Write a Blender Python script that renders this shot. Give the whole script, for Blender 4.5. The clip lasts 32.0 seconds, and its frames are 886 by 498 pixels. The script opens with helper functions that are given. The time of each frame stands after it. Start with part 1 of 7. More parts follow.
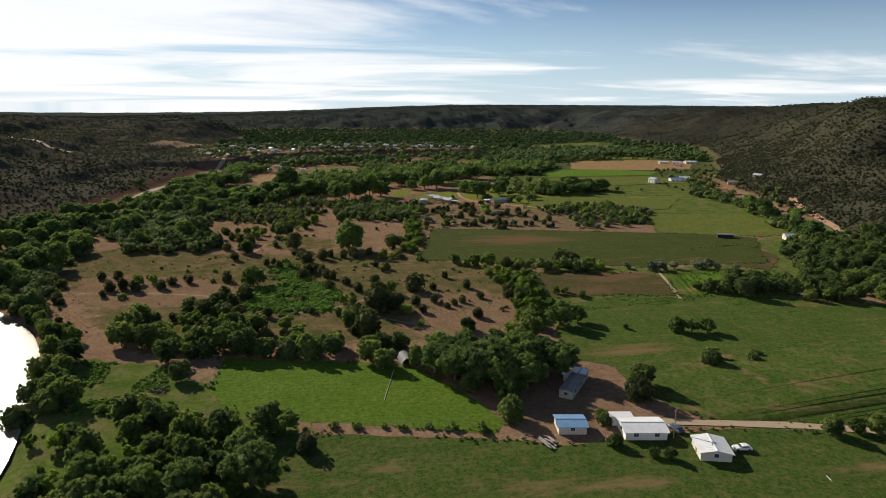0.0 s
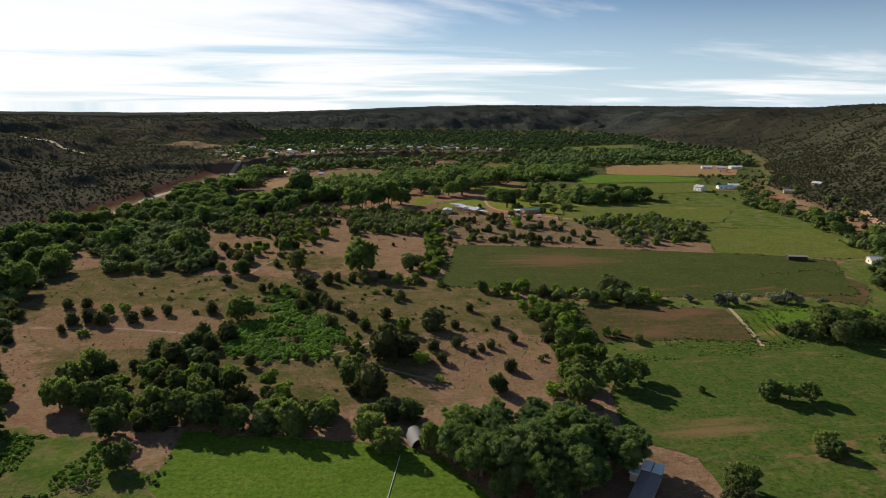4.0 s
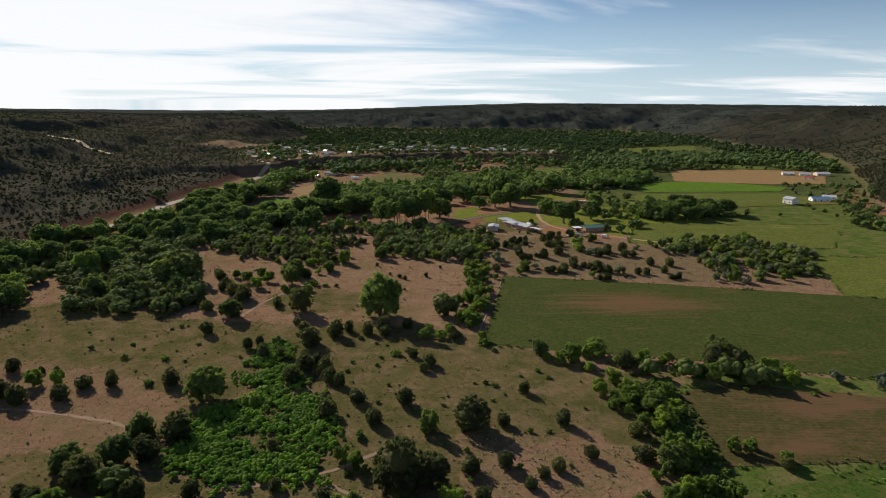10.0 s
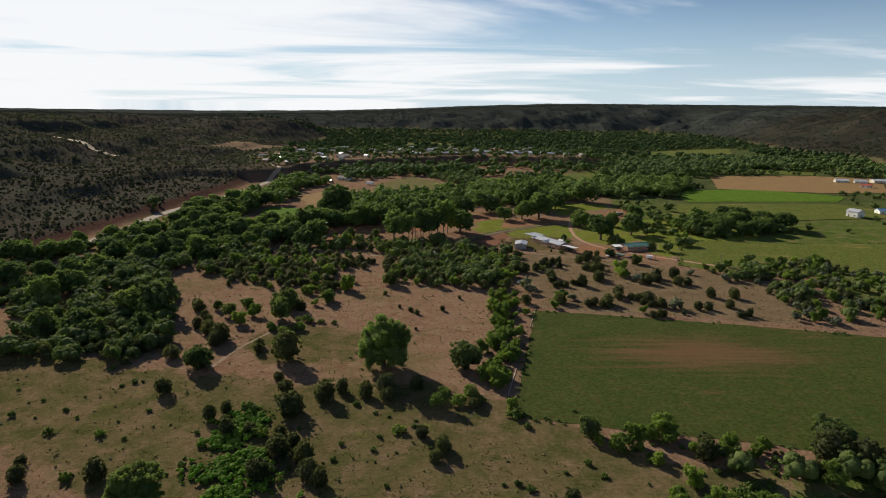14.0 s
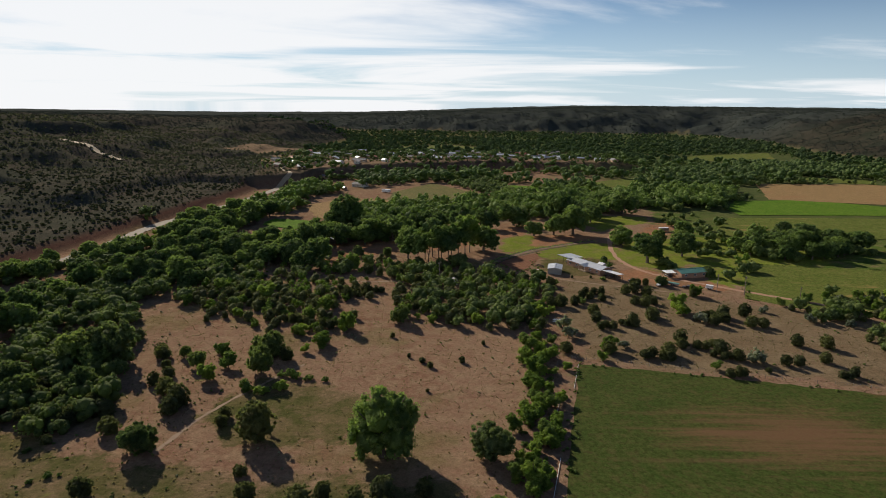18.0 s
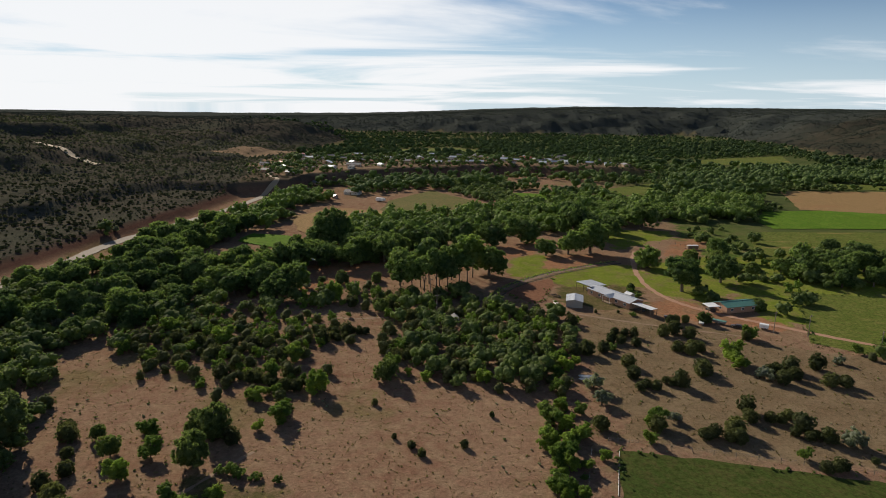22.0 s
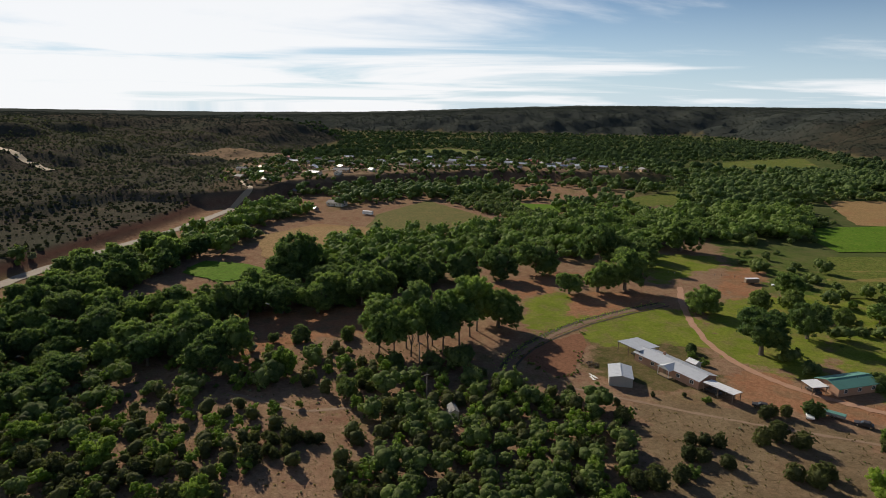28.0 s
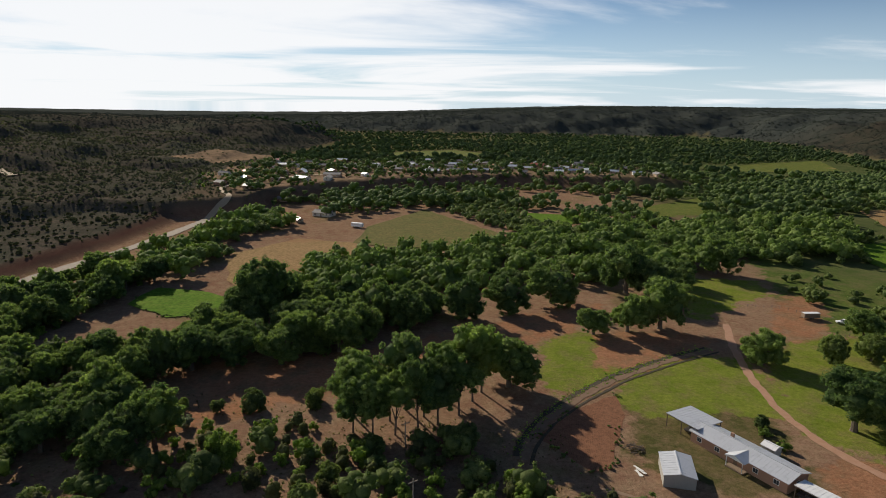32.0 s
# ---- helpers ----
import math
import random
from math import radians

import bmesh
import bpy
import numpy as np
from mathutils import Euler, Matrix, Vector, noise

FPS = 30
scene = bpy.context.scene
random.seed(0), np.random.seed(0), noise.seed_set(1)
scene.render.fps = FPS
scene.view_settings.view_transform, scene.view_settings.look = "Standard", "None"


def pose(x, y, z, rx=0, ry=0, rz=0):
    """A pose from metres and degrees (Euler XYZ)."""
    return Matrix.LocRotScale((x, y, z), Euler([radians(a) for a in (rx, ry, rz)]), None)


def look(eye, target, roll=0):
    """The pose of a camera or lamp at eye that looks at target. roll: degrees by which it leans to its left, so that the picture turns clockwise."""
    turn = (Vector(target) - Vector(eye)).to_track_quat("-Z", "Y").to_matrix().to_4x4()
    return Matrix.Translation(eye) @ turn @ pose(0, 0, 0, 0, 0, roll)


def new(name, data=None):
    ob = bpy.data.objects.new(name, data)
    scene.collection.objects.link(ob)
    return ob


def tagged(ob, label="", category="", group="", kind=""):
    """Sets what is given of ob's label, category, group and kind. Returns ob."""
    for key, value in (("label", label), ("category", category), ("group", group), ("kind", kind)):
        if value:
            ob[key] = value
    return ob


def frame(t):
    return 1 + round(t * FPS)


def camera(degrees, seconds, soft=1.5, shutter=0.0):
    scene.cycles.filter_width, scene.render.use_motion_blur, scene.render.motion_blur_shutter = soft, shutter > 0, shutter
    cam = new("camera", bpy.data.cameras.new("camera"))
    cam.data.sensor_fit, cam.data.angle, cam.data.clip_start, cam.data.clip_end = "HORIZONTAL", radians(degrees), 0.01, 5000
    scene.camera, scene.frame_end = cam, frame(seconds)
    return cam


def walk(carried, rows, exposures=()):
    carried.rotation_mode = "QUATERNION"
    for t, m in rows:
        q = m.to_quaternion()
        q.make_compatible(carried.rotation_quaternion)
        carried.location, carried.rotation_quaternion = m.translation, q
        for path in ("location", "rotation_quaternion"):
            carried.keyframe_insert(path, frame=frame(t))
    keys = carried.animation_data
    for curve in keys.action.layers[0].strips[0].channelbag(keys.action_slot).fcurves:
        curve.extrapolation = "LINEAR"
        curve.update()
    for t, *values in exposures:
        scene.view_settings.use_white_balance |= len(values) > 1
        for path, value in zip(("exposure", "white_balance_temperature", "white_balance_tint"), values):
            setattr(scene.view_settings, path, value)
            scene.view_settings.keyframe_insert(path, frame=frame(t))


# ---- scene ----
cam = camera(71.5, 32.0, soft=0.95)
METRES, EYE, TILT, LEAN, TURN = 400.0, 82.0, 0.0, 0.0, -10.8
ROWS = [
    (0.0, 0.0, 0.0, 0.0, 0.11, -13.13, -0.47),
    (0.5, 0.0, 0.0158, 0.0001, 0.39, -13.15, -0.53),
    (1.0, 0.0005, 0.0316, -0.0001, 0.73, -13.15, -0.53),
    (1.5, 0.0008, 0.0472, -0.0002, 1.08, -13.14, -0.51),
    (2.0, 0.001, 0.0628, -0.0003, 1.41, -13.14, -0.51),
    (2.5, 0.0009, 0.0785, -0.0004, 1.69, -13.14, -0.54),
    (3.0, 0.0007, 0.0942, -0.0006, 1.99, -13.13, -0.54),
    (3.5, 0.0003, 0.1099, -0.0006, 2.28, -13.12, -0.57),
    (5.5, -0.0013, 0.1714, -0.0006, 3.46, -13.15, -0.59),
    (6.0, -0.0022, 0.1869, -0.0006, 3.77, -13.17, -0.63),
    (6.5, -0.0028, 0.2024, -0.0009, 4.15, -13.17, -0.61),
    (7.0, -0.0034, 0.2176, -0.001, 4.62, -13.17, -0.6),
    (7.5, -0.0044, 0.2331, -0.0011, 5.04, -13.2, -0.62),
    (8.0, -0.0053, 0.2485, -0.0013, 5.42, -13.22, -0.63),
    (8.5, -0.0063, 0.2639, -0.0013, 5.78, -13.25, -0.62),
    (9.0, -0.0073, 0.2794, -0.0014, 6.12, -13.27, -0.6),
    (9.5, -0.0085, 0.2938, -0.0015, 6.42, -13.29, -0.62),
    (10.0, -0.0098, 0.3092, -0.0016, 6.77, -13.32, -0.62),
    (10.5, -0.0111, 0.3248, -0.002, 7.15, -13.33, -0.61),
    (11.0, -0.0129, 0.3402, -0.002, 7.47, -13.36, -0.62),
    (11.5, -0.0144, 0.3557, -0.0022, 7.73, -13.35, -0.62),
    (12.0, -0.0162, 0.3713, -0.0022, 8.02, -13.35, -0.63),
    (12.5, -0.0177, 0.3868, -0.0023, 8.29, -13.33, -0.61),
    (13.0, -0.0199, 0.4024, -0.0021, 8.48, -13.34, -0.66),
    (13.5, -0.0219, 0.4179, -0.0021, 8.65, -13.33, -0.67),
    (14.0, -0.0237, 0.4334, -0.0021, 8.8, -13.3, -0.67),
    (14.5, -0.0256, 0.4489, -0.0023, 9.02, -13.28, -0.67),
    (16.5, -0.0348, 0.5118, -0.0029, 10.17, -13.23, -0.72),
    (17.0, -0.0374, 0.5272, -0.0028, 10.47, -13.23, -0.76),
    (17.5, -0.0396, 0.5425, -0.003, 10.74, -13.19, -0.74),
    (18.0, -0.0421, 0.5579, -0.003, 10.91, -13.18, -0.75),
    (18.5, -0.0446, 0.5733, -0.003, 11.0, -13.16, -0.74),
    (19.0, -0.0473, 0.5887, -0.003, 11.0, -13.15, -0.72),
    (19.5, -0.0499, 0.6043, -0.0032, 11.01, -13.13, -0.74),
    (20.0, -0.0525, 0.6198, -0.0033, 11.0, -13.1, -0.73),
    (20.5, -0.0551, 0.6355, -0.0033, 11.0, -13.1, -0.75),
    (21.0, -0.0578, 0.6511, -0.0033, 11.01, -13.08, -0.76),
    (21.5, -0.0603, 0.6665, -0.0033, 11.02, -13.08, -0.77),
    (22.0, -0.0631, 0.6821, -0.0034, 11.02, -13.09, -0.79),
    (22.5, -0.0656, 0.6977, -0.0034, 11.03, -13.08, -0.79),
    (23.0, -0.0682, 0.713, -0.0035, 11.03, -13.08, -0.8),
    (23.5, -0.0708, 0.7286, -0.0036, 11.04, -13.09, -0.81),
    (24.0, -0.0734, 0.7441, -0.0037, 11.04, -13.1, -0.83),
    (24.5, -0.076, 0.7597, -0.0039, 11.04, -13.11, -0.83),
    (25.0, -0.0785, 0.7752, -0.004, 11.05, -13.11, -0.82),
    (25.5, -0.0812, 0.7906, -0.0041, 11.05, -13.13, -0.83),
    (27.5, -0.0914, 0.8529, -0.005, 11.04, -13.16, -0.79),
    (28.0, -0.0941, 0.8684, -0.0051, 11.03, -13.17, -0.8),
    (28.5, -0.0966, 0.884, -0.0051, 11.03, -13.17, -0.79),
    (29.0, -0.0992, 0.8994, -0.0053, 11.04, -13.18, -0.8),
    (29.5, -0.1017, 0.9148, -0.0053, 11.05, -13.19, -0.82),
    (30.0, -0.1043, 0.9303, -0.0056, 11.07, -13.19, -0.83),
    (30.5, -0.1068, 0.9456, -0.0057, 11.08, -13.19, -0.83),
    (31.0, -0.1093, 0.9609, -0.0057, 11.09, -13.19, -0.84),
    (31.5, -0.1119, 0.9762, -0.0058, 11.1, -13.19, -0.87),
    (32.0, -0.1143, 0.9915, -0.006, 11.11, -13.18, -0.87),
]
walk(cam, [(t, pose(0, 0, EYE, TILT, LEAN, TURN) @ pose(METRES * x, METRES * y, METRES * z, 90 + pitch, roll, yaw)) for t, x, y, z, yaw, pitch, roll in ROWS],
     exposures=[(0.0, 0.40), (6.0, 0.42), (10.0, 0.35), (14.0, 0.29), (20.0, 0.27), (32.0, 0.30)])

# ---- light ----
SUN_TO = Vector((-0.53 * 0.92, 0.85 * 0.92, 0.44)).normalized()
SUN_ELEV = math.asin(SUN_TO.z)
SUN_TURN = math.atan2(SUN_TO.x, SUN_TO.y)

world = bpy.data.worlds.new("sky")
scene.world = world
world.use_nodes = True
wn, wl = world.node_tree.nodes, world.node_tree.links
wn.clear()


def wnode(kind, **kw):
    n = wn.new(kind)
    for k, v in kw.items():
        n.inputs[k].default_value = v
    return n


w_out = wn.new("ShaderNodeOutputWorld")
w_bg = wnode("ShaderNodeBackground", Strength=0.0585)
w_sky = wn.new("ShaderNodeTexSky")
w_sky.sky_type, w_sky.sun_disc = "NISHITA", False
w_sky.sun_elevation, w_sky.sun_rotation = SUN_ELEV, SUN_TURN % (2 * math.pi)
w_sky.altitude, w_sky.air_density, w_sky.dust_density, w_sky.ozone_density = 1700, 1.0, 0.1, 3.0
# thin streaked cirrus on a flat layer high above
w_tc = wn.new("ShaderNodeTexCoord")
w_sep = wn.new("ShaderNodeSeparateXYZ")
wl.new(w_tc.outputs["Generated"], w_sep.inputs[0])


def wmath(op, a, b=None):
    n = wn.new("ShaderNodeMath")
    n.operation = op
    for i, v in enumerate((a, b)):
        if v is None:
            continue
        if isinstance(v, (int, float)):
            n.inputs[i].default_value = v
        else:
            wl.new(v, n.inputs[i])
    return n.outputs[0]


w_h = wmath("ADD", wmath("MAXIMUM", w_sep.outputs["Z"], 0.0), 0.06)
w_u, w_v = wmath("DIVIDE", w_sep.outputs["X"], w_h), wmath("DIVIDE", w_sep.outputs["Y"], w_h)
w_comb = wn.new("ShaderNodeCombineXYZ")
wl.new(w_u, w_comb.inputs[0]), wl.new(w_v, w_comb.inputs[1])
w_map = wn.new("ShaderNodeMapping")
w_map.inputs["Rotation"].default_value = (0, 0, radians(10))
w_map.inputs["Scale"].default_value = (0.27, 0.42, 1.0)
w_map.inputs["Location"].default_value = (0.66, 0.2, 0.0)
wl.new(w_comb.outputs[0], w_map.inputs["Vector"])
w_n1 = wnode("ShaderNodeTexNoise", Scale=0.75, Detail=8.0, Roughness=0.56, Distortion=0.5)
wl.new(w_map.outputs[0], w_n1.inputs["Vector"])
# the cover thins out towards the east
w_cover = wmath("SUBTRACT", w_n1.outputs["Fac"], wmath("MULTIPLY", w_sep.outputs["X"], 0.155))
w_ramp = wn.new("ShaderNodeMapRange")
w_ramp.interpolation_type = "SMOOTHSTEP"
w_ramp.inputs["From Min"].default_value, w_ramp.inputs["From Max"].default_value = 0.40, 0.57
wl.new(w_cover, w_ramp.inputs["Value"])
# and overhead
w_thin = wn.new("ShaderNodeMapRange")
w_thin.inputs["From Min"].default_value, w_thin.inputs["From Max"].default_value = 0.24, 0.52
w_thin.inputs["To Min"].default_value, w_thin.inputs["To Max"].default_value = 0.94, 0.05
wl.new(w_sep.outputs["Z"], w_thin.inputs["Value"])
w_fac = wmath("MULTIPLY", w_ramp.outputs[0], w_thin.outputs[0])
w_veil = wn.new("ShaderNodeMapRange")
w_veil.inputs["From Min"].default_value, w_veil.inputs["From Max"].default_value = 0.16, -0.02
w_veil.inputs["To Min"].default_value, w_veil.inputs["To Max"].default_value = 0.0, 0.85
wl.new(w_sep.outputs["Z"], w_veil.inputs["Value"])
w_mixv = wn.new("ShaderNodeMix")
w_mixv.data_type = "RGBA"
w_mixv.inputs[7].default_value = (8.3, 10.4, 12.3, 1)
wl.new(w_veil.outputs[0], w_mixv.inputs[0]), wl.new(w_sky.outputs[0], w_mixv.inputs[6])
w_mix = wn.new("ShaderNodeMix")
w_mix.data_type = "RGBA"
w_mix.inputs[7].default_value = (13.2, 13.3, 13.5, 1)
wl.new(w_fac, w_mix.inputs[0]), wl.new(w_mixv.outputs[2], w_mix.inputs[6])
wl.new(w_mix.outputs[2], w_bg.inputs["Color"]), wl.new(w_bg.outputs[0], w_out.inputs[0])

sun_data = bpy.data.lights.new("sun", "SUN")
sun_data.energy, sun_data.angle, sun_data.color = 5.0, radians(0.6), (1.0, 0.885, 0.71)
sun = new("sun", sun_data)
sun.matrix_world = look(tuple(SUN_TO * 900), (0, 0, 0))

# ---- materials ----


class Mat:
    """A node material with short ways to add nodes."""

    def __init__(self, name, rough=0.9, metal=0.0, spec=0.25):
        self.m = bpy.data.materials.new(name)
        self.m.use_nodes = True
        self.t = self.m.node_tree
        self.b = self.t.nodes["Principled BSDF"]
        self.b.inputs["Roughness"].default_value = rough
        self.b.inputs["Metallic"].default_value = metal
        self.b.inputs["Specular IOR Level"].default_value = spec
        self.pos = self.t.nodes.new("ShaderNodeNewGeometry").outputs["Position"]

    def node(self, kind, **kw):
        n = self.t.nodes.new(kind)
        for k, v in kw.items():
            if hasattr(v, "is_linked"):
                self.t.links.new(v, n.inputs[k])
            else:
                n.inputs[k].default_value = v
        return n

    def noise(self, scale, detail=4.0, rough=0.6, vec=None, dist=0.0):
        return self.node("ShaderNodeTexNoise", Scale=scale, Detail=detail, Roughness=rough, Distortion=dist, Vector=vec or self.pos).outputs["Fac"]

    def stretch(self, sx, sy, sz=1.0, rot=0.0):
        return self.node("ShaderNodeMapping", Vector=self.pos, Scale=(sx, sy, sz), Rotation=(0, 0, rot)).outputs[0]

    def ramp(self, fac, lo, hi, smooth=False):
        n = self.node("ShaderNodeMapRange")
        if smooth:
            n.interpolation_type = "SMOOTHSTEP"
        n.inputs["From Min"].default_value, n.inputs["From Max"].default_value = lo, hi
        self.t.links.new(fac, n.inputs["Value"])
        return n.outputs[0]

    def mix(self, fac, a, b, blend="MIX"):
        n = self.t.nodes.new("ShaderNodeMix")
        n.data_type, n.blend_type = "RGBA", blend
        for i, v in ((0, fac), (6, a), (7, b)):
            if hasattr(v, "is_linked"):
                self.t.links.new(v, n.inputs[i])
            else:
                n.inputs[i].default_value = v if i == 0 else (*v, 1) if len(v) == 3 else v
        return n.outputs[2]

    def math(self, op, a, b=0.0):
        n = self.t.nodes.new("ShaderNodeMath")
        n.operation = op
        for i, v in enumerate((a, b)):
            if hasattr(v, "is_linked"):
                self.t.links.new(v, n.inputs[i])
            else:
                n.inputs[i].default_value = v
        return n.outputs[0]

    def attr(self, name):
        n = self.t.nodes.new("ShaderNodeAttribute")
        n.attribute_name = name
        return n.outputs["Fac"]

    def bump(self, height, strength=0.5, distance=0.1):
        n = self.node("ShaderNodeBump", Strength=strength, Distance=distance, Height=height)
        self.t.links.new(n.outputs[0], self.b.inputs["Normal"])

    def done(self, colour):
        if hasattr(colour, "is_linked"):
            self.t.links.new(colour, self.b.inputs["Base Color"])
        else:
            self.b.inputs["Base Color"].default_value = (*colour, 1)
        return self.m


def leaf_material(name, dark, light, rough=0.7, spec=0.08):
    k = Mat(name, rough=rough, spec=spec)
    info = k.node("ShaderNodeObjectInfo").outputs["Random"]
    isl = k.node("ShaderNodeNewGeometry").outputs["Random Per Island"]
    c = k.mix(k.ramp(isl, 0.0, 1.0), dark, light)
    warm = tuple(min(1, v * q) for v, q in zip(light, (1.26, 1.22, 1.0)))
    cool = tuple(v * q for v, q in zip(dark, (0.9, 0.95, 1.08)))
    c = k.mix(k.math("MULTIPLY", k.ramp(info, 0.45, 1.0), 0.8), c, warm)
    c = k.mix(k.math("MULTIPLY", k.ramp(info, 0.45, 0.0), 0.6), c, cool)
    grey = tuple(0.5 * v + 0.5 * q for v, q in zip(light, (0.115, 0.135, 0.085)))
    c = k.mix(k.math("MULTIPLY", k.ramp(k.math("ABSOLUTE", k.math("SUBTRACT", info, 0.30)), 0.09, 0.03), 0.6), c, grey)
    c = k.mix(k.math("MULTIPLY", k.ramp(k.noise(0.13, 5, 0.7), 0.50, 0.68), 0.7), c, warm)
    c = k.mix(k.math("MULTIPLY", k.ramp(k.noise(0.16, 5, 0.7, k.stretch(1, 1, 1, 2.0)), 0.52, 0.40), 0.55), c, cool)
    c = k.mix(k.math("MULTIPLY", k.noise(0.45, 3), 0.15), c, dark)
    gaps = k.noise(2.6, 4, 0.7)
    # hollows of the bump are darkened: shade between leaves put into the colour
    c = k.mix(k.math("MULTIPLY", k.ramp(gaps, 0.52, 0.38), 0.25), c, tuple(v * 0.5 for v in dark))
    k.bump(gaps, 0.9, 0.5)
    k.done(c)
    thin = k.node("ShaderNodeBsdfTranslucent", Color=k.mix(1.0, c, (1.30, 1.40, 0.86), "MULTIPLY"))
    both = k.node("ShaderNodeMixShader", Fac=0.5)
    k.t.links.new(k.b.outputs[0], both.inputs[1]), k.t.links.new(thin.outputs[0], both.inputs[2])
    k.t.links.new(both.outputs[0], k.t.nodes["Material Output"].inputs[0])
    return k.m


LEAF = {
    "cottonwood": leaf_material("cottonwood leaves", (0.066, 0.112, 0.040), (0.218, 0.295, 0.102)),
    "tall_cottonwood": leaf_material("tall cottonwood leaves", (0.070, 0.122, 0.041), (0.232, 0.315, 0.102)),
    "elm": leaf_material("elm leaves", (0.066, 0.104, 0.041), (0.222, 0.278, 0.101)),
    "willow": leaf_material("willow leaves", (0.108, 0.173, 0.038), (0.275, 0.361, 0.087)),
    "juniper": leaf_material("juniper scales", (0.064, 0.077, 0.036), (0.159, 0.175, 0.081)),
    "russian_olive": leaf_material("silver leaves", (0.125, 0.145, 0.110), (0.290, 0.315, 0.250)),
    "shrub": leaf_material("shrub leaves", (0.087, 0.138, 0.037), (0.232, 0.304, 0.083)),
    "bramble": leaf_material("bramble leaves", (0.150, 0.265, 0.038), (0.330, 0.470, 0.090)),
    "grass": leaf_material("grass tufts", (0.150, 0.112, 0.066), (0.230, 0.166, 0.100)),
    "slope_scrub": leaf_material("slope scrub", (0.042, 0.049, 0.028), (0.082, 0.088, 0.048), 1.0, 0.0),
    "far_wood": leaf_material("far woods", (0.052, 0.088, 0.042), (0.122, 0.172, 0.078), 1.0, 0.0),
    # distance haze over the far mesas is put into this cool leaf colour
    "hazed_scrub": leaf_material("haze-tinted mesa scrub", (0.044, 0.053, 0.047), (0.068, 0.077, 0.066), 1.0, 0.0),
    "scrub": leaf_material("pinyon scrub", (0.060, 0.070, 0.041), (0.128, 0.133, 0.075), 1.0, 0.0),
}


def bark_material():
    k = Mat("bark", rough=0.95)
    n = k.noise(3.0, 6)
    k.bump(n, 0.6, 0.05)
    return k.done(k.mix(n, (0.06, 0.045, 0.035), (0.20, 0.165, 0.13)))


BARK = bark_material()


def soil_mix(k, light=(0.252, 0.156, 0.108), red=(0.218, 0.122, 0.084), straw=(0.282, 0.194, 0.128)):
    """Red-tan earth under thin dry grass."""
    c = k.mix(k.ramp(k.noise(0.035, 5), 0.38, 0.62), light, red)
    c = k.mix(k.ramp(k.noise(0.22, 6, 0.65), 0.40, 0.66), c, straw)
    c = k.mix(k.math("MULTIPLY", k.ramp(k.noise(1.1, 5, 0.7), 0.5, 0.78), 0.55), c, (0.11, 0.085, 0.05))
    return c


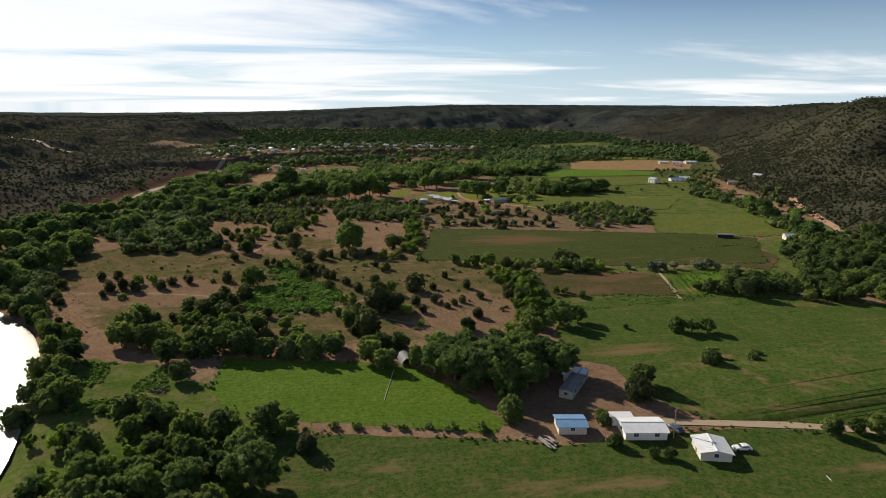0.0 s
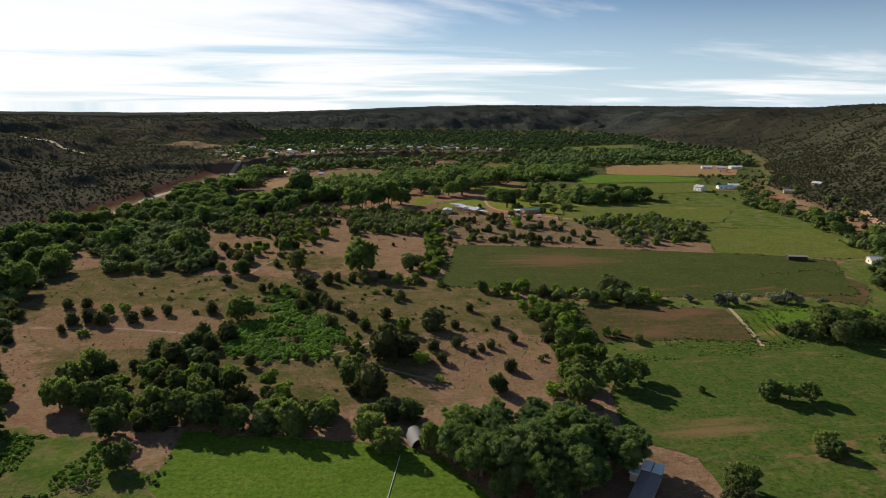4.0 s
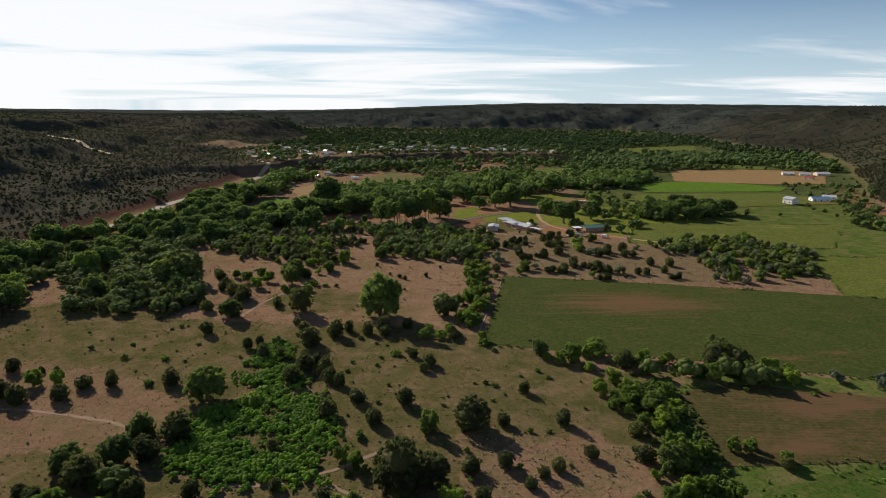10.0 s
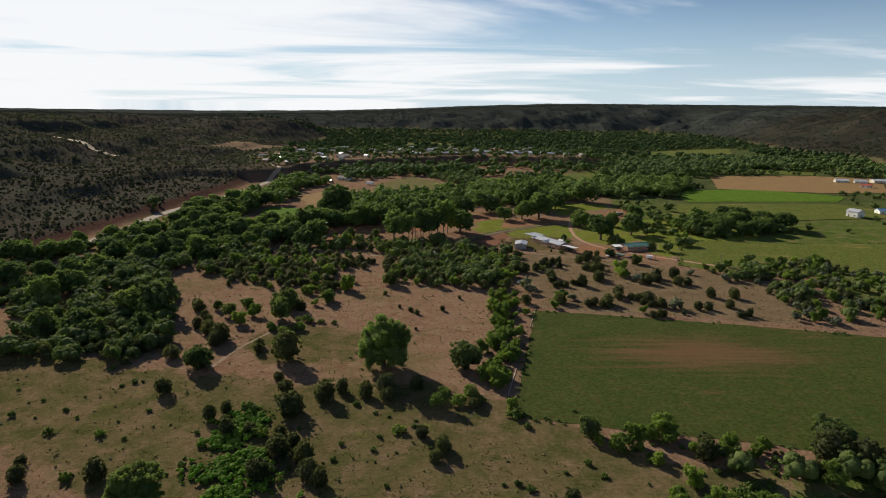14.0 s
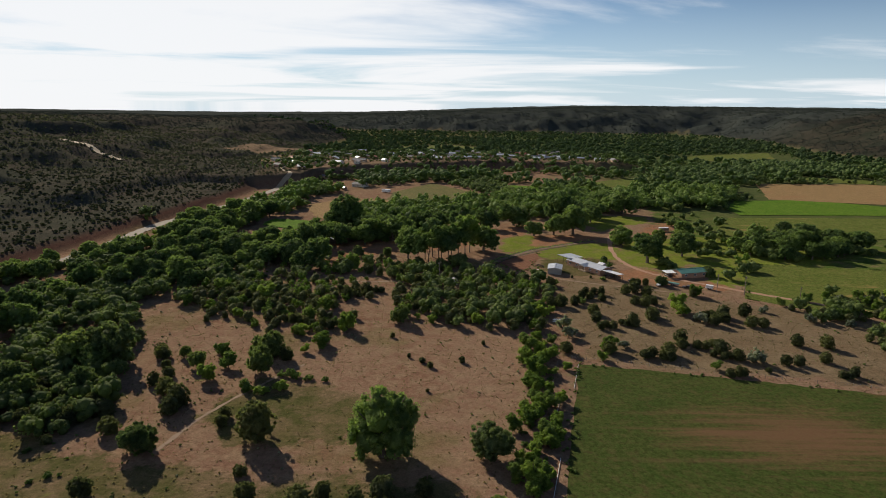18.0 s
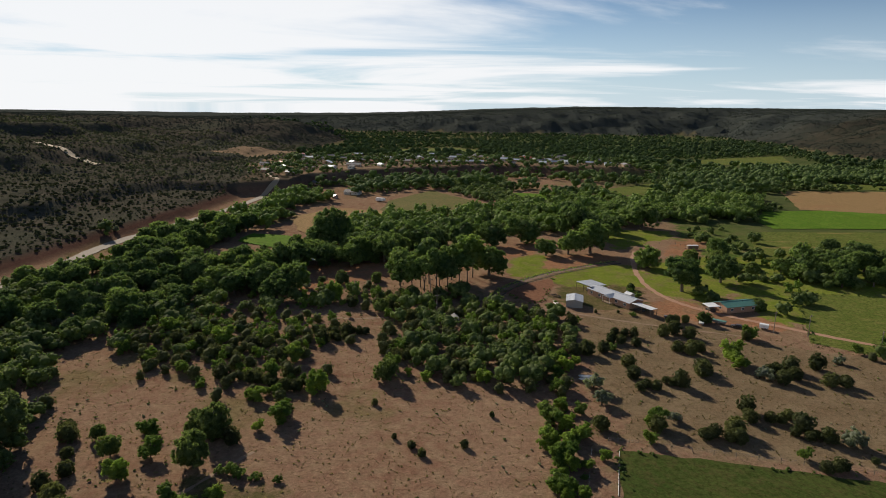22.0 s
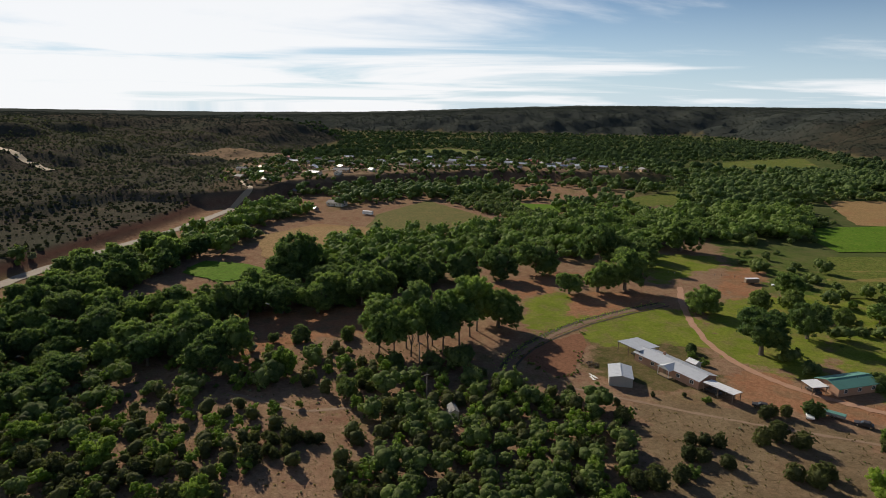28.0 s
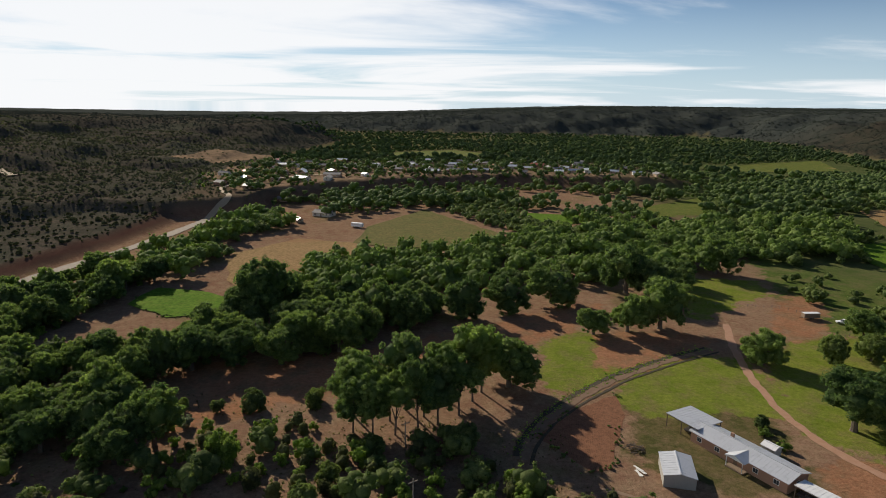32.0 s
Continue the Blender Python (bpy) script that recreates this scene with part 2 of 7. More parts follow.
def ground_material():
    k = Mat("valley ground", rough=1.0, spec=0.0)
    ragged = k.math("ADD", k.math("ADD", k.math("MULTIPLY", k.noise(0.10, 8, 0.74), 1.5), k.math("MULTIPLY", k.noise(0.025, 4, 0.6), 0.9)), -1.2)

    def spread(name, lo=0.40, hi=0.62):
        return k.ramp(k.math("ADD", k.attr(name), ragged), lo, hi, True)

    c = soil_mix(k)
    green = k.mix(k.noise(0.3, 5), (0.085, 0.100, 0.030), (0.150, 0.140, 0.055))
    c = k.mix(k.math("MULTIPLY", k.ramp(k.noise(0.022, 7, 0.66), 0.54, 0.64, True), 0.45), c, green)
    fine = k.noise(0.75, 7, 0.75)
    dark = k.math("MULTIPLY", k.ramp(k.math("ADD", k.math("MULTIPLY", fine, 0.6), k.math("MULTIPLY", k.noise(2.4, 5, 0.8), 0.4)), 0.42, 0.62), 0.85)
    for nm, a, b, bare in (("olive", (0.078, 0.082, 0.029), (0.142, 0.114, 0.056), (0.215, 0.145, 0.094)), ("weed", (0.065, 0.110, 0.022), (0.115, 0.150, 0.038), (0.19, 0.15, 0.08)),
                           ("lawn", (0.135, 0.180, 0.026), (0.190, 0.215, 0.042), (0.19, 0.16, 0.07)), ("straw", (0.165, 0.121, 0.075), (0.222, 0.164, 0.105), (0.190, 0.128, 0.080)), ("red", (0.285, 0.138, 0.080), (0.320, 0.170, 0.102), (0.20, 0.14, 0.085)), ("bare", (0.205, 0.125, 0.083), (0.245, 0.160, 0.108), (0.150, 0.128, 0.062))):
        t = k.mix(k.ramp(k.noise(0.09, 6, 0.68), 0.38, 0.62), a, b)
        t = k.mix(k.math("MULTIPLY", k.ramp(k.noise(0.11, 8, 0.76), 0.47, 0.62), 0.75), t, bare)
        c = k.mix(spread(nm, 0.28, 0.46) if nm == "lawn" else spread(nm), c, t)
    c = k.mix(k.math("MULTIPLY", k.ramp(k.noise(1.7, 5, 0.8), 0.54, 0.70), 0.45), c, k.mix(1.0, c, (1.45, 1.4, 1.3), "MULTIPLY"))
    c = k.mix(dark, c, k.mix(1.0, c, (0.50, 0.52, 0.48), "MULTIPLY"))
    c = k.mix(k.math("MULTIPLY", k.ramp(k.noise(4.5, 4, 0.8), 0.50, 0.66), 0.5), c, k.mix(1.0, c, (1.5, 1.42, 1.3), "MULTIPLY"))
    hill = k.mix(k.ramp(k.noise(0.05, 6, 0.68), 0.40, 0.62), (0.066, 0.056, 0.046), (0.110, 0.088, 0.070))
    hill = k.mix(k.math("MULTIPLY", k.ramp(k.noise(0.30, 6, 0.72), 0.42, 0.56), 0.8), hill, (0.046, 0.047, 0.034))
    hill = k.mix(k.ramp(k.noise(0.010, 5, 0.65), 0.44, 0.62), hill, (0.062, 0.062, 0.046))
    hill = k.mix(k.math("MULTIPLY", k.ramp(k.noise(0.006, 6, 0.72), 0.63, 0.71), 0.6), hill, (0.110, 0.075, 0.050))
    hill = k.mix(k.math("MULTIPLY", k.attr("east"), k.ramp(k.noise(0.20, 6, 0.72), 0.30, 0.54)), hill, (0.040, 0.041, 0.026))
    # far eastern hills: their shade is put into a darker ground colour
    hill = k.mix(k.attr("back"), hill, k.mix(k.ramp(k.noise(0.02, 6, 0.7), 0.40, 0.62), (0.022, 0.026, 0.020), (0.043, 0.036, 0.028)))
    # far mesa: cooler ground colour that carries the haze of distance
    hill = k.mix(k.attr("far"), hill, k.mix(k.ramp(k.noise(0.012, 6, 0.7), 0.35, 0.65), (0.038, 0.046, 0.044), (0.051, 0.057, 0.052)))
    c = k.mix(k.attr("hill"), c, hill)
    dust = k.mix(k.ramp(k.noise(0.12, 6, 0.7), 0.38, 0.62), (0.255, 0.175, 0.118), (0.150, 0.112, 0.072))
    c = k.mix(spread("town", 0.42, 0.70), c, dust)
    c = k.mix(k.attr("cut"), c, k.mix(k.noise(0.5, 5), (0.062, 0.034, 0.027), (0.112, 0.058, 0.044)))
    c = k.mix(k.attr("meadow"), c, k.mix(k.ramp(k.noise(0.05, 5), 0.35, 0.65), (0.050, 0.072, 0.026), (0.092, 0.098, 0.042)))
    k.bump(k.noise(1.3, 6, 0.7), 0.8, 0.4)
    return k.done(c)


def field(name, a, b, bare, bare_amount=0.3, rows=0.0, turn=0.0, pitch=1.0, spot=None):
    """Grass or crop with bare streaks; rows: strength of the drill lines; spot: one worn-out oval (x, y, half-lengths, turn)."""
    k = Mat(name, rough=1.0, spec=0.02)
    c = k.mix(k.ramp(k.noise(0.07, 7, 0.68), 0.36, 0.62), a, b)
    fine = k.noise(0.75, 7, 0.75)
    c = k.mix(k.math("MULTIPLY", k.ramp(fine, 0.40, 0.64), 0.85), c, tuple(v * 0.38 for v in a))
    c = k.mix(k.math("MULTIPLY", k.ramp(k.noise(1.9, 5, 0.8), 0.48, 0.70), 0.5), c, tuple(v * 1.5 for v in b))
    c = k.mix(k.math("MULTIPLY", k.ramp(k.noise(0.28, 6, 0.7), 0.50, 0.68), 0.9 * bare_amount + 0.1), c, bare)
    lo = 0.64 - 0.30 * bare_amount
    streak = k.noise(1.0, 6, 0.68, k.stretch(0.016, 0.05, 1, turn))
    c = k.mix(k.math("MULTIPLY", k.ramp(streak, lo, lo + 0.13, True), 0.85), c, bare)
    if rows:
        wave = k.node("ShaderNodeTexWave", Vector=k.stretch(pitch, pitch, 1, turn), Scale=0.35, Distortion=1.5, Detail=2.0)
        wave.bands_direction = "Y"
        c = k.mix(k.math("MULTIPLY", wave.outputs["Fac"], rows), c, bare)
    if spot:
        m = k.node("ShaderNodeMapping", Vector=k.pos, Location=(-spot[0], -spot[1], 0)).outputs[0]
        m = k.node("ShaderNodeMapping", Vector=m, Rotation=(0, 0, -spot[4]), Scale=(1 / spot[2], 1 / spot[3], 0)).outputs[0]
        ln = k.t.nodes.new("ShaderNodeVectorMath")
        ln.operation = "LENGTH"
        k.t.links.new(m, ln.inputs[0])
        edge = k.math("ADD", ln.outputs["Value"], k.math("MULTIPLY", k.noise(1.0, 8, 0.74, k.stretch(0.016, 0.22, 1, -spot[4])), 2.6))
        c = k.mix(k.math("MULTIPLY", k.ramp(edge, 2.20, 1.35, True), 0.78), c, bare)
    k.bump(fine, 0.7, 0.25)
    return k.done(c)


RED = (0.255, 0.126, 0.068)
TANC = (0.300, 0.200, 0.100)
FIELD_MAT = {
    "hay": field("hay grass", (0.064, 0.132, 0.012), (0.096, 0.160, 0.021), (0.150, 0.130, 0.040), 0.05, 0.10, 0.1, 0.5),
    "pasture": field("grazed pasture", (0.044, 0.080, 0.015), (0.072, 0.100, 0.024), (0.165, 0.118, 0.058), 0.32),
    "pasture2": field("mown pasture", (0.048, 0.090, 0.016), (0.078, 0.112, 0.025), (0.185, 0.118, 0.064), 0.30, 0.0, 0.1, 0.45, spot=(104, 184, 26, 7, -0.12)),
    "tilled": field("tilled earth", (0.046, 0.062, 0.018), (0.086, 0.074, 0.030), (0.128, 0.076, 0.044), 0.46, 0.25, 0.12, 0.6),
    "alfalfa": field("young alfalfa", (0.034, 0.066, 0.013), (0.056, 0.080, 0.019), (0.150, 0.080, 0.048), 0.16, 0.16, -0.16, 2.2, spot=(120, 364, 58, 22, -0.16)),
    "rows": field("garden beds", (0.062, 0.107, 0.017), (0.082, 0.130, 0.022), (0.250, 0.153, 0.080), 0.35, 0.0),
    "bright": field("bright crop", (0.074, 0.163, 0.013), (0.111, 0.191, 0.023), (0.170, 0.140, 0.048), 0.06, 0.08, 0.2, 0.4),
    "ygreen": field("yellowing pasture", (0.092, 0.124, 0.024), (0.128, 0.148, 0.036), (0.250, 0.177, 0.072), 0.22),
    "tan": field("dry stubble", (0.265, 0.181, 0.084), (0.300, 0.195, 0.096), (0.245, 0.140, 0.072), 0.35),
    "stubble": field("mown hay ground", (0.099, 0.116, 0.037), (0.150, 0.130, 0.050), (0.240, 0.163, 0.076), 0.22, 0.12, 0.5, 0.5),
    "plowed": field("ploughed red earth", (0.150, 0.070, 0.042), (0.185, 0.090, 0.055), (0.260, 0.140, 0.088), 0.2, 0.55, 0.95, 2.4),
}


def gravel_material(name, a, b):
    k = Mat(name, rough=0.95)
    n = k.noise(0.6, 7, 0.7)
    k.bump(k.noise(4.0, 4), 0.4, 0.05)
    return k.done(k.mix(k.ramp(n, 0.3, 0.7), a, b))


ROAD = gravel_material("gravel road", (0.19, 0.160, 0.130), (0.27, 0.225, 0.185))
TRACK = gravel_material("dirt track", (0.30, 0.165, 0.105), (0.36, 0.22, 0.15))
PALE_TRACK = gravel_material("pale track", (0.31, 0.235, 0.160), (0.37, 0.29, 0.20))
BERM = gravel_material("ditch berm earth", (0.135, 0.085, 0.055), (0.200, 0.130, 0.085))
DITCH = gravel_material("wet ditch earth", (0.035, 0.030, 0.020), (0.07, 0.055, 0.035))


def water_material():
    k = Mat("river water", rough=0.22, spec=0.5)
    k.bump(k.noise(1.2, 5, 0.65), 0.5, 0.12)
    return k.done(k.mix(k.noise(0.2, 4), (0.16, 0.12, 0.085), (0.24, 0.19, 0.14)))


WATER = water_material()


def metal_roof(name, colour, rough=0.42, metal=0.55):
    k = Mat(name, rough=rough, metal=metal, spec=0.4)
    n = k.noise(0.7, 6, 0.7)
    return k.done(k.mix(k.math("MULTIPLY", k.ramp(n, 0.5, 0.8), 0.5), colour, tuple(v * 0.55 for v in colour)))


def plain(name, colour, rough=0.85, metal=0.0, wear=0.35):
    k = Mat(name, rough=rough, metal=metal)
    n = k.noise(1.6, 6, 0.65)
    return k.done(k.mix(k.math("MULTIPLY", n, wear), colour, tuple(v * 0.5 for v in colour)))


M_WHITE_ROOF = metal_roof("white roof metal", (0.72, 0.73, 0.75), 0.5, 0.1)
M_GREY_ROOF = metal_roof("galvanised roof metal", (0.52, 0.54, 0.58), 0.45, 0.3)
M_OLD_METAL = metal_roof("weathered galvanised metal", (0.15, 0.155, 0.165), 0.75, 0.0)
M_BLUE_ROOF = metal_roof("blue roof metal", (0.16, 0.30, 0.48), 0.5, 0.1)
M_GREEN_ROOF = metal_roof("green roof metal", (0.10, 0.24, 0.20), 0.5, 0.1)
M_DARK_ROOF = metal_roof("grey shingle roof", (0.20, 0.19, 0.19), 0.85, 0.0)
M_RED_ROOF = metal_roof("red roof metal", (0.38, 0.09, 0.06), 0.55, 0.1)
M_BRICK = plain("brick wall", (0.42, 0.25, 0.17))
M_ADOBE = plain("adobe wall", (0.44, 0.31, 0.21))
M_CREAM = plain("cream stucco", (0.62, 0.57, 0.49))
M_WHITE = plain("white paint", (0.78, 0.77, 0.74), wear=0.2)
M_GREYWALL = plain("grey siding", (0.33, 0.32, 0.30))
M_WOOD = plain("weathered wood", (0.23, 0.17, 0.12))
# near black; also stands in for shaded insides of closed shapes
M_DARK = plain("dark interior", (0.03, 0.028, 0.026))
M_GLASS = plain("window glass", (0.05, 0.06, 0.07), rough=0.08, wear=0.1)
M_RUBBER = plain("tyre rubber", (0.025, 0.025, 0.025))
M_CHROME = plain("bright metal", (0.6, 0.6, 0.6), rough=0.25, metal=0.9, wear=0.1)
M_CARWHITE = plain("white car paint", (0.75, 0.75, 0.75), rough=0.3, wear=0.1)
M_CARDARK = plain("dark car paint", (0.05, 0.045, 0.045), rough=0.3, wear=0.1)
M_CARBLUE = plain("blue car paint", (0.06, 0.09, 0.14), rough=0.3, wear=0.1)
M_PIPE = plain("aluminium pipe", (0.60, 0.60, 0.57), rough=0.8, wear=0.2)
M_POLE = plain("grey pole wood", (0.24, 0.20, 0.16))

# ---- lie of the land ----


def sstep(a, b, v):
    t = np.clip((v - a) / (b - a), 0, 1)
    return t * t * (3 - 2 * t)


LEFT_Y, LEFT_X = (-400, 0, 250, 400, 475, 600, 740, 800, 900, 1100, 1400, 2000, 2440), (-260, -235, -205, -193, -188, -172, -153, -150, -165, -190, -225, -235, -240)
RIGHT_Y, RIGHT_X = (-400, 0, 290, 330, 400, 440, 505, 560, 650, 760, 845, 911, 1057, 1180, 1532, 2000, 2310), (330, 305, 312, 326, 350, 368, 388, 404, 438, 520, 572, 622, 700, 775, 800, 960, 1010)
BLUFF_X, BLUFF_Y = (-165, -118, -111, -60, -17, 94, 200, 262), (800, 835, 885, 940, 968, 1018, 1008, 1000)
RIVER = [(-20, -900), (-58, -250), (-72, -60), (-78, 60), (-82, 110), (-86, 145), (-97, 185), (-106, 212), (-119, 236), (-140, 258), (-163, 300), (-164, 360), (-152, 420), (-138, 470), (-124, 510), (-105, 540), (-88, 552), (-71, 560), (-60, 577), (-46, 597), (-15, 622), (25, 652), (70, 685), (110, 715), (140, 745), (175, 800), (240, 860), (330, 900)]


def waves(x, y, s, seed):
    """Cheap ridged relief from crossed sines, about -1 to 1."""
    r = np.random.RandomState(seed)
    out = np.zeros_like(x)
    for i in range(7):
        a, f, p = r.uniform(0, 6.28), (1.6 ** (i * 0.5)) / s, r.uniform(0, 6.28)
        out += np.sin((x * math.cos(a) + y * math.sin(a)) * f * 6.28 + p + 1.3 * np.sin((x * math.sin(a) - y * math.cos(a)) * f * 3.1 + p * 2)) / (1.3 ** i)
    return out / 3.4


def river_distance(x, y):
    best = np.full_like(x, 1e9)
    for (ax, ay), (bx, by) in zip(RIVER, RIVER[1:]):
        dx, dy = bx - ax, by - ay
        t = np.clip(((x - ax) * dx + (y - ay) * dy) / (dx * dx + dy * dy), 0, 1)
        best = np.minimum(best, np.hypot(x - ax - t * dx, y - ay - t * dy))
    return best


def land(x, y):
    """Height of the ground, and how far it is hill (0 to 1)."""
    x, y = np.asarray(x, float), np.asarray(y, float)
    floor = -20 * sstep(900, 2400, y)
    gully = waves(x, y, 320, 3)
    small = waves(x, y, 70, 5)
    dl = np.interp(y, LEFT_Y, LEFT_X) - x
    dl = np.where(y > 2350, np.minimum(dl, dl * 0.4 - (y - 2350) * 0.0 + 0), dl)
    dl2 = dl + (gully + 0.5 * waves(x, y, 150, 13)) * np.clip(dl, 0, 130) * 0.5
    top_l = np.interp(y, (0, 700, 1200, 1700, 2300, 3000), (88, 82, 70, 62, 60, 60))
    left = np.interp(dl2, (0, 6, 14, 62, 84, 165, 205, 270, 330, 375, 600, 900), (0, 2.5, 5, 7, 14, 18, 32, 37, 43, 58, 76, 84)) * top_l / 84
    steep = np.interp(dl2, (0, 18, 55, 105, 150, 300, 900), (0, 6, 30, 56, 66, 74, 84)) * top_l / 84
    left = left + (steep - left) * sstep(1380, 1750, y)
    left = left * (1 - sstep(2060, 2250, y + 0.15 * small * 60 - 0.25 * np.clip(-x - 300, 0, 900)))
    dr = x - np.interp(y, RIGHT_Y, RIGHT_X)
    dr2 = dr + (gully + 0.4 * waves(x, y, 150, 17)) * np.clip(dr, 0, 160) * 0.5
    right = np.interp(y, (0, 900, 1500), (1.14, 1.12, 1.0)) * np.interp(dr2, (0, 15, 50, 110, 200, 320, 480, 700, 1500), (0, 2.5, 12, 31, 58, 84, 98, 102, 108))
    top_f = np.interp(x, (-1500, -600, -119, 400, 1000, 2500), (30, 42, 58, 84, 104, 110))
    df = y - (2560 + 150 * gully + 60 * waves(x, y, 160, 19) + 0.08 * np.abs(x - 400))
    far = np.interp(df, (0, 60, 250, 480, 650, 1500), (0, 6, 50, 88, 100, 104)) / 100 * top_f
    hill = np.maximum(np.maximum(left, right), far)
    yb = np.interp(x, BLUFF_X, BLUFF_Y)
    terrace = 11.5 * sstep(-4, 24, y - yb + small * 5) * (1 - sstep(1180, 1340, y)) * (1 - sstep(255, 305, x + small * 12)) * sstep(-320, -200, x)
    base = np.maximum(hill, terrace)
    rough = np.clip(hill / 12, 0, 1) * (small * 1.6 + 0.8 * waves(x, y, 28, 9)) + np.clip(hill / 40, 0, 1) * gully * 3.5
    rd = river_distance(x, y) * np.where(y > 310, 2.0, 1.0)
    bed = -2.2 * (1 - sstep(8, 15, rd)) * np.clip(1 - hill / 3, 0, 1)
    z = floor + base + rough * (hill > 0.01) + bed
    cut = np.clip(1 - np.abs(dl - 8) / 9, 0, 1) * sstep(380, 520, y) * (1 - sstep(790, 830, y))
    cut = np.maximum(cut, 0.6 * np.clip(1 - np.abs(y - yb - 8) / 14, 0, 1) * (x > -170) * (x < 290))
    hillness = np.clip(np.maximum(sstep(0.2, 4, hill), 0.75 * sstep(3, 10, terrace)), 0, 1)
    return z, hillness, cut


def ground_z(x, y):
    return float(land(np.array([x]), np.array([y]))[0][0])


def link_mesh(name, verts, faces, material, parent=None, smooth=False):
    me = bpy.data.meshes.new(name)
    me.from_pydata(verts, [], faces)
    me.materials.append(material)
    if smooth:
        me.shade_smooth()
    ob = new(name, me)
    ob.parent = parent
    return ob


def part(name, bm, material, parent, label=""):
    me = bpy.data.meshes.new(name)
    bm.to_mesh(me)
    bm.free()
    me.materials.append(material)
    ob = new(name, me)
    ob.parent = parent
    return tagged(ob, label)


def build_ground():
    xs = np.concatenate([-np.geomspace(4800, 1008, 40), np.arange(-1000, -328, 8.0), np.arange(-322, 420, 3.0), np.arange(420, 800, 8.0), np.geomspace(808, 4800, 60)])
    ys = np.concatenate([-np.geomspace(4700, 60, 26), np.arange(-50, 60, 15.0), np.arange(60, 760, 3.0), np.arange(760, 1120, 5.0), np.geomspace(1126, 4900, 110)])
    gx, gy = np.meshgrid(xs, ys)
    z, hill, cut = land(gx.ravel(), gy.ravel())
    nx, ny = len(xs), len(ys)
    idx = np.arange(nx * ny).reshape(ny, nx)
    quads = np.stack([idx[:-1, :-1], idx[:-1, 1:], idx[1:, 1:], idx[1:, :-1]], -1).reshape(-1, 4)
    me = bpy.data.meshes.new("ground")
    me.vertices.add(nx * ny)
    me.vertices.foreach_set("co", np.stack([gx.ravel(), gy.ravel(), z], -1).ravel())
    me.loops.add(quads.size)
    me.loops.foreach_set("vertex_index", quads.ravel())
    me.polygons.add(len(quads))
    me.polygons.foreach_set("loop_start", np.arange(0, quads.size, 4))
    me.update(calc_edges=True)
    meadow = sstep(560, 760, gy.ravel()) * sstep(150, 260, gx.ravel()) * (1 - hill)
    meadow = np.maximum(meadow, 0.8 * sstep(1000, 1250, gy.ravel()) * (1 - hill))
    zones = {"olive": np.zeros(nx * ny), "weed": np.zeros(nx * ny), "lawn": np.zeros(nx * ny), "red": np.zeros(nx * ny), "straw": np.zeros(nx * ny), "bare": np.zeros(nx * ny), "town": np.zeros(nx * ny)}
    for mat, poly in FIELDS.values():
        if mat in SOFT:
            zones[SOFT[mat]] = np.maximum(zones[SOFT[mat]], soft_inside(gx.ravel(), gy.ravel(), poly))
    # back: mask of the shade painted on the far eastern hills
    # far: mask of the haze tint, growing with distance
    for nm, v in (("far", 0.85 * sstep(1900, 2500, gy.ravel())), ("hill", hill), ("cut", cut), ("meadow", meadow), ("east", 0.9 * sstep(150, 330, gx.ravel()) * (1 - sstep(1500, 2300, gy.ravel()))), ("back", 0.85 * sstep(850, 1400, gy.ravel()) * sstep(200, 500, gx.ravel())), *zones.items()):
        me.attributes.new(nm, "FLOAT", "POINT").data.foreach_set("value", v.astype(np.float32))
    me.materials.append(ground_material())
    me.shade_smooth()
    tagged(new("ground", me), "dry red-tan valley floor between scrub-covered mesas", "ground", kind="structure")



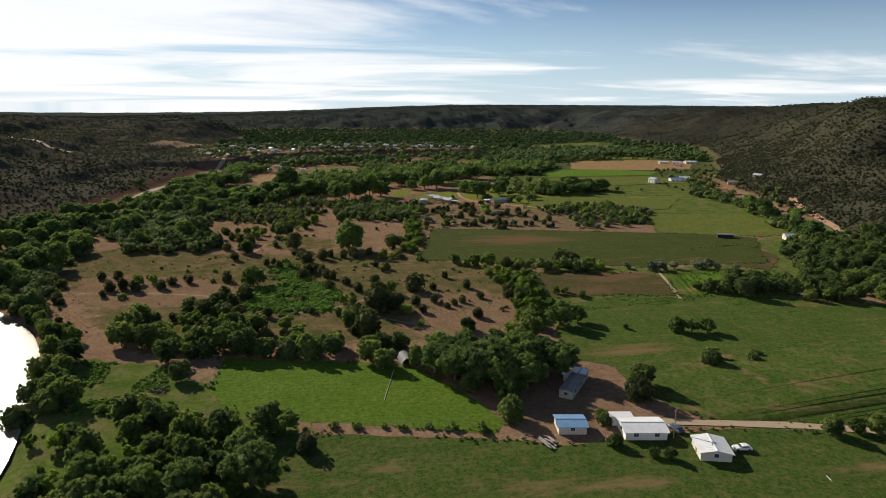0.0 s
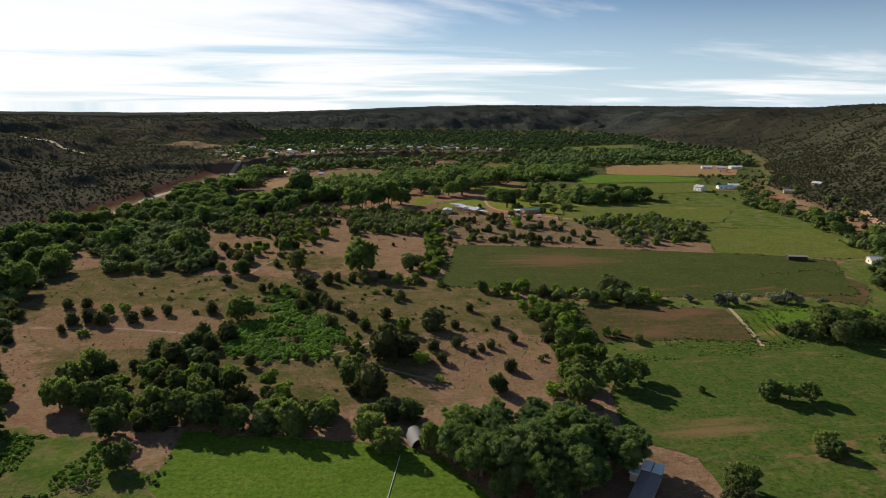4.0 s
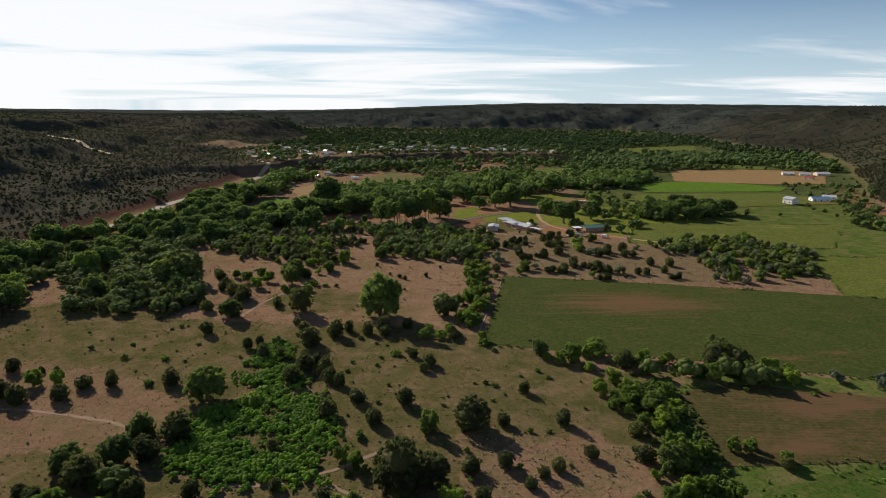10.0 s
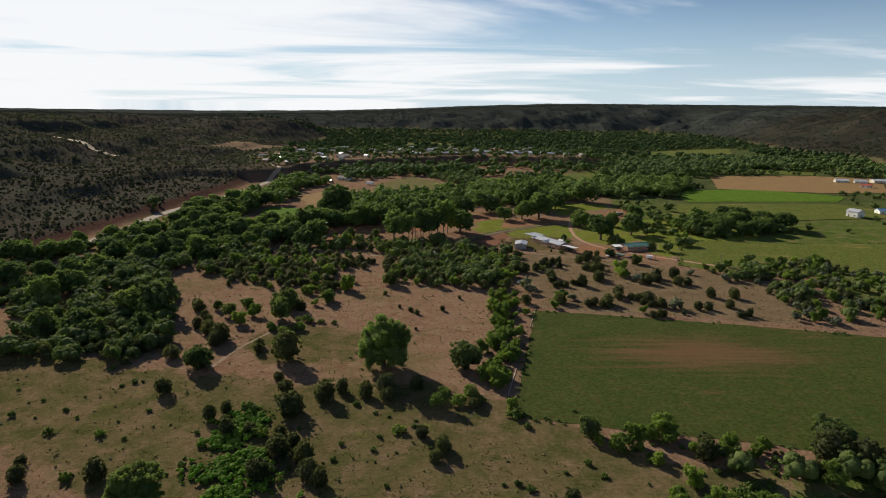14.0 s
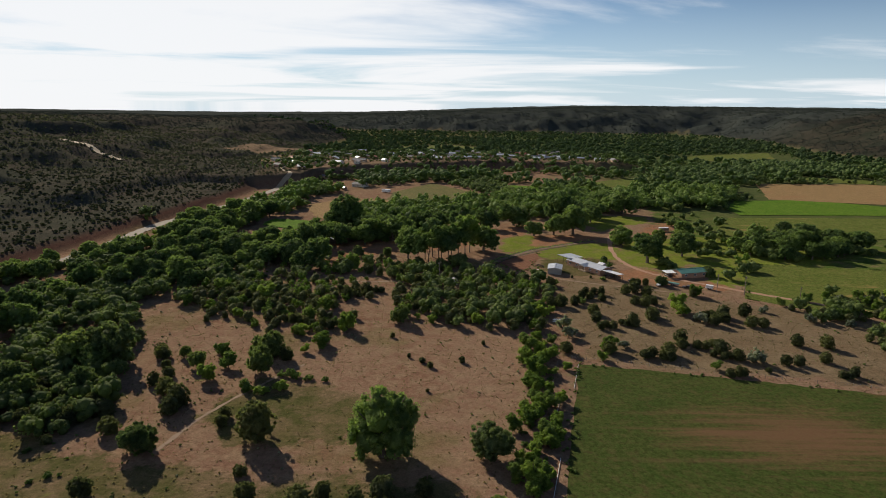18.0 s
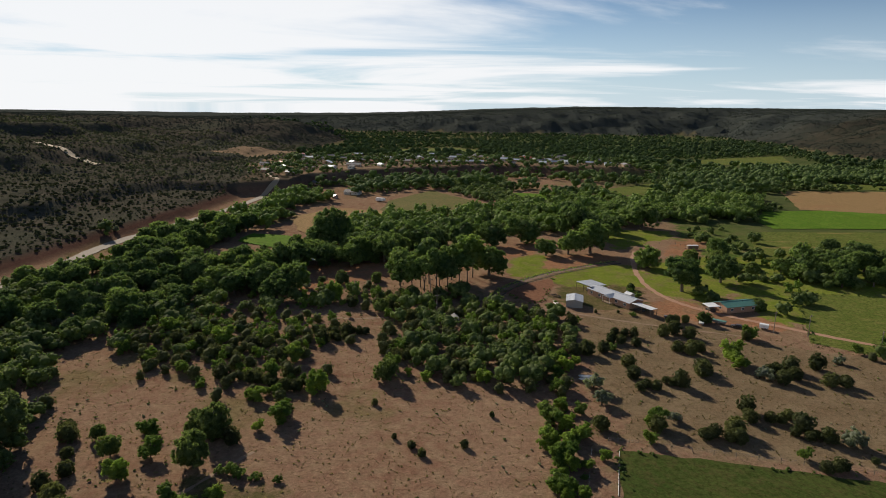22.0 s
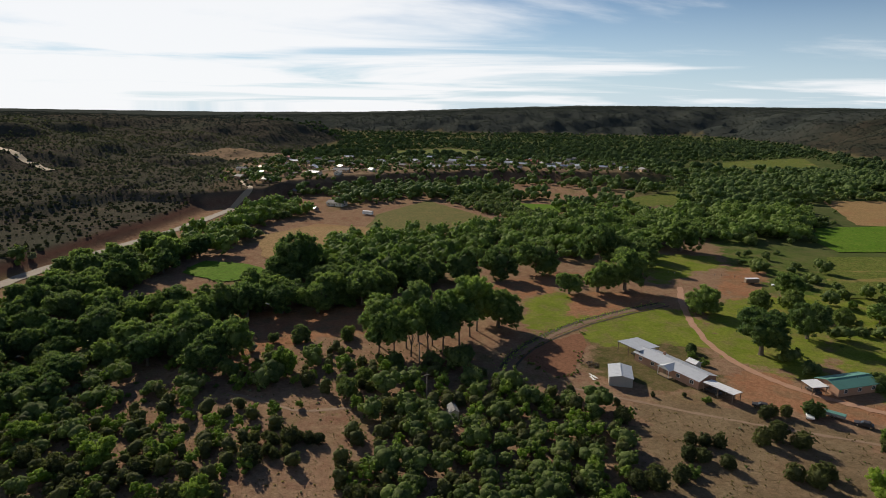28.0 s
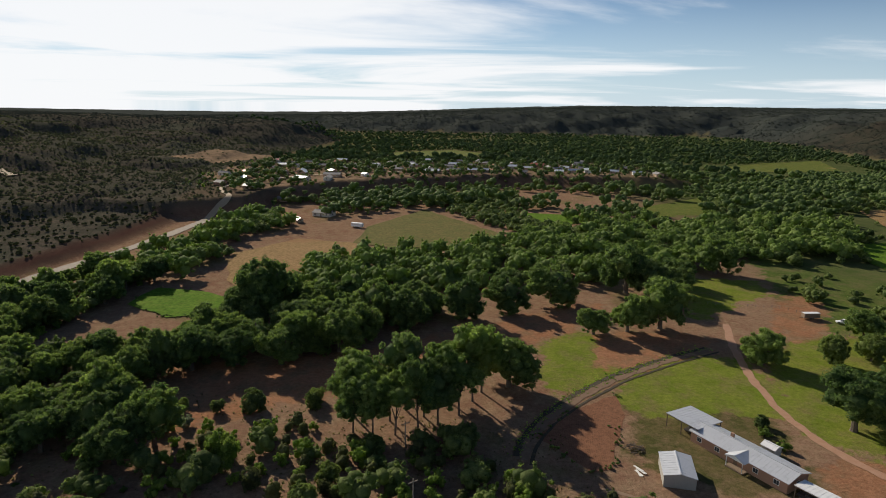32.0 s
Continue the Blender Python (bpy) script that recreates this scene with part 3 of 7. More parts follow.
# ---- fields, tracks and water ----
FIELDS = {
    "hay_field": ("hay", [(-35.2, 191.9), (-34.6, 200.0), (-5.2, 192.2), (18.4, 187.3), (29.8, 177.4), (38.6, 160.2), (44.7, 143.2), (41.0, 138.2), (15.5, 145.5), (-4.8, 152.0), (-25.7, 158.8), (-35.9, 175.9)]),
    "front_pasture": ("pasture", [(-6.4, 146.2), (15.1, 141.3), (41.6, 135.0), (55.9, 129.3), (103.4, 130.3), (161.0, 115.3), (246.7, 83.6), (97.9, 25.8), (-28.6, 49.1), (-28.7, 109.4)]),
    "river_weeds": ("weeds", [(-76.7, 180.0), (-79.2, 204.8), (-53.0, 195.8), (-47.4, 178.6), (-46.7, 163.0), (-72.0, 167.4)]),
    "farm_yard": ("bare", [(56.0, 160.9), (68.0, 179.8), (82.8, 175.0), (89.9, 169.3), (82.5, 145.6), (97.2, 135.9), (93.3, 131.1), (67.7, 135.6), (48.8, 138.9), (43.9, 135.5), (44.6, 145.6)]),
    "right_pasture": ("pasture2", [(76.8, 182.2), (83.1, 206.5), (97.7, 234.8), (127.5, 242.9), (178.5, 235.5), (261.0, 202.1), (407.3, 149.5), (250.7, 85.2), (163.5, 117.5), (143.0, 123.1), (119.1, 130.9), (98.7, 135.6), (87.6, 155.5), (90.0, 171.5)]),
    "tilled_strip": ("tilled", [(95.7, 280.1), (118.6, 287.0), (162.2, 275.0), (152.9, 238.8), (129.4, 244.1), (93.6, 244.7), (93.8, 254.3)]),
    "big_field": ("alfalfa", [(69.6, 407.4), (117.0, 397.0), (163.0, 385.8), (248.7, 360.5), (272.4, 345.8), (234.4, 286.2), (182.0, 289.7), (163.8, 288.0), (107.8, 306.3), (48.4, 320.6)]),
    "garden": ("rows", [(166.4, 275.8), (184.7, 277.8), (166.7, 238.3), (152.4, 237.2)]),
    "small_field": ("bright", [(172.9, 269.8), (224.4, 268.2), (222.3, 253.6), (167.7, 256.4)]),
    "side_field": ("bright", [(187.2, 274.4), (221.8, 268.2), (206.9, 253.1), (188.1, 259.1)]),
    "corner_field": ("tilled", [(212.2, 323.6), (251.7, 329.3), (252.3, 299.2), (224.5, 270.9), (206.2, 288.8)]),
    "east_field_a": ("ygreen", [(248.9, 443.0), (352, 427.3), (330, 372), (300, 350), (279, 348), (262, 356), (216.3, 371)]),
    "east_field_b": ("ygreen", [(158.2, 479.6), (187.5, 541.9), (250.0, 531.8), (336.7, 533.2), (275.4, 458.7), (232.5, 463.7), (180.2, 463.3)]),
    "east_field_c": ("bright", [(258.4, 722.5), (286.0, 768.7), (360.1, 784.8), (422.2, 729.6), (392.4, 701.3), (257.5, 696.0)]),
    "east_field_d": ("ygreen", [(196.9, 609.0), (242.1, 683.1), (383.7, 688.4), (413.7, 626.8), (315.2, 612.2), (248.9, 599.4)]),
    "tan_field": ("tan", [(369.7, 900.5), (496.6, 909.0), (566.4, 878.9), (485.0, 762.3), (423.2, 755.5), (324.0, 783.0)]),
    "far_field_a": ("ygreen", [(392.2, 1270.8), (539.9, 1405.1), (688.1, 1494.1), (586.0, 1267.4), (446.7, 1227.0)]),
    "far_field_b": ("ygreen", [(459.2, 985.5), (533.6, 956.1), (511.4, 910.0), (444.6, 930.1)]),
    "far_field_c": ("ygreen", [(-64.5, 1561.8), (42.2, 1671.5), (114.9, 1556.8), (59.4, 1449.5), (-63.9, 1436.6)]),
    "meadow_green": ("olive", [(-116.1, 318.4), (-113.1, 339.7), (-75.3, 351.2), (-30.8, 333.9), (-20.4, 308.3), (-42.3, 292.0), (-69.8, 298.6), (-90.1, 300.5)]),
    "meadow_right": ("olive", [(19.7, 323.3), (44.4, 324.8), (65.1, 307.0), (99.9, 293.0), (99.1, 276.6), (88.6, 261.4), (52.9, 256.9), (27.6, 265.4), (10.7, 279.4), (4.5, 302.0)]),
    "clearing": ("olive", [(-27.5, 395.2), (-9.0, 390.6), (2.4, 377.2), (2.8, 357.5), (-18.4, 352.8), (-39.8, 368.2)]),
    "bright_patch": ("bright", [(-97.3, 631.3), (-94.5, 654.8), (-69.9, 650.4), (-49.8, 625.4), (-73.8, 617.7)]),
    "two_tone_a": ("stubble", [(-23.6, 747.4), (-21.8, 798.7), (14.0, 869.8), (44.4, 818.4), (69.4, 773.4), (53.7, 747.1), (1.9, 737.6)]),
    "two_tone_b": ("tan", [(-69.9, 667.8), (-83.9, 718.2), (-57.2, 757.3), (-25.7, 750.3), (-4.2, 734.4), (-26.2, 714.5), (-37.9, 686.4), (-37.6, 662.4), (-57.3, 652.7)]),
    "lawn_a": ("lawn", [(63.1, 599.2), (77.7, 608.0), (93.6, 592.9), (77.5, 573.5), (61.4, 570.4)]),
    "lawn_b": ("lawn", [(79.8, 562.8), (89.4, 572.7), (107.5, 584.1), (122.4, 584.7), (126.6, 572.9), (122.7, 555.6), (110.1, 550.3), (102.2, 551.6), (94.5, 558.0)]),
    "lawn_c": ("lawn", [(126.7, 658.6), (141.5, 682.0), (176.2, 681.1), (172.4, 665.3), (147.1, 640.2), (129.9, 628.9)]),
    "shade_lawn": ("lawn2", [(133.6, 585.1), (151.1, 600.4), (208.6, 613.9), (140.9, 524.7), (136.4, 531.7), (122.4, 535.0)]),
    "plowed": ("plowed", [(53.1, 536.3), (62.2, 547.2), (78.6, 559.2), (77.6, 547.7), (68.3, 522.2), (62.9, 520.7), (58.6, 528.1)]),
    "corral": ("redsoil", [(160.7, 630.4), (184.5, 661.7), (195.0, 654.0), (162.3, 606.2), (147.4, 602.9)]),
    "yard": ("redsoil", [(116.1, 523.2), (124.8, 526.7), (134.2, 515.3), (151.4, 504.7), (157.3, 497.7), (152.8, 491.8), (138.9, 497.2), (114.7, 505.9), (110.6, 510.9)]),
    "red_bench": ("redsoil", [(-53.8, 554.4), (-42.6, 565.7), (-27.9, 572.2), (2.9, 586.7), (40.8, 606.4), (82.0, 640.5), (93.8, 641.1), (78.3, 610.9), (43.1, 577.1), (6.5, 560.1), (-13.3, 549.3), (-26.8, 544.2), (-39.6, 536.6)]),
    "shade_bench": ("redsoil", [(85.3, 605.6), (110.9, 609.5), (131.4, 604.9), (118.8, 594.0), (91.3, 579.0), (76.9, 578.5)]),
    "green_strip": ("bright", [(89.2, 863.9), (132.8, 855.5), (109.2, 797.9), (86.7, 811.6)]),
    "pale_field": ("ygreen", [(175.3, 885.2), (267.9, 963.0), (217.0, 818.4), (185.6, 824.0)]),
    "front_weeds": ("weeds", [(-99.5, 217.8), (-51.7, 197.8), (-35.7, 184.4), (-25.6, 157.8), (-6.9, 148.5), (-8.5, 105.8), (-8.0, 45.3), (-82.7, 59.1), (-138.6, 168.6), (-74.0, 172.6)]),
    "meadow_all": ("olive", [(-148.9, 368.5), (-117.0, 375.1), (-44.4, 346.8), (-2.7, 344.3), (25.3, 342.5), (59.4, 319.8), (80.6, 300.7), (103.0, 293.9), (100.8, 255.1), (78.4, 208.7), (-46.0, 205.1), (-62.8, 206.4), (-144.5, 339.1)]),
    "bare_a": ("bare", [(-117.8, 313.8), (-92.6, 312.2), (-56.0, 299.5), (-38.0, 280.3), (-45.0, 265.6), (-56.7, 256.5), (-88.4, 262.0), (-109.6, 277.5)]),
    "bare_b": ("bare", [(33.7, 259.9), (68.9, 261.0), (81.7, 249.6), (74.5, 227.1), (62.6, 206.6), (32.1, 209.0), (25.8, 219.4), (36.2, 230.0)]),
    "lawn_d": ("lawn", [(59.4, 569.9), (73.3, 595.6), (95.6, 602.4), (108.6, 591.5), (79.5, 570.7), (62.7, 557.4)]),
    "lawn_e": ("lawn", [(81.0, 562.1), (106.4, 585.1), (128.7, 587.1), (126.2, 563.8), (122.7, 548.4), (97.8, 551.1), (82.9, 550.6)]),
    "shade_strip": ("redsoil", [(-56.3, 557.0), (-54.1, 572.3), (-6.9, 586.7), (39.1, 609.1), (82.4, 643.9), (81.1, 624.6), (48.7, 594.5), (13.1, 582.3), (-20.3, 562.5), (-48.1, 546.0)]),
    "meadow_mid": ("olive", [(-1.2, 318.3), (60.1, 305.7), (87.0, 286.9), (86.1, 259.8), (59.5, 262.4), (26.9, 286.6), (2.5, 283.3)]),
    "meadow_low": ("olive", [(-21.5, 241.5), (4.1, 242.6), (10.8, 225.0), (0.1, 209.5), (-19.5, 222.2)]),
    "house_yard": ("olive", [(80.5, 559.2), (75.0, 529.8), (85.5, 512.8), (112.1, 511.6), (119.1, 541.7), (119.7, 560.6)]),
    "dry_lot": ("straw", [(82.8, 510.1), (109.1, 504.1), (140.0, 490.0), (120.4, 460.4), (71.2, 459.2)]),
    "dry_lot_b": ("straw", [(74.1, 466.4), (126.3, 486.6), (215.1, 447.2), (169.0, 390.6), (127.1, 399.6), (72.4, 411.4)]),
    "east_lawn": ("lawn2", [(206.4, 617.5), (298.7, 647.0), (199.8, 502.1), (157.5, 500.6), (157.7, 520.8), (162.6, 545.6)]),
    "east_scrub": ("weeds", [(190.4, 680.0), (261.9, 684.1), (208.6, 613.9), (170.7, 606.6), (192.5, 653.9)]),
}
GROVES = {
    "east_edge": ("gsgc", 45, [(298, 326), (318, 348), (340, 396), (352, 440), (364, 492), (352, 494), (338, 442), (326, 402), (298, 352)]),
    "east_gardens": ("gjss", 330, [(441.6, 684.1), (544.7, 779.0), (470, 640), (420, 530), (385, 440), (366, 400), (352, 440), (372, 500), (407.8, 602.1)]),
    "bench_row_a": ("c", 42, [(-57.8, 576.9), (-60.8, 628.6), (-49.2, 645.4), (-27.1, 646.6), (8.5, 640.0), (25.7, 633.0), (11.5, 601.6), (-14.7, 586.3), (-37.4, 577.7)]),
    "bench_row_b": ("cgc", 42, [(-30.5, 650.8), (-35.1, 685.4), (3.2, 705.6), (66.1, 729.9), (122.9, 765.1), (196.1, 788.4), (154.3, 697.0), (102.6, 677.4), (59.7, 665.0), (22.7, 653.7)]),
    "river_wood_b": ("cgcy", 34, [(-159.3, 616.4), (-142.8, 632.2), (-111.2, 660.2), (-131.9, 697.0), (-135.7, 746.0), (-104.7, 718.3), (-94.7, 671.1), (-97.9, 642.8), (-72.1, 600.8), (-53.1, 570.0), (-51.2, 553.3), (-37.2, 524.5), (-80.7, 513.0)]),
    "roadside": ("gcgy", 32, [(-157.2, 515.9), (-161.3, 560.5), (-153.9, 598.7), (-137.0, 655.2), (-125.8, 695.4), (-142.5, 770.0), (-109.3, 750.2), (-101.0, 643.9), (-114.8, 579.8), (-126.9, 547.3), (-132.2, 513.3), (-138.4, 489.3)]),
    "meadow_shrubs": ("sssjs", 420, [(-71.9, 348.5), (20.6, 342.8), (80.6, 300.7), (102.8, 279.2), (78.6, 209.1), (-5.1, 211.9), (3.4, 255.3), (-38.4, 319.9)]),
    "meadow_shrubs_b": ("sssjs", 420, [(-109.8, 358.4), (-33.9, 341.4), (16.5, 326.9), (63.3, 326.3), (127.0, 302.6), (112.4, 281.5), (-62.1, 284.8)]),
    "thicket": ("gjg", 26, [(-108.8, 361.1), (-118.0, 387.5), (-112.6, 418.7), (-79.5, 427.4), (-62.3, 370.2), (-66.8, 357.5), (-94.4, 358.1)]),
    "hook": ("g", 22, [(-114.6, 445.5), (-107.8, 459.3), (-91.5, 481.2), (-79.0, 454.0), (-88.7, 435.3), (-103.0, 429.7)]),
    "river_edge": ("gcg", 26, [(-115.7, 403.6), (-96.9, 416.7), (-81.0, 424.1), (-62.3, 394.2), (-53.9, 369.1), (-82.6, 360.0)]),
    "juniper_wood": ("jgyjg", 26, [(5.0, 462.4), (9.3, 509.4), (30.0, 532.5), (51.1, 513.3), (73.5, 496.4), (67.7, 440.8), (54.5, 435.1), (39.1, 440.9), (25.0, 440.4)]),
    "brush": ("jgyjy", 60, [(-82.1, 485.2), (-66.4, 492.2), (-41.6, 493.1), (-27.2, 470.0), (-14.8, 441.3), (-38.3, 444.3), (-55.0, 455.7), (-72.2, 467.8)]),
    "brush_low": ("jjyjjy", 55, [(-85.5, 474.9), (-78.2, 459.6), (-63.3, 449.9), (-34.1, 430.8), (-21.2, 428.7), (-9.7, 436.8), (-7.3, 445.4), (-17.3, 461.6), (-6.1, 482.2), (-25.2, 501.1), (-48.7, 500.2), (-73.0, 489.0)]),
    "road_screen": ("cg", 40, [(-205, 390), (-190, 462), (-170, 520), (-160, 556), (-150, 552), (-160, 510), (-178, 455), (-192, 390)]),
    "middle": ("gjyj", 42, [(-35.9, 527.4), (-24.6, 538.3), (12.6, 540.7), (29.6, 531.1), (29.6, 511.9), (5.3, 510.4), (-14.8, 513.4), (-28.3, 509.3)]),
    "thick": ("gyjgyj", 36, [(5.9, 505.9), (31.2, 512.0), (63.3, 509.4), (78.0, 501.5), (73.3, 480.4), (66.3, 462.5), (10.0, 457.8), (5.4, 471.6), (16.2, 478.9)]),
    "riverwood": ("gcgocy", 40, [(-183.0, 641.8), (-142.2, 644.0), (-98.2, 625.7), (-76.4, 601.1), (-63.2, 593.7), (-41.3, 575.9), (-34.5, 555.1), (-34.0, 536.8), (-59.6, 525.7), (-85.9, 522.6)]),
    "southwood": ("gcgo", 45, [(-156.3, 434.0), (-143.9, 457.8), (-124.3, 472.4), (-102.6, 506.1), (-73.1, 527.3), (-64.2, 507.9), (-89.2, 481.3), (-117.1, 449.5), (-124.2, 430.0), (-133.7, 407.0)]),
    "westwood": ("gcg", 60, [(-200.1, 348.5), (-185.4, 385.1), (-181.6, 453.3), (-142.8, 480.7), (-121.1, 545.4), (-81.4, 591.1), (-69.0, 495.3), (-106.8, 442.4), (-124.0, 390.9), (-131.1, 326.4), (-138.4, 281.1), (-153.4, 261.6)]),
    "bench_wood": ("cgc", 50, [(-29.8, 650.1), (-34.3, 695.3), (3.7, 715.3), (49.9, 738.2), (105.1, 776.1), (190.7, 816.2), (186.5, 750.6), (124.5, 707.5), (86.0, 674.0), (38.1, 653.8)]),
    "fork_wood": ("cgc", 45, [(205.8, 738.0), (262.1, 876.3), (332.6, 975.7), (335.8, 910.2), (291.3, 781.3), (247.7, 722.1)]),
    "olive_wood": ("goyj", 60, [(164.5, 469.4), (227.2, 489.5), (255.5, 448.3), (224.0, 401.5), (180.7, 386.3), (167.9, 394.2), (184.3, 439.9)]),
    "orchard": ("gs", 900, [(130.2, 540.9), (181.5, 632.0), (228.7, 673.7), (202.8, 587.8), (168.5, 504.6), (140.6, 518.1)]),
    "mid_row": ("gc", 45, [(191.0, 559.0), (242.8, 621.8), (276.4, 589.6), (259.5, 560.4), (220.7, 550.9)]),
    "far_row": ("c", 60, [(348.2, 976.9), (496.7, 1164.6), (593.0, 1076.8), (523.2, 976.1), (443.1, 984.3)]),
    "village_trees": ("ggsg", 60, [(205, 222), (242, 216), (300, 262), (340, 308), (330, 335), (300, 346), (270, 318), (240, 262), (222, 246)]),
    "diag_row": ("gsg", 60, [(341, 520), (390, 620), (402, 618), (376, 530), (356, 480), (346, 480)]),
    "garden_trees": ("g", 25, [(174.2, 245.9), (203.5, 257.6), (215.8, 245.8), (205.8, 233.7), (182.4, 233.2)]),
    "house_trees": ("gc", 40, [(-102.2, 682.5), (-137.6, 727.8), (-139.4, 792.8), (-96.8, 839.4), (-70.5, 798.5), (-92.2, 761.0), (-84.8, 694.3)]),
    "front_left": ("gsysg", 110, [(-91.6, 160.4), (-69.3, 163.8), (-28.1, 155.2), (-7.6, 148.7), (-7.9, 118.0), (-31.9, 110.0), (-70.0, 116.8)]),
    "river_bank": ("gsg", 22, [(-112.6, 254.9), (-90.4, 226.8), (-81.9, 200.7), (-74.0, 172.6), (-76.9, 159.3), (-82.2, 180.9), (-89.0, 206.4)]),
    "river_bank_b": ("gc", 40, [(-148.2, 275.0), (-117.7, 231.4), (-103.8, 204.4), (-93.7, 176.0), (-98.8, 164.5), (-154.6, 237.5)]),
    "west_bank": ("gjgs", 30, [(-177.7, 345.0), (-136.0, 332.8), (-103.9, 267.7), (-101.2, 228.6), (-121.2, 256.3), (-139.9, 266.3)]),
    "hedge_west": ("ysyys", 9, [(44, 340), (51, 372), (54, 400), (58, 430), (62.5, 428), (60, 402), (56, 372), (49, 340)]),
    "field_row": ("yssg", 14, [(60.5, 307.7), (93.8, 307.6), (140.1, 288.2), (138.4, 280.9), (90.7, 298.1)]),
    "lane_hedge": ("ysss", 11, [(82.0, 281.4), (96.7, 282.9), (91.0, 254.6), (75.1, 201.7), (68.2, 202.4), (81.4, 246.7)]),
    "drive_trees": ("ysg", 300, [(222.3, 629.9), (244.3, 631.2), (206.6, 547.6), (185.0, 516.5), (174.9, 539.5), (187.1, 577.3)]),
    "meadow_bush": ("gyjs", 40, [(-75.5, 247.0), (-40.0, 247.0), (-25.0, 228.7), (0.1, 209.5), (0.9, 197.9), (-59.9, 202.3), (-72.2, 227.7)]),
    "farm_grove": ("c", 20, [(28.2, 184.3), (38.1, 192.1), (69.6, 184.3), (65.2, 169.3), (50.0, 158.2), (38.8, 160.9)]),
    "low_brush": ("jgyjs", 75, [(-103.2, 504.1), (-70.9, 520.0), (-35.9, 527.4), (-28.6, 510.0), (-27.2, 492.3), (-15.5, 473.3), (-23.7, 458.8), (-66.7, 456.0)]),
    "town_foot": ("gc", 45, [(-62.2, 830.9), (-57.1, 896.3), (5.1, 952.0), (26.0, 904.8), (-31.8, 845.3)]),
    "hedge_ne": ("g", 35, [(16.2, 919.3), (86.1, 943.4), (88.1, 822.1), (121.5, 786.1), (112.4, 760.4), (71.2, 791.1), (30.7, 863.5)]),
    "woods_ne": ("cg", 50, [(118.5, 847.1), (181.1, 905.5), (184.1, 819.8), (208.5, 821.8), (278.5, 982.6), (401.8, 1060.5), (291.5, 828.7), (212.5, 713.1), (187.5, 723.6), (192.2, 820.4), (125.2, 786.3)]),
}
BENCH_OPEN = [(-55.5, 557.1), (-53.1, 570.0), (-27.7, 576.7), (-6.2, 582.5), (0.8, 567.6), (1.9, 544.2), (-17.2, 538.6), (-39.9, 537.8), (-48.1, 546.0)]
WEST_MEADOW = [(-103, 236), (-115, 266), (-125, 325), (-134, 365), (-139, 392), (-126, 395), (-117, 378), (-113, 360), (-90, 354), (-62, 352), (-40, 340), (-45, 300), (-70, 275), (-82, 250)]
WEST_TONGUE = [(-62, 366), (-84, 436), (-100, 455), (-92, 483), (-76, 455), (-50, 452), (-54, 474), (-35, 489), (-10, 505), (8, 492), (2, 440), (-20, 360), (-40, 350)]
CROP_VIEW = [(-108, 580), (-104, 662), (-66, 656), (-44, 628), (-56, 600), (-75, 580)]
BENCH_LANE = [(1.5, 582.8), (12.0, 595.7), (39.2, 612.3), (83.3, 635.9), (79.7, 617.5), (48.9, 597.4), (24.5, 588.0), (6.0, 577.1)]


FIELDS["clearing_west"] = ("dust", [(-322, 1150), (-318, 1345), (-212, 1350), (-200, 1200), (-226, 1140)])
FIELDS["east_verge"] = ("weeds", [(236, 288), (274, 346), (300, 350), (335, 372), (360, 420), (345, 330), (300, 280), (240, 225), (200, 228), (212, 262)])
FIELDS["strip_verge"] = ("weeds", [(88, 240), (92, 287), (120, 293), (165, 287), (215, 287), (222, 240), (200, 226), (178, 232), (128, 240), (98, 232), (84, 208), (78, 212)])
FIELDS["east_foot"] = ("redsoil", [(392, 560), (414, 640), (470, 740), (545, 835), (600, 930), (660, 950), (600, 850), (525, 760), (440, 650), (408, 560)])
FIELDS["town_ground"] = ("dust", [(-205, 985), (-205, 1075), (-130, 1110), (0, 1150), (190, 1130), (262, 1050), (240, 1024), (95, 1034), (-14, 988), (-62, 955), (-100, 905), (-135, 880), (-165, 930)])
FIELDS["east_green"] = ("weeds", [(205, 400), (335, 405), (395, 560), (510, 760), (590, 900), (300, 900), (200, 740), (172, 640), (200, 560), (218, 470)])


def inside(px, py, poly):
    hit = False
    for (ax, ay), (bx, by) in zip(poly, poly[1:] + poly[:1]):
        if (ay > py) != (by > py) and px < (bx - ax) * (py - ay) / (by - ay) + ax:
            hit = not hit
    return hit


def uneven(poly, step, amount, rng):
    """The outline with points every few metres, each a little off the line."""
    out = []
    for (ax, ay), (bx, by) in zip(poly, poly[1:] + poly[:1]):
        n = max(1, int(math.hypot(bx - ax, by - ay) / step))
        for i in range(n):
            t = i / n
            out.append((ax + (bx - ax) * t + rng.uniform(-amount, amount), ay + (by - ay) * t + rng.uniform(-amount, amount)))
    return out


SOFT = {"olive": "olive", "straw": "straw", "weeds": "weed", "lawn": "lawn", "lawn2": "lawn", "redsoil": "red", "dirt": "red", "bare": "bare", "dust": "town"}


def soft_inside(px, py, poly, edge=9.0):
    """1 well inside the outline, 0 outside, a soft step between."""
    best, ins = np.full(len(px), 1e9), np.zeros(len(px), bool)
    for (ax, ay), (bx, by) in zip(poly, poly[1:] + poly[:1]):
        dx, dy = bx - ax, by - ay
        t = np.clip(((px - ax) * dx + (py - ay) * dy) / (dx * dx + dy * dy), 0, 1)
        best = np.minimum(best, np.hypot(px - ax - t * dx, py - ay - t * dy))
        if dy:
            ins ^= ((ay > py) != (by > py)) & (px < dx * (py - ay) / dy + ax)
    return np.clip(0.5 + np.where(ins, best, -best) / (2 * edge), 0, 1)


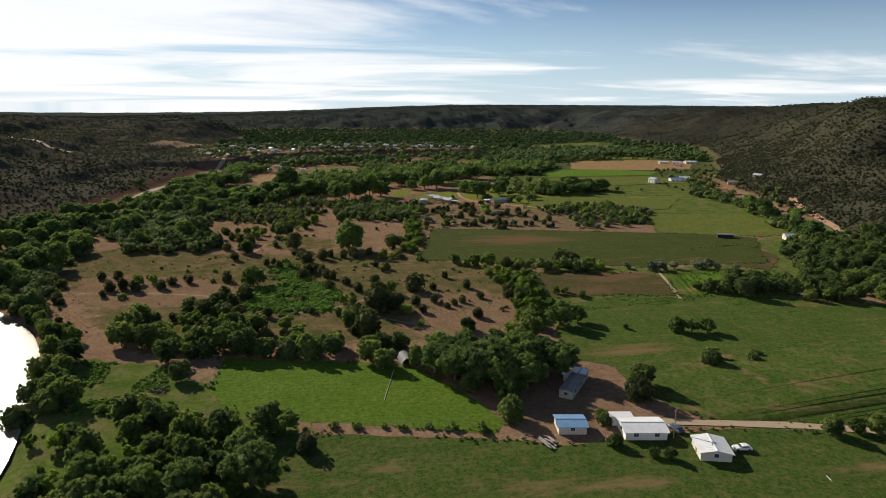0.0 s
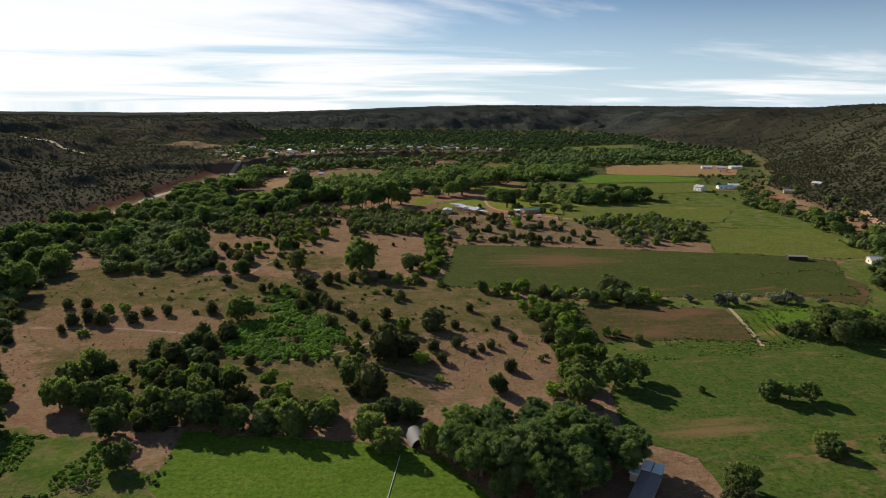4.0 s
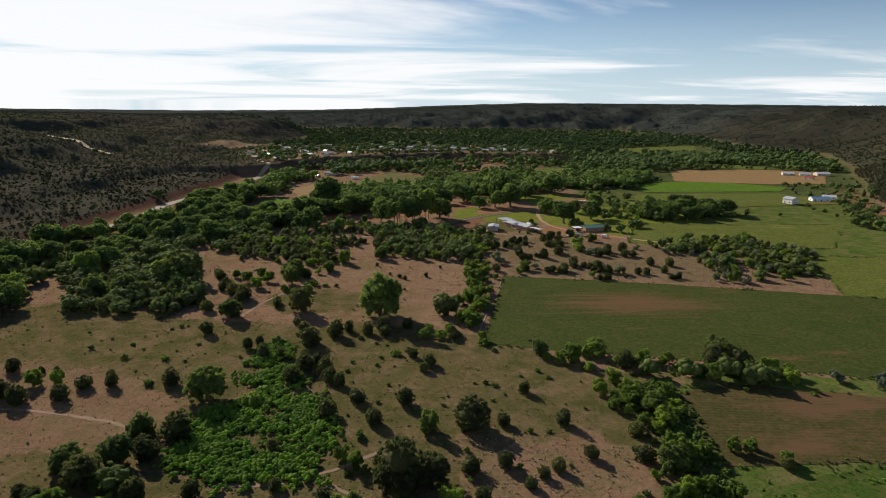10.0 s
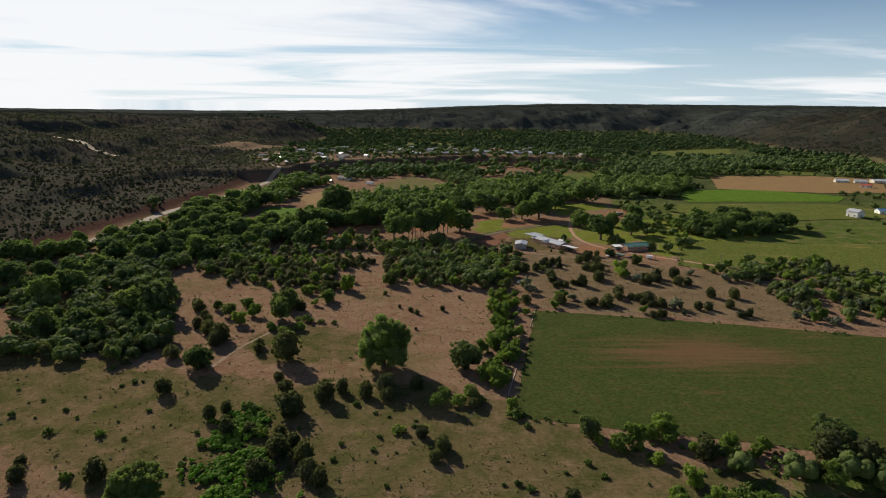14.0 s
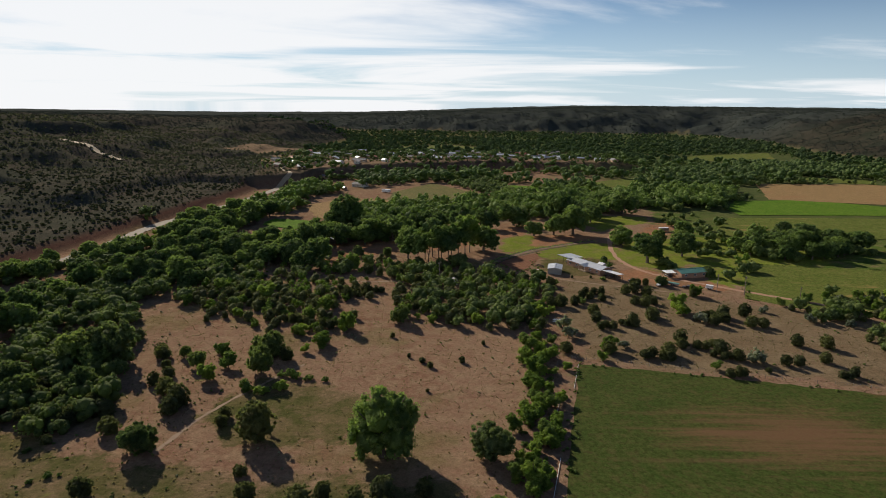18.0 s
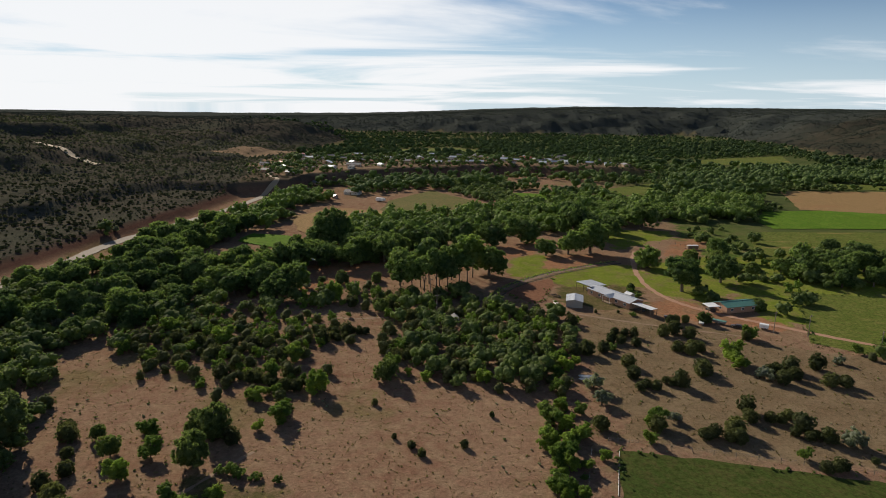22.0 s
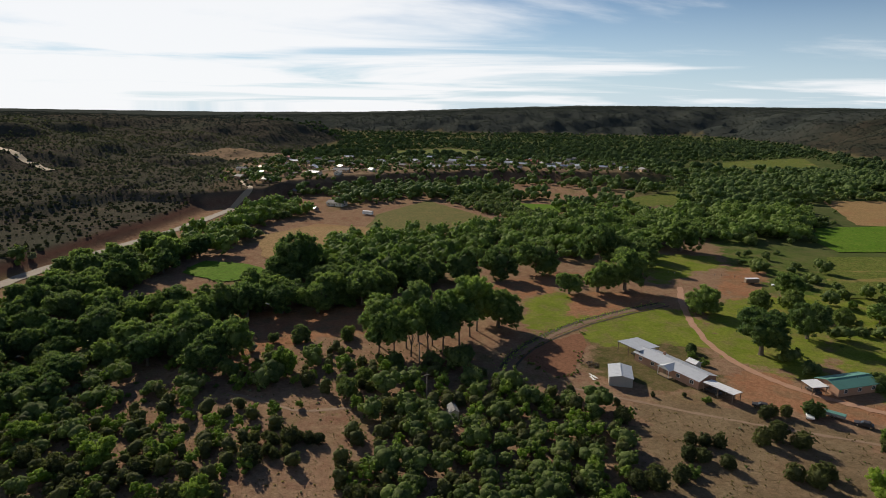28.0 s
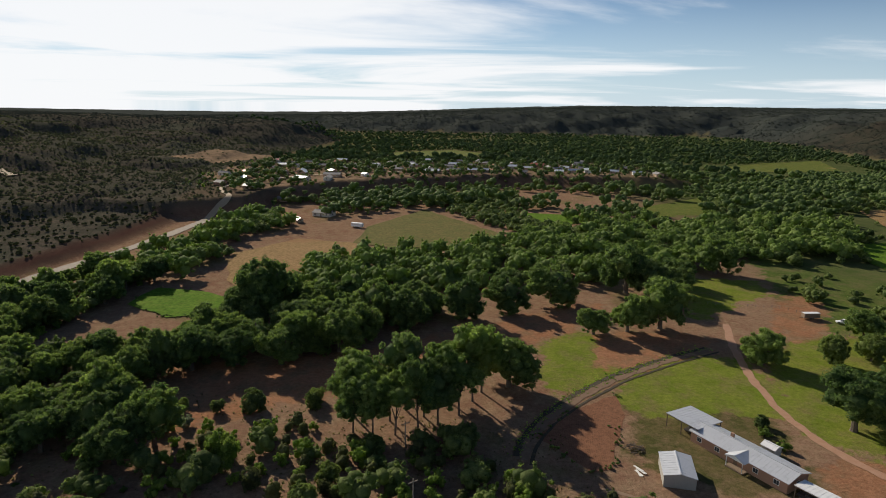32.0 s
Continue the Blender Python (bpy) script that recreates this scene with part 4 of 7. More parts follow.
build_ground()
FIELD_NAME = {
    "hay": ("hay_field", "bright green irrigated hay field beside the barn"), "pasture": ("pasture", "grazed green pasture with tan bare patches"),
    "pasture2": ("pasture", "mown green pasture with bare tan patches"),
    "tilled": ("tilled_field", "brownish tilled field with sparse green"),
    "alfalfa": ("crop_field", "dark green young crop with reddish bare streaks"), "rows": ("garden_plot", "vegetable plot with green beds in brown soil"),
    "bright": ("crop_field", "bright green crop field"), "ygreen": ("hay_meadow", "yellow-green hay meadow"), "tan": ("stubble_field", "dry tan stubble field"),
    "stubble": ("mown_field", "olive mown hay field"),
    "plowed": ("ploughed_plot", "ploughed red-brown garden plot"),
}


def build_fields():
    rng = random.Random(4)
    for i, (key, (mat, poly)) in enumerate(FIELDS.items()):
        if mat in SOFT:
            continue
        far = max(p[1] for p in poly) > 640
        pts = uneven(poly, 9 if far else 3.5, 1.2 if far else 0.55, rng)
        lift = (0.30 if far else 0.05) + 0.004 * (i % 9)
        zs, _, _ = land(np.array([p[0] for p in pts]), np.array([p[1] for p in pts]))
        co = [Vector((x, y, max(z, -0.02) + lift if not far else z + lift)) for (x, y), z in zip(pts, zs)]
        flat = [Vector((x, y, 0)) for x, y in pts]
        from mathutils.geometry import tessellate_polygon
        tris = [tuple(t) for t in tessellate_polygon([flat])]
        tris = [t if (flat[t[1]] - flat[t[0]]).cross(flat[t[2]] - flat[t[0]]).z > 0 else t[::-1] for t in tris]
        nm, label = FIELD_NAME[mat]
        ob = link_mesh(nm, co, tris, FIELD_MAT[mat])
        tagged(ob, label, nm.replace("_", " "), kind="structure")


build_fields()


def ribbon(name, line, width, material, label, lift=0.12, wobble=0.12, sink=0.0, step=4.0):
    """A strip along a line that follows the ground, with uneven edges."""
    rng = random.Random(len(line) * 7 + int(width * 10))
    pts = []
    for a, b in zip(line, line[1:]):
        n = max(1, int(math.dist(a, b) / step))
        pts += [(a[0] + (b[0] - a[0]) * i / n, a[1] + (b[1] - a[1]) * i / n) for i in range(n)]
    pts.append(line[-1])
    for _ in range(4):
        pts = [pts[0]] + [((a[0] + 2 * b[0] + c[0]) / 4, (a[1] + 2 * b[1] + c[1]) / 4) for a, b, c in zip(pts, pts[1:], pts[2:])] + [pts[-1]]
    verts, faces = [], []
    for i, p in enumerate(pts):
        q, r = pts[max(0, i - 1)], pts[min(len(pts) - 1, i + 1)]
        d = Vector((r[0] - q[0], r[1] - q[1])).normalized()
        for k in (-1, -0.33, 0.33, 1):
            w = width / 2 * k * (1 + rng.uniform(-wobble, wobble))
            x, y = p[0] - d.y * w, p[1] + d.x * w
            verts.append((x, y, ground_z(x, y) + lift - sink * (abs(k) < 0.5)))
        if i:
            o = 4 * i
            faces += [(o - 4 + j, o - 3 + j, o + 1 + j, o + j)[::-1] for j in range(3)]
    return tagged(link_mesh(name, verts, faces, material, smooth=True), label, name.replace("_", " "), kind="structure")


HIGHWAY = [(-212, 380), (-190, 450), (-173, 510), (-166, 560), (-167, 600), (-165, 632), (-153, 685), (-142, 733), (-137, 775), (-134, 815)]
ribbon("road", HIGHWAY, 7.5, ROAD, "pale gravel-edged road along the foot of the mesa", lift=0.3, wobble=0.18)
TOWN_LINE = [(-136, 812), (-134, 830), (-128, 850), (-150, 880), (-152, 915), (-136, 945), (-110, 985), (-70, 1015), (-30, 1035), (60, 1070), (180, 1085)]
ribbon("town_road", TOWN_LINE, 4.0, PALE_TRACK, "pale road climbing to the town", lift=0.5, step=5)
ribbon("dirt_track", [(137, 620), (130, 600), (124, 575), (121, 552), (122, 540), (125, 528), (131, 517), (140, 508), (152, 499), (166, 488), (185, 474), (210, 458)], 2.5, TRACK, "red dirt driveway winding to the house", lift=0.09, wobble=0.3, step=2.5)
ribbon("farm_track", [(84, 137), (95, 134), (108, 131.5), (125, 127), (150, 118), (180, 106), (250, 84), (340, 60)], 3.2, PALE_TRACK, "pale dirt farm road past the houses", lift=0.16)
ribbon("mown_track", [(6, 116), (20, 111), (34, 107)], 2.2, PALE_TRACK, "faint tan track across the pasture", lift=0.14)
RUTS = gravel_material("worn wheel track", (0.205, 0.138, 0.094), (0.255, 0.175, 0.120))
for line in ([(-110, 284), (-94, 282), (-81, 280.5), (-67, 276.5), (-55, 273), (-45.5, 266)], [(-19, 243), (-6, 243.5), (4.6, 248), (12.7, 254), (20, 260)], [(-2, 246), (6.5, 240.5), (17, 233), (28, 225), (38, 216)],
             [(-42, 352), (-39, 366), (-33, 380), (-24.5, 394), (-18, 404)], [(64, 515), (86, 505), (105.5, 496), (137, 485)], [(-32, 508), (-25, 505), (-9.5, 497.5), (6.6, 501)]):
    ribbon("wheel_track", line, 1.1, RUTS, "worn wheel track across the dry ground", lift=0.05, wobble=0.5, step=2.0)
ribbon("garden_track", [(164.7, 276), (160.5, 262), (155.5, 247), (151.3, 234.8)], 1.6, PALE_TRACK, "pale footpath beside the garden beds", lift=0.16)


def build_water():
    for line, width in ((RIVER[:11], 21), (RIVER[10:], 3.6)):
        ob = ribbon("river", line, width, WATER, "shallow silty river with bright ripples", lift=0, wobble=0.0, step=6)
        for v in ob.data.vertices:
            v.co.z = -0.75
        tagged(ob, category="river")


build_water()

# ---- trees ----
ICO = [Vector(v).normalized() for v in ((0, 0, 1), (0.894, 0, 0.447), (0.276, 0.851, 0.447), (-0.724, 0.526, 0.447), (-0.724, -0.526, 0.447), (0.276, -0.851, 0.447), (0.724, 0.526, -0.447), (-0.276, 0.851, -0.447), (-0.894, 0, -0.447), (-0.276, -0.851, -0.447), (0.724, -0.526, -0.447), (0, 0, -1))]
ICO_F = [(0, 1, 2), (0, 2, 3), (0, 3, 4), (0, 4, 5), (0, 5, 1), (1, 6, 2), (2, 7, 3), (3, 8, 4), (4, 9, 5), (5, 10, 1), (6, 7, 2), (7, 8, 3), (8, 9, 4), (9, 10, 5), (10, 6, 1), (11, 7, 6), (11, 8, 7), (11, 9, 8), (11, 10, 9), (11, 6, 10)]


def ball_dir(rng):
    z, a = rng.uniform(-1, 1), rng.uniform(0, 6.2832)
    s = math.sqrt(1 - z * z)
    return Vector((s * math.cos(a), s * math.sin(a), z))


def leafy(rng, clumps, cards, size):
    """Leaf clumps: an uneven core each, and many small leaf sprays round it. A clump marked as a core bears no sprays."""
    verts, faces = [], []
    for item in clumps:
        c, r, bare = item[0], item[1], len(item) > 2
        o = len(verts)
        squash = 1.0 if bare else rng.uniform(0.75, 1.0)
        lo, hi = (0.86, 0.98) if bare else (0.55, 0.9)
        verts += [c + Vector((v.x, v.y, v.z * squash)) * r * rng.uniform(lo, hi) for v in ICO]
        faces += [(a + o, b + o, d + o) for a, b, d in ICO_F]
        for _ in range(0 if bare else cards):
            d = ball_dir(rng)
            if d.z < -0.45 and rng.random() < 0.6:
                d.z = -d.z
            p = c + Vector((d.x, d.y, d.z * squash)) * r * rng.uniform(0.72, 1.16)
            n = (d + ball_dir(rng) * 0.9 + Vector((0, 0, 0.5))).normalized()
            u = n.orthogonal().normalized()
            u = (Matrix.Rotation(rng.uniform(0, 6.28), 3, n) @ u)
            w = n.cross(u)
            s = size * rng.uniform(0.55, 1.35)
            o = len(verts)
            verts += [p - u * s * 0.5, p + w * s * 0.33 + n * s * 0.12, p + u * s * 0.5, p - w * s * 0.33 + n * s * 0.12]
            faces.append((o, o + 1, o + 2, o + 3))
    return verts, faces


def tube(bm, points, radii, sides=7):
    rings = []
    for i, p in enumerate(points):
        d = (points[min(i + 1, len(points) - 1)] - points[max(i - 1, 0)]).normalized()
        u = d.orthogonal().normalized()
        w = d.cross(u)
        rings.append([bm.verts.new(p + (u * math.cos(a) + w * math.sin(a)) * radii[i]) for a in [6.2832 * k / sides for k in range(sides)]])
    for a, b in zip(rings, rings[1:]):
        for k in range(sides):
            bm.faces.new((a[k], a[(k + 1) % sides], b[(k + 1) % sides], b[k]))
    bm.faces.new(rings[-1])


def trunk_mesh(rng, height, radius, spread, limbs, fork):
    bm = bmesh.new()
    lean = Vector((rng.uniform(-0.3, 0.3), rng.uniform(-0.3, 0.3), 0))
    top = Vector((lean.x * 2, lean.y * 2, height))
    tube(bm, [Vector((0, 0, -0.4)), Vector((0, 0, 0.25)), lean * 0.6 + Vector((0, 0, fork)), top], [radius * 1.5, radius, radius * 0.75, radius * 0.22])
    for i in range(limbs):
        a = 6.2832 * i / limbs + rng.uniform(-0.4, 0.4)
        h = fork * rng.uniform(0.75, 1.15)
        p = Vector((lean.x * 0.5, lean.y * 0.5, h))
        e = Vector((math.cos(a) * spread, math.sin(a) * spread, h + (height - fork) * rng.uniform(0.5, 0.9)))
        m = (p + e) / 2 + Vector((0, 0, -0.08 * spread + 0.35))
        tube(bm, [p, m, e], [radius * 0.5, radius * 0.32, radius * 0.1], 5)
    return bm


LOBES = {
    # central lobe height and radius; lobes round it: number, distance, lowest, highest, smallest, largest; clumps a lobe, clump radii
    "cottonwood": (4.7, 3.1, 7, 2.6, 2.3, 5.8, 1.8, 2.5, 28, 0.42, 0.82),
    "tall_cottonwood": (8.6, 2.4, 8, 2.1, 4.6, 10.4, 1.4, 2.0, 13, 0.5, 0.85),
    "elm": (3.4, 3.2, 7, 2.2, 1.3, 4.6, 1.9, 2.6, 34, 0.36, 0.70),
    "willow": (3.2, 2.2, 7, 2.2, 1.0, 5.4, 1.3, 1.9, 15, 0.45, 0.9),
    "juniper": (1.45, 1.55, 6, 0.5, 0.4, 2.1, 1.15, 1.35, 44, 0.14, 0.24),
    "russian_olive": (1.4, 1.1, 6, 1.0, 0.5, 2.0, 0.6, 0.85, 7, 0.26, 0.44),
    "shrub": (0.75, 0.95, 4, 1.0, 0.45, 0.95, 0.55, 0.8, 6, 0.24, 0.42),
}


def crown_clumps(rng, kind, fine=True):
    """The crown as overlapping lobes set with clumps; ten metres wide (the tall kinds) or four (the low ones)."""
    h0, r0, n, dist, lo, hi, small, large, per, c0, c1 = LOBES[kind]
    lobes = [(Vector((rng.uniform(-0.1, 0.1) * r0, rng.uniform(-0.1, 0.1) * r0, h0)), r0)]
    turn = rng.uniform(0, 6.28)
    for i in range(n):
        a, q = turn + 6.2832 * i / n + rng.uniform(-0.4, 0.4), dist * rng.uniform(0.75, 1.12)
        lobes.append((Vector((math.cos(a) * q, math.sin(a) * q, rng.uniform(lo, hi))), rng.uniform(small, large)))
    cores = [(c, r * (0.80 if fine else 0.9), "core") for c, r in lobes]
    if not fine:
        return cores
    out = []
    for c, r in lobes:
        for _ in range(per):
            d = ball_dir(rng)
            if d.z < -0.85:
                d.z = -d.z
            q = c + d * r * rng.uniform(0.82, 1.04)
            if q.z < 0.15 or any((q - c2).length < r2 * 0.72 for c2, r2 in lobes):
                continue
            out.append((q, rng.uniform(c0, c1)))
    return cores + out


KINDS = {
    # nominal width, variants, cards a clump, card size, trunk height, radius, limb spread, limbs, fork
    "cottonwood": (10.0, 7, 42, 0.33, 7.5, 0.42, 3.0, 5, 2.4),
    "tall_cottonwood": (8.0, 5, 42, 0.33, 9.5, 0.20, 2.0, 4, 3.2),
    "elm": (10.0, 7, 40, 0.35, 6.5, 0.26, 2.4, 4, 1.7),
    "willow": (10.0, 5, 40, 0.38, 7.0, 0.20, 2.2, 4, 1.8),
    "juniper": (4.0, 8, 22, 0.17, 2.2, 0.16, 0.8, 3, 0.5),
    "russian_olive": (4.0, 4, 16, 0.26, 2.0, 0.12, 0.9, 3, 0.5),
    "shrub": (4.0, 4, 22, 0.22, 0.9, 0.07, 0.8, 3, 0.25),
}
TREE_NAME = {
    "cottonwood": ("cottonwood_tree", "tree"), "tall_cottonwood": ("tall_cottonwood", "tree"), "elm": ("leafy_tree", "tree"), "willow": ("young_willow", "tree"),
    "juniper": ("juniper_tree", "tree"), "russian_olive": ("russian_olive_bush", "bush"), "shrub": ("green_shrub", "bush"),
}
TREE_LABEL = {
    "tall_cottonwood": "tall slender cottonwood with bare stems below the crown",
    "cottonwood": "spreading green cottonwood with a thick pale trunk", "elm": "dense dark green leafy tree on the valley floor",
    "willow": "light yellow-green young tree with loose foliage", "juniper": "dark olive rounded juniper growing from dry ground",
    "russian_olive": "silvery grey-green bush with fine foliage", "shrub": "low bright green leafy shrub",
}
PATTERN = {}


def tree_pattern(kind, variant):
    """Trunk and crown meshes of one variant, made once."""
    if (kind, variant) not in PATTERN:
        _, _, cards, size, th, tr, spread, limbs, fork = KINDS[kind]
        rng = random.Random(variant * 31 + len(kind) * 7 + ord(kind[0]))
        v, f = leafy(rng, crown_clumps(rng, kind), cards, size)
        crown = bpy.data.meshes.new("crown")
        crown.from_pydata(v, [], f)
        crown.materials.append(LEAF[kind])
        crown.polygons.foreach_set("use_smooth", [len(q) == 3 for q in f])
        bm = trunk_mesh(rng, th, tr, spread, limbs, fork)
        trunk = bpy.data.meshes.new("trunk")
        bm.to_mesh(trunk)
        bm.free()
        trunk.materials.append(BARK)
        PATTERN[kind, variant] = trunk, crown
    return PATTERN[kind, variant]


COUNT = {}
TALL = {"cottonwood": 1.02, "elm": 1.15}
SPOTS = []


def plant(kind, x, y, width, rng):
    base, variants = KINDS[kind][:2]
    trunk, crown = tree_pattern(kind, rng.randrange(variants))
    name, category = TREE_NAME[kind]
    s = width / base
    ob = new(name)
    ob.empty_display_size = 0.3
    ob.matrix_world = Matrix.LocRotScale((x, y, ground_z(x, y)), Euler((0, 0, rng.uniform(0, 6.28))), (s * rng.uniform(0.95, 1.05), s * rng.uniform(0.95, 1.05), s * TALL.get(kind, 1.0) * rng.uniform(0.86, 1.16)))
    for nm, me in (("trunk", trunk), ("crown", crown)):
        c = new(nm, me)
        c.parent = ob
    tagged(ob, TREE_LABEL[kind], category, {"juniper": "junipers on the dry ground", "cottonwood": "cottonwoods of the valley"}.get(kind, name.replace("_", " ") + " group"))
    COUNT[kind] = COUNT.get(kind, 0) + 1
    SPOTS.append((x, y, width))


PLANTED = []
PLANTED += [("elm", p) for p in [(46.7, 144.7, 8.4), (120.9, 166.3, 7.3), (135.2, 165.2, 5.5), (162.5, 161.5, 3.0), (126.1, 123.1, 6.6), (133.4, 122.7, 4.7), (138.1, 121.0, 6.6), (70.2, 138.1, 5.4), (68.2, 127.7, 4.8), (75.3, 121.3, 3.3), (78.8, 119.7, 3.5), (39.6, 162.9, 7.5), (27.4, 183.1, 8.2), (-71.7, 217.2, 10.8), (-63.5, 215.9, 9.8), (-55.5, 214.5, 9.8), (-46.2, 209.9, 10.7), (-37.4, 206.3, 10.6), (-29.6, 202.6, 10.5), (-22.0, 199.8, 9.4), (-14.5, 197.6, 9.4), (-7.5, 196.4, 10.4), (-0.6, 196.2, 8.5), (-46.0, 185.4, 7.2), (-27.8, 147.9, 9.3), (-54.5, 162.8, 9.1), (-49.4, 163.5, 7.6), (-88.0, 195.4, 10.4), (-84.6, 179.5, 8.0), (-82.4, 166.1, 9.0), (16.2, 184.1, 9.1), (12.1, 189.3, 9.3)]]
PLANTED += [("juniper", p) for p in [(86.1, 149.1, 9.4), (74.1, 180.2, 5.3), (-6.6, 137.7, 6.2)]]
PLANTED += [("cottonwood", p) for p in [(31.6, 177.1, 12.5), (36.7, 171.2, 12.2), (50.2, 161.9, 13.4), (59.6, 169.0, 13.2), (49.7, 176.2, 14.4), (41.5, 180.7, 12.8), (59.7, 181.3, 13.0), (-12.6, 148.1, 8.7), (-18.5, 125.9, 13.7), (-21.8, 137.8, 9.4), (-53.3, 129.0, 9.7), (-40.9, 124.8, 9.6), (-31.7, 124.1, 9.7), (-63.1, 128.7, 7.2)]]
PLANTED += [("shrub", p) for p in [(-0.4, 148.3, 4.1), (5.7, 147.2, 4.1), (17.2, 144.4, 3.8), (37.7, 140.2, 5.6), (29.9, 142.2, 4.4), (24.2, 143.7, 3.7), (12.6, 146.0, 2.9), (-26.2, 156.4, 4.5), (-19.4, 154.3, 3.9), (-36.0, 159.6, 4.5), (-43.8, 162.5, 4.6), (-62.2, 167.3, 4.6), (-69.9, 169.3, 4.6)]]
PLANTED += [("juniper", p) for p in [(-98.8, 306.0, 5.1), (-89.8, 304.6, 2.5), (-91.6, 288.5, 5.5), (-96.7, 277.6, 4.1), (-75.1, 286.4, 5.9), (-72.0, 293.6, 5.7), (-64.4, 294.1, 4.5), (7.5, 281.2, 5.6), (21.0, 278.8, 6.0), (37.9, 265.5, 10.5), (-10.2, 303.4, 6.6), (-12.5, 294.4, 6.7), (18.9, 240.3, 13.2), (25.7, 242.3, 10.1), (36.6, 234.9, 4.1), (43.6, 247.6, 4.9), (47.7, 239.3, 3.7), (51.5, 242.8, 3.8), (64.4, 249.7, 4.5), (57.6, 226.0, 5.3), (79.2, 259.5, 5.3), (-36.3, 238.9, 6.0), (-24.5, 239.4, 4.8), (-49.8, 245.4, 9.7), (-36.1, 264.8, 9.1), (-39.8, 255.5, 6.9), (13.0, 214.7, 11.4), (-11.4, 258.0, 3.6)]]
PLANTED += [("willow", p) for p in [(29.9, 233.9, 6.4), (-52.6, 232.2, 9.0), (-51.0, 237.7, 6.2), (5.4, 252.2, 5.2)]]
PLANTED += [("elm", p) for p in [(6.4, 221.9, 7.4), (17.3, 199.5, 7.8), (12.2, 195.7, 7.5), (23.1, 198.8, 7.8), (-72.9, 229.2, 10.9), (-61.0, 223.8, 7.1), (-38.1, 224.2, 6.5)]]
PLANTED += [("willow", p) for p in [(84.8, 280.0, 8.3), (89.1, 273.9, 8.1), (88.5, 263.5, 7.8), (84.4, 249.9, 7.3), (80.6, 234.1, 6.7), (91.7, 249.2, 5.4), (99.9, 250.6, 4.6), (104.7, 252.4, 3.7), (81.1, 309.4, 5.8), (84.5, 307.0, 5.1), (98.7, 304.3, 5.8), (106.8, 303.5, 4.6), (134.9, 294.0, 6.8), (139.6, 291.6, 5.6), (83.7, 290.3, 6.5), (76.8, 281.9, 6.3)]]
PLANTED += [("elm", p) for p in [(78.8, 223.8, 7.1), (71.4, 201.5, 8.9), (74.7, 213.4, 8.9), (65.9, 310.8, 6.5), (109.9, 204.1, 2.6), (176.3, 245.4, 6.6), (176.4, 240.8, 8.3), (170.4, 243.2, 7.4), (167.5, 247.1, 5.6)]]
PLANTED += [("cottonwood", p) for p in [(86.5, 212.1, 10.4), (94.7, 214.3, 7.6), (127.2, 198.2, 7.7), (132.6, 196.4, 7.0), (138.5, 195.8, 7.0)]]
PLANTED += [("juniper", p) for p in [(92.9, 304.8, 5.1), (120.4, 298.8, 10.3), (126.3, 294.8, 9.0), (108.8, 243.2, 3.9)]]
PLANTED += [("russian_olive", p) for p in [(152.5, 287.1, 5.3), (163.2, 281.6, 6.6), (168.0, 281.2, 8.3), (176.6, 282.3, 6.6), (188.8, 282.4, 6.7), (193.4, 280.7, 7.7), (197.6, 278.4, 6.6), (207.7, 275.6, 6.1)]]
PLANTED += [("juniper", p) for p in [(-64.5, 407.9, 6.1), (-58.6, 388.6, 4.6), (-46.6, 371.8, 6.4), (-30.8, 365.4, 3.8), (-19.8, 359.3, 11.3), (-57.2, 361.2, 6.1), (-62.9, 370.2, 6.4), (-15.2, 335.4, 5.1), (-11.3, 323.3, 8.6), (-3.4, 331.5, 7.6), (0.8, 335.9, 4.6), (7.8, 333.5, 5.1), (14.3, 331.1, 5.1), (-84.9, 303.8, 2.7), (-67.5, 300.2, 3.3)]]
PLANTED += [("willow", p) for p in [(-41.1, 401.1, 7.2), (-44.3, 392.0, 7.0), (28.6, 326.5, 7.5), (-116.1, 374.3, 4.3)]]
PLANTED += [("elm", p) for p in [(-50.6, 401.2, 6.0), (-45.6, 352.8, 9.9), (-29.6, 397.1, 9.5), (37.9, 331.4, 5.5)]]
PLANTED += [("shrub", p) for p in [(-30.9, 386.1, 6.8), (-26.0, 383.9, 5.7), (-20.7, 385.9, 5.7), (40.4, 329.2, 4.3), (-69.2, 314.1, 3.2), (-66.2, 321.5, 1.7), (-56.1, 313.1, 3.6), (-91.5, 338.1, 1.8)]]
PLANTED += [("juniper", p) for p in [(-106.1, 427.1, 4.7), (-24.4, 407.6, 5.1), (-46.4, 376.8, 7.9), (-56.5, 393.7, 4.5), (-60.3, 400.7, 3.6), (-28.1, 440.2, 8.0), (-18.6, 437.8, 9.9), (-12.9, 439.1, 7.0), (-10.0, 475.6, 7.0), (-4.0, 483.4, 6.7), (8.0, 428.5, 2.3), (14.8, 410.8, 1.7), (19.3, 407.0, 2.6), (21.9, 403.2, 2.5), (32.1, 407.3, 2.4), (39.9, 422.5, 1.8), (21.6, 386.0, 1.5), (37.6, 351.4, 3.0)]]
PLANTED += [("elm", p) for p in [(37.6, 352.4, 11.8), (-57.4, 408.6, 4.3), (-34.8, 413.5, 7.9), (-29.8, 411.5, 9.6), (9.7, 444.3, 8.2)]]
PLANTED += [("willow", p) for p in [(-15.5, 418.4, 8.1), (-9.3, 435.5, 8.8), (-19.9, 413.9, 4.4), (55.2, 419.4, 8.2), (52.7, 408.0, 7.7), (54.2, 400.4, 7.4), (51.8, 390.0, 7.0), (52.0, 380.8, 5.9), (47.9, 372.4, 5.6), (44.2, 364.8, 5.3)]]
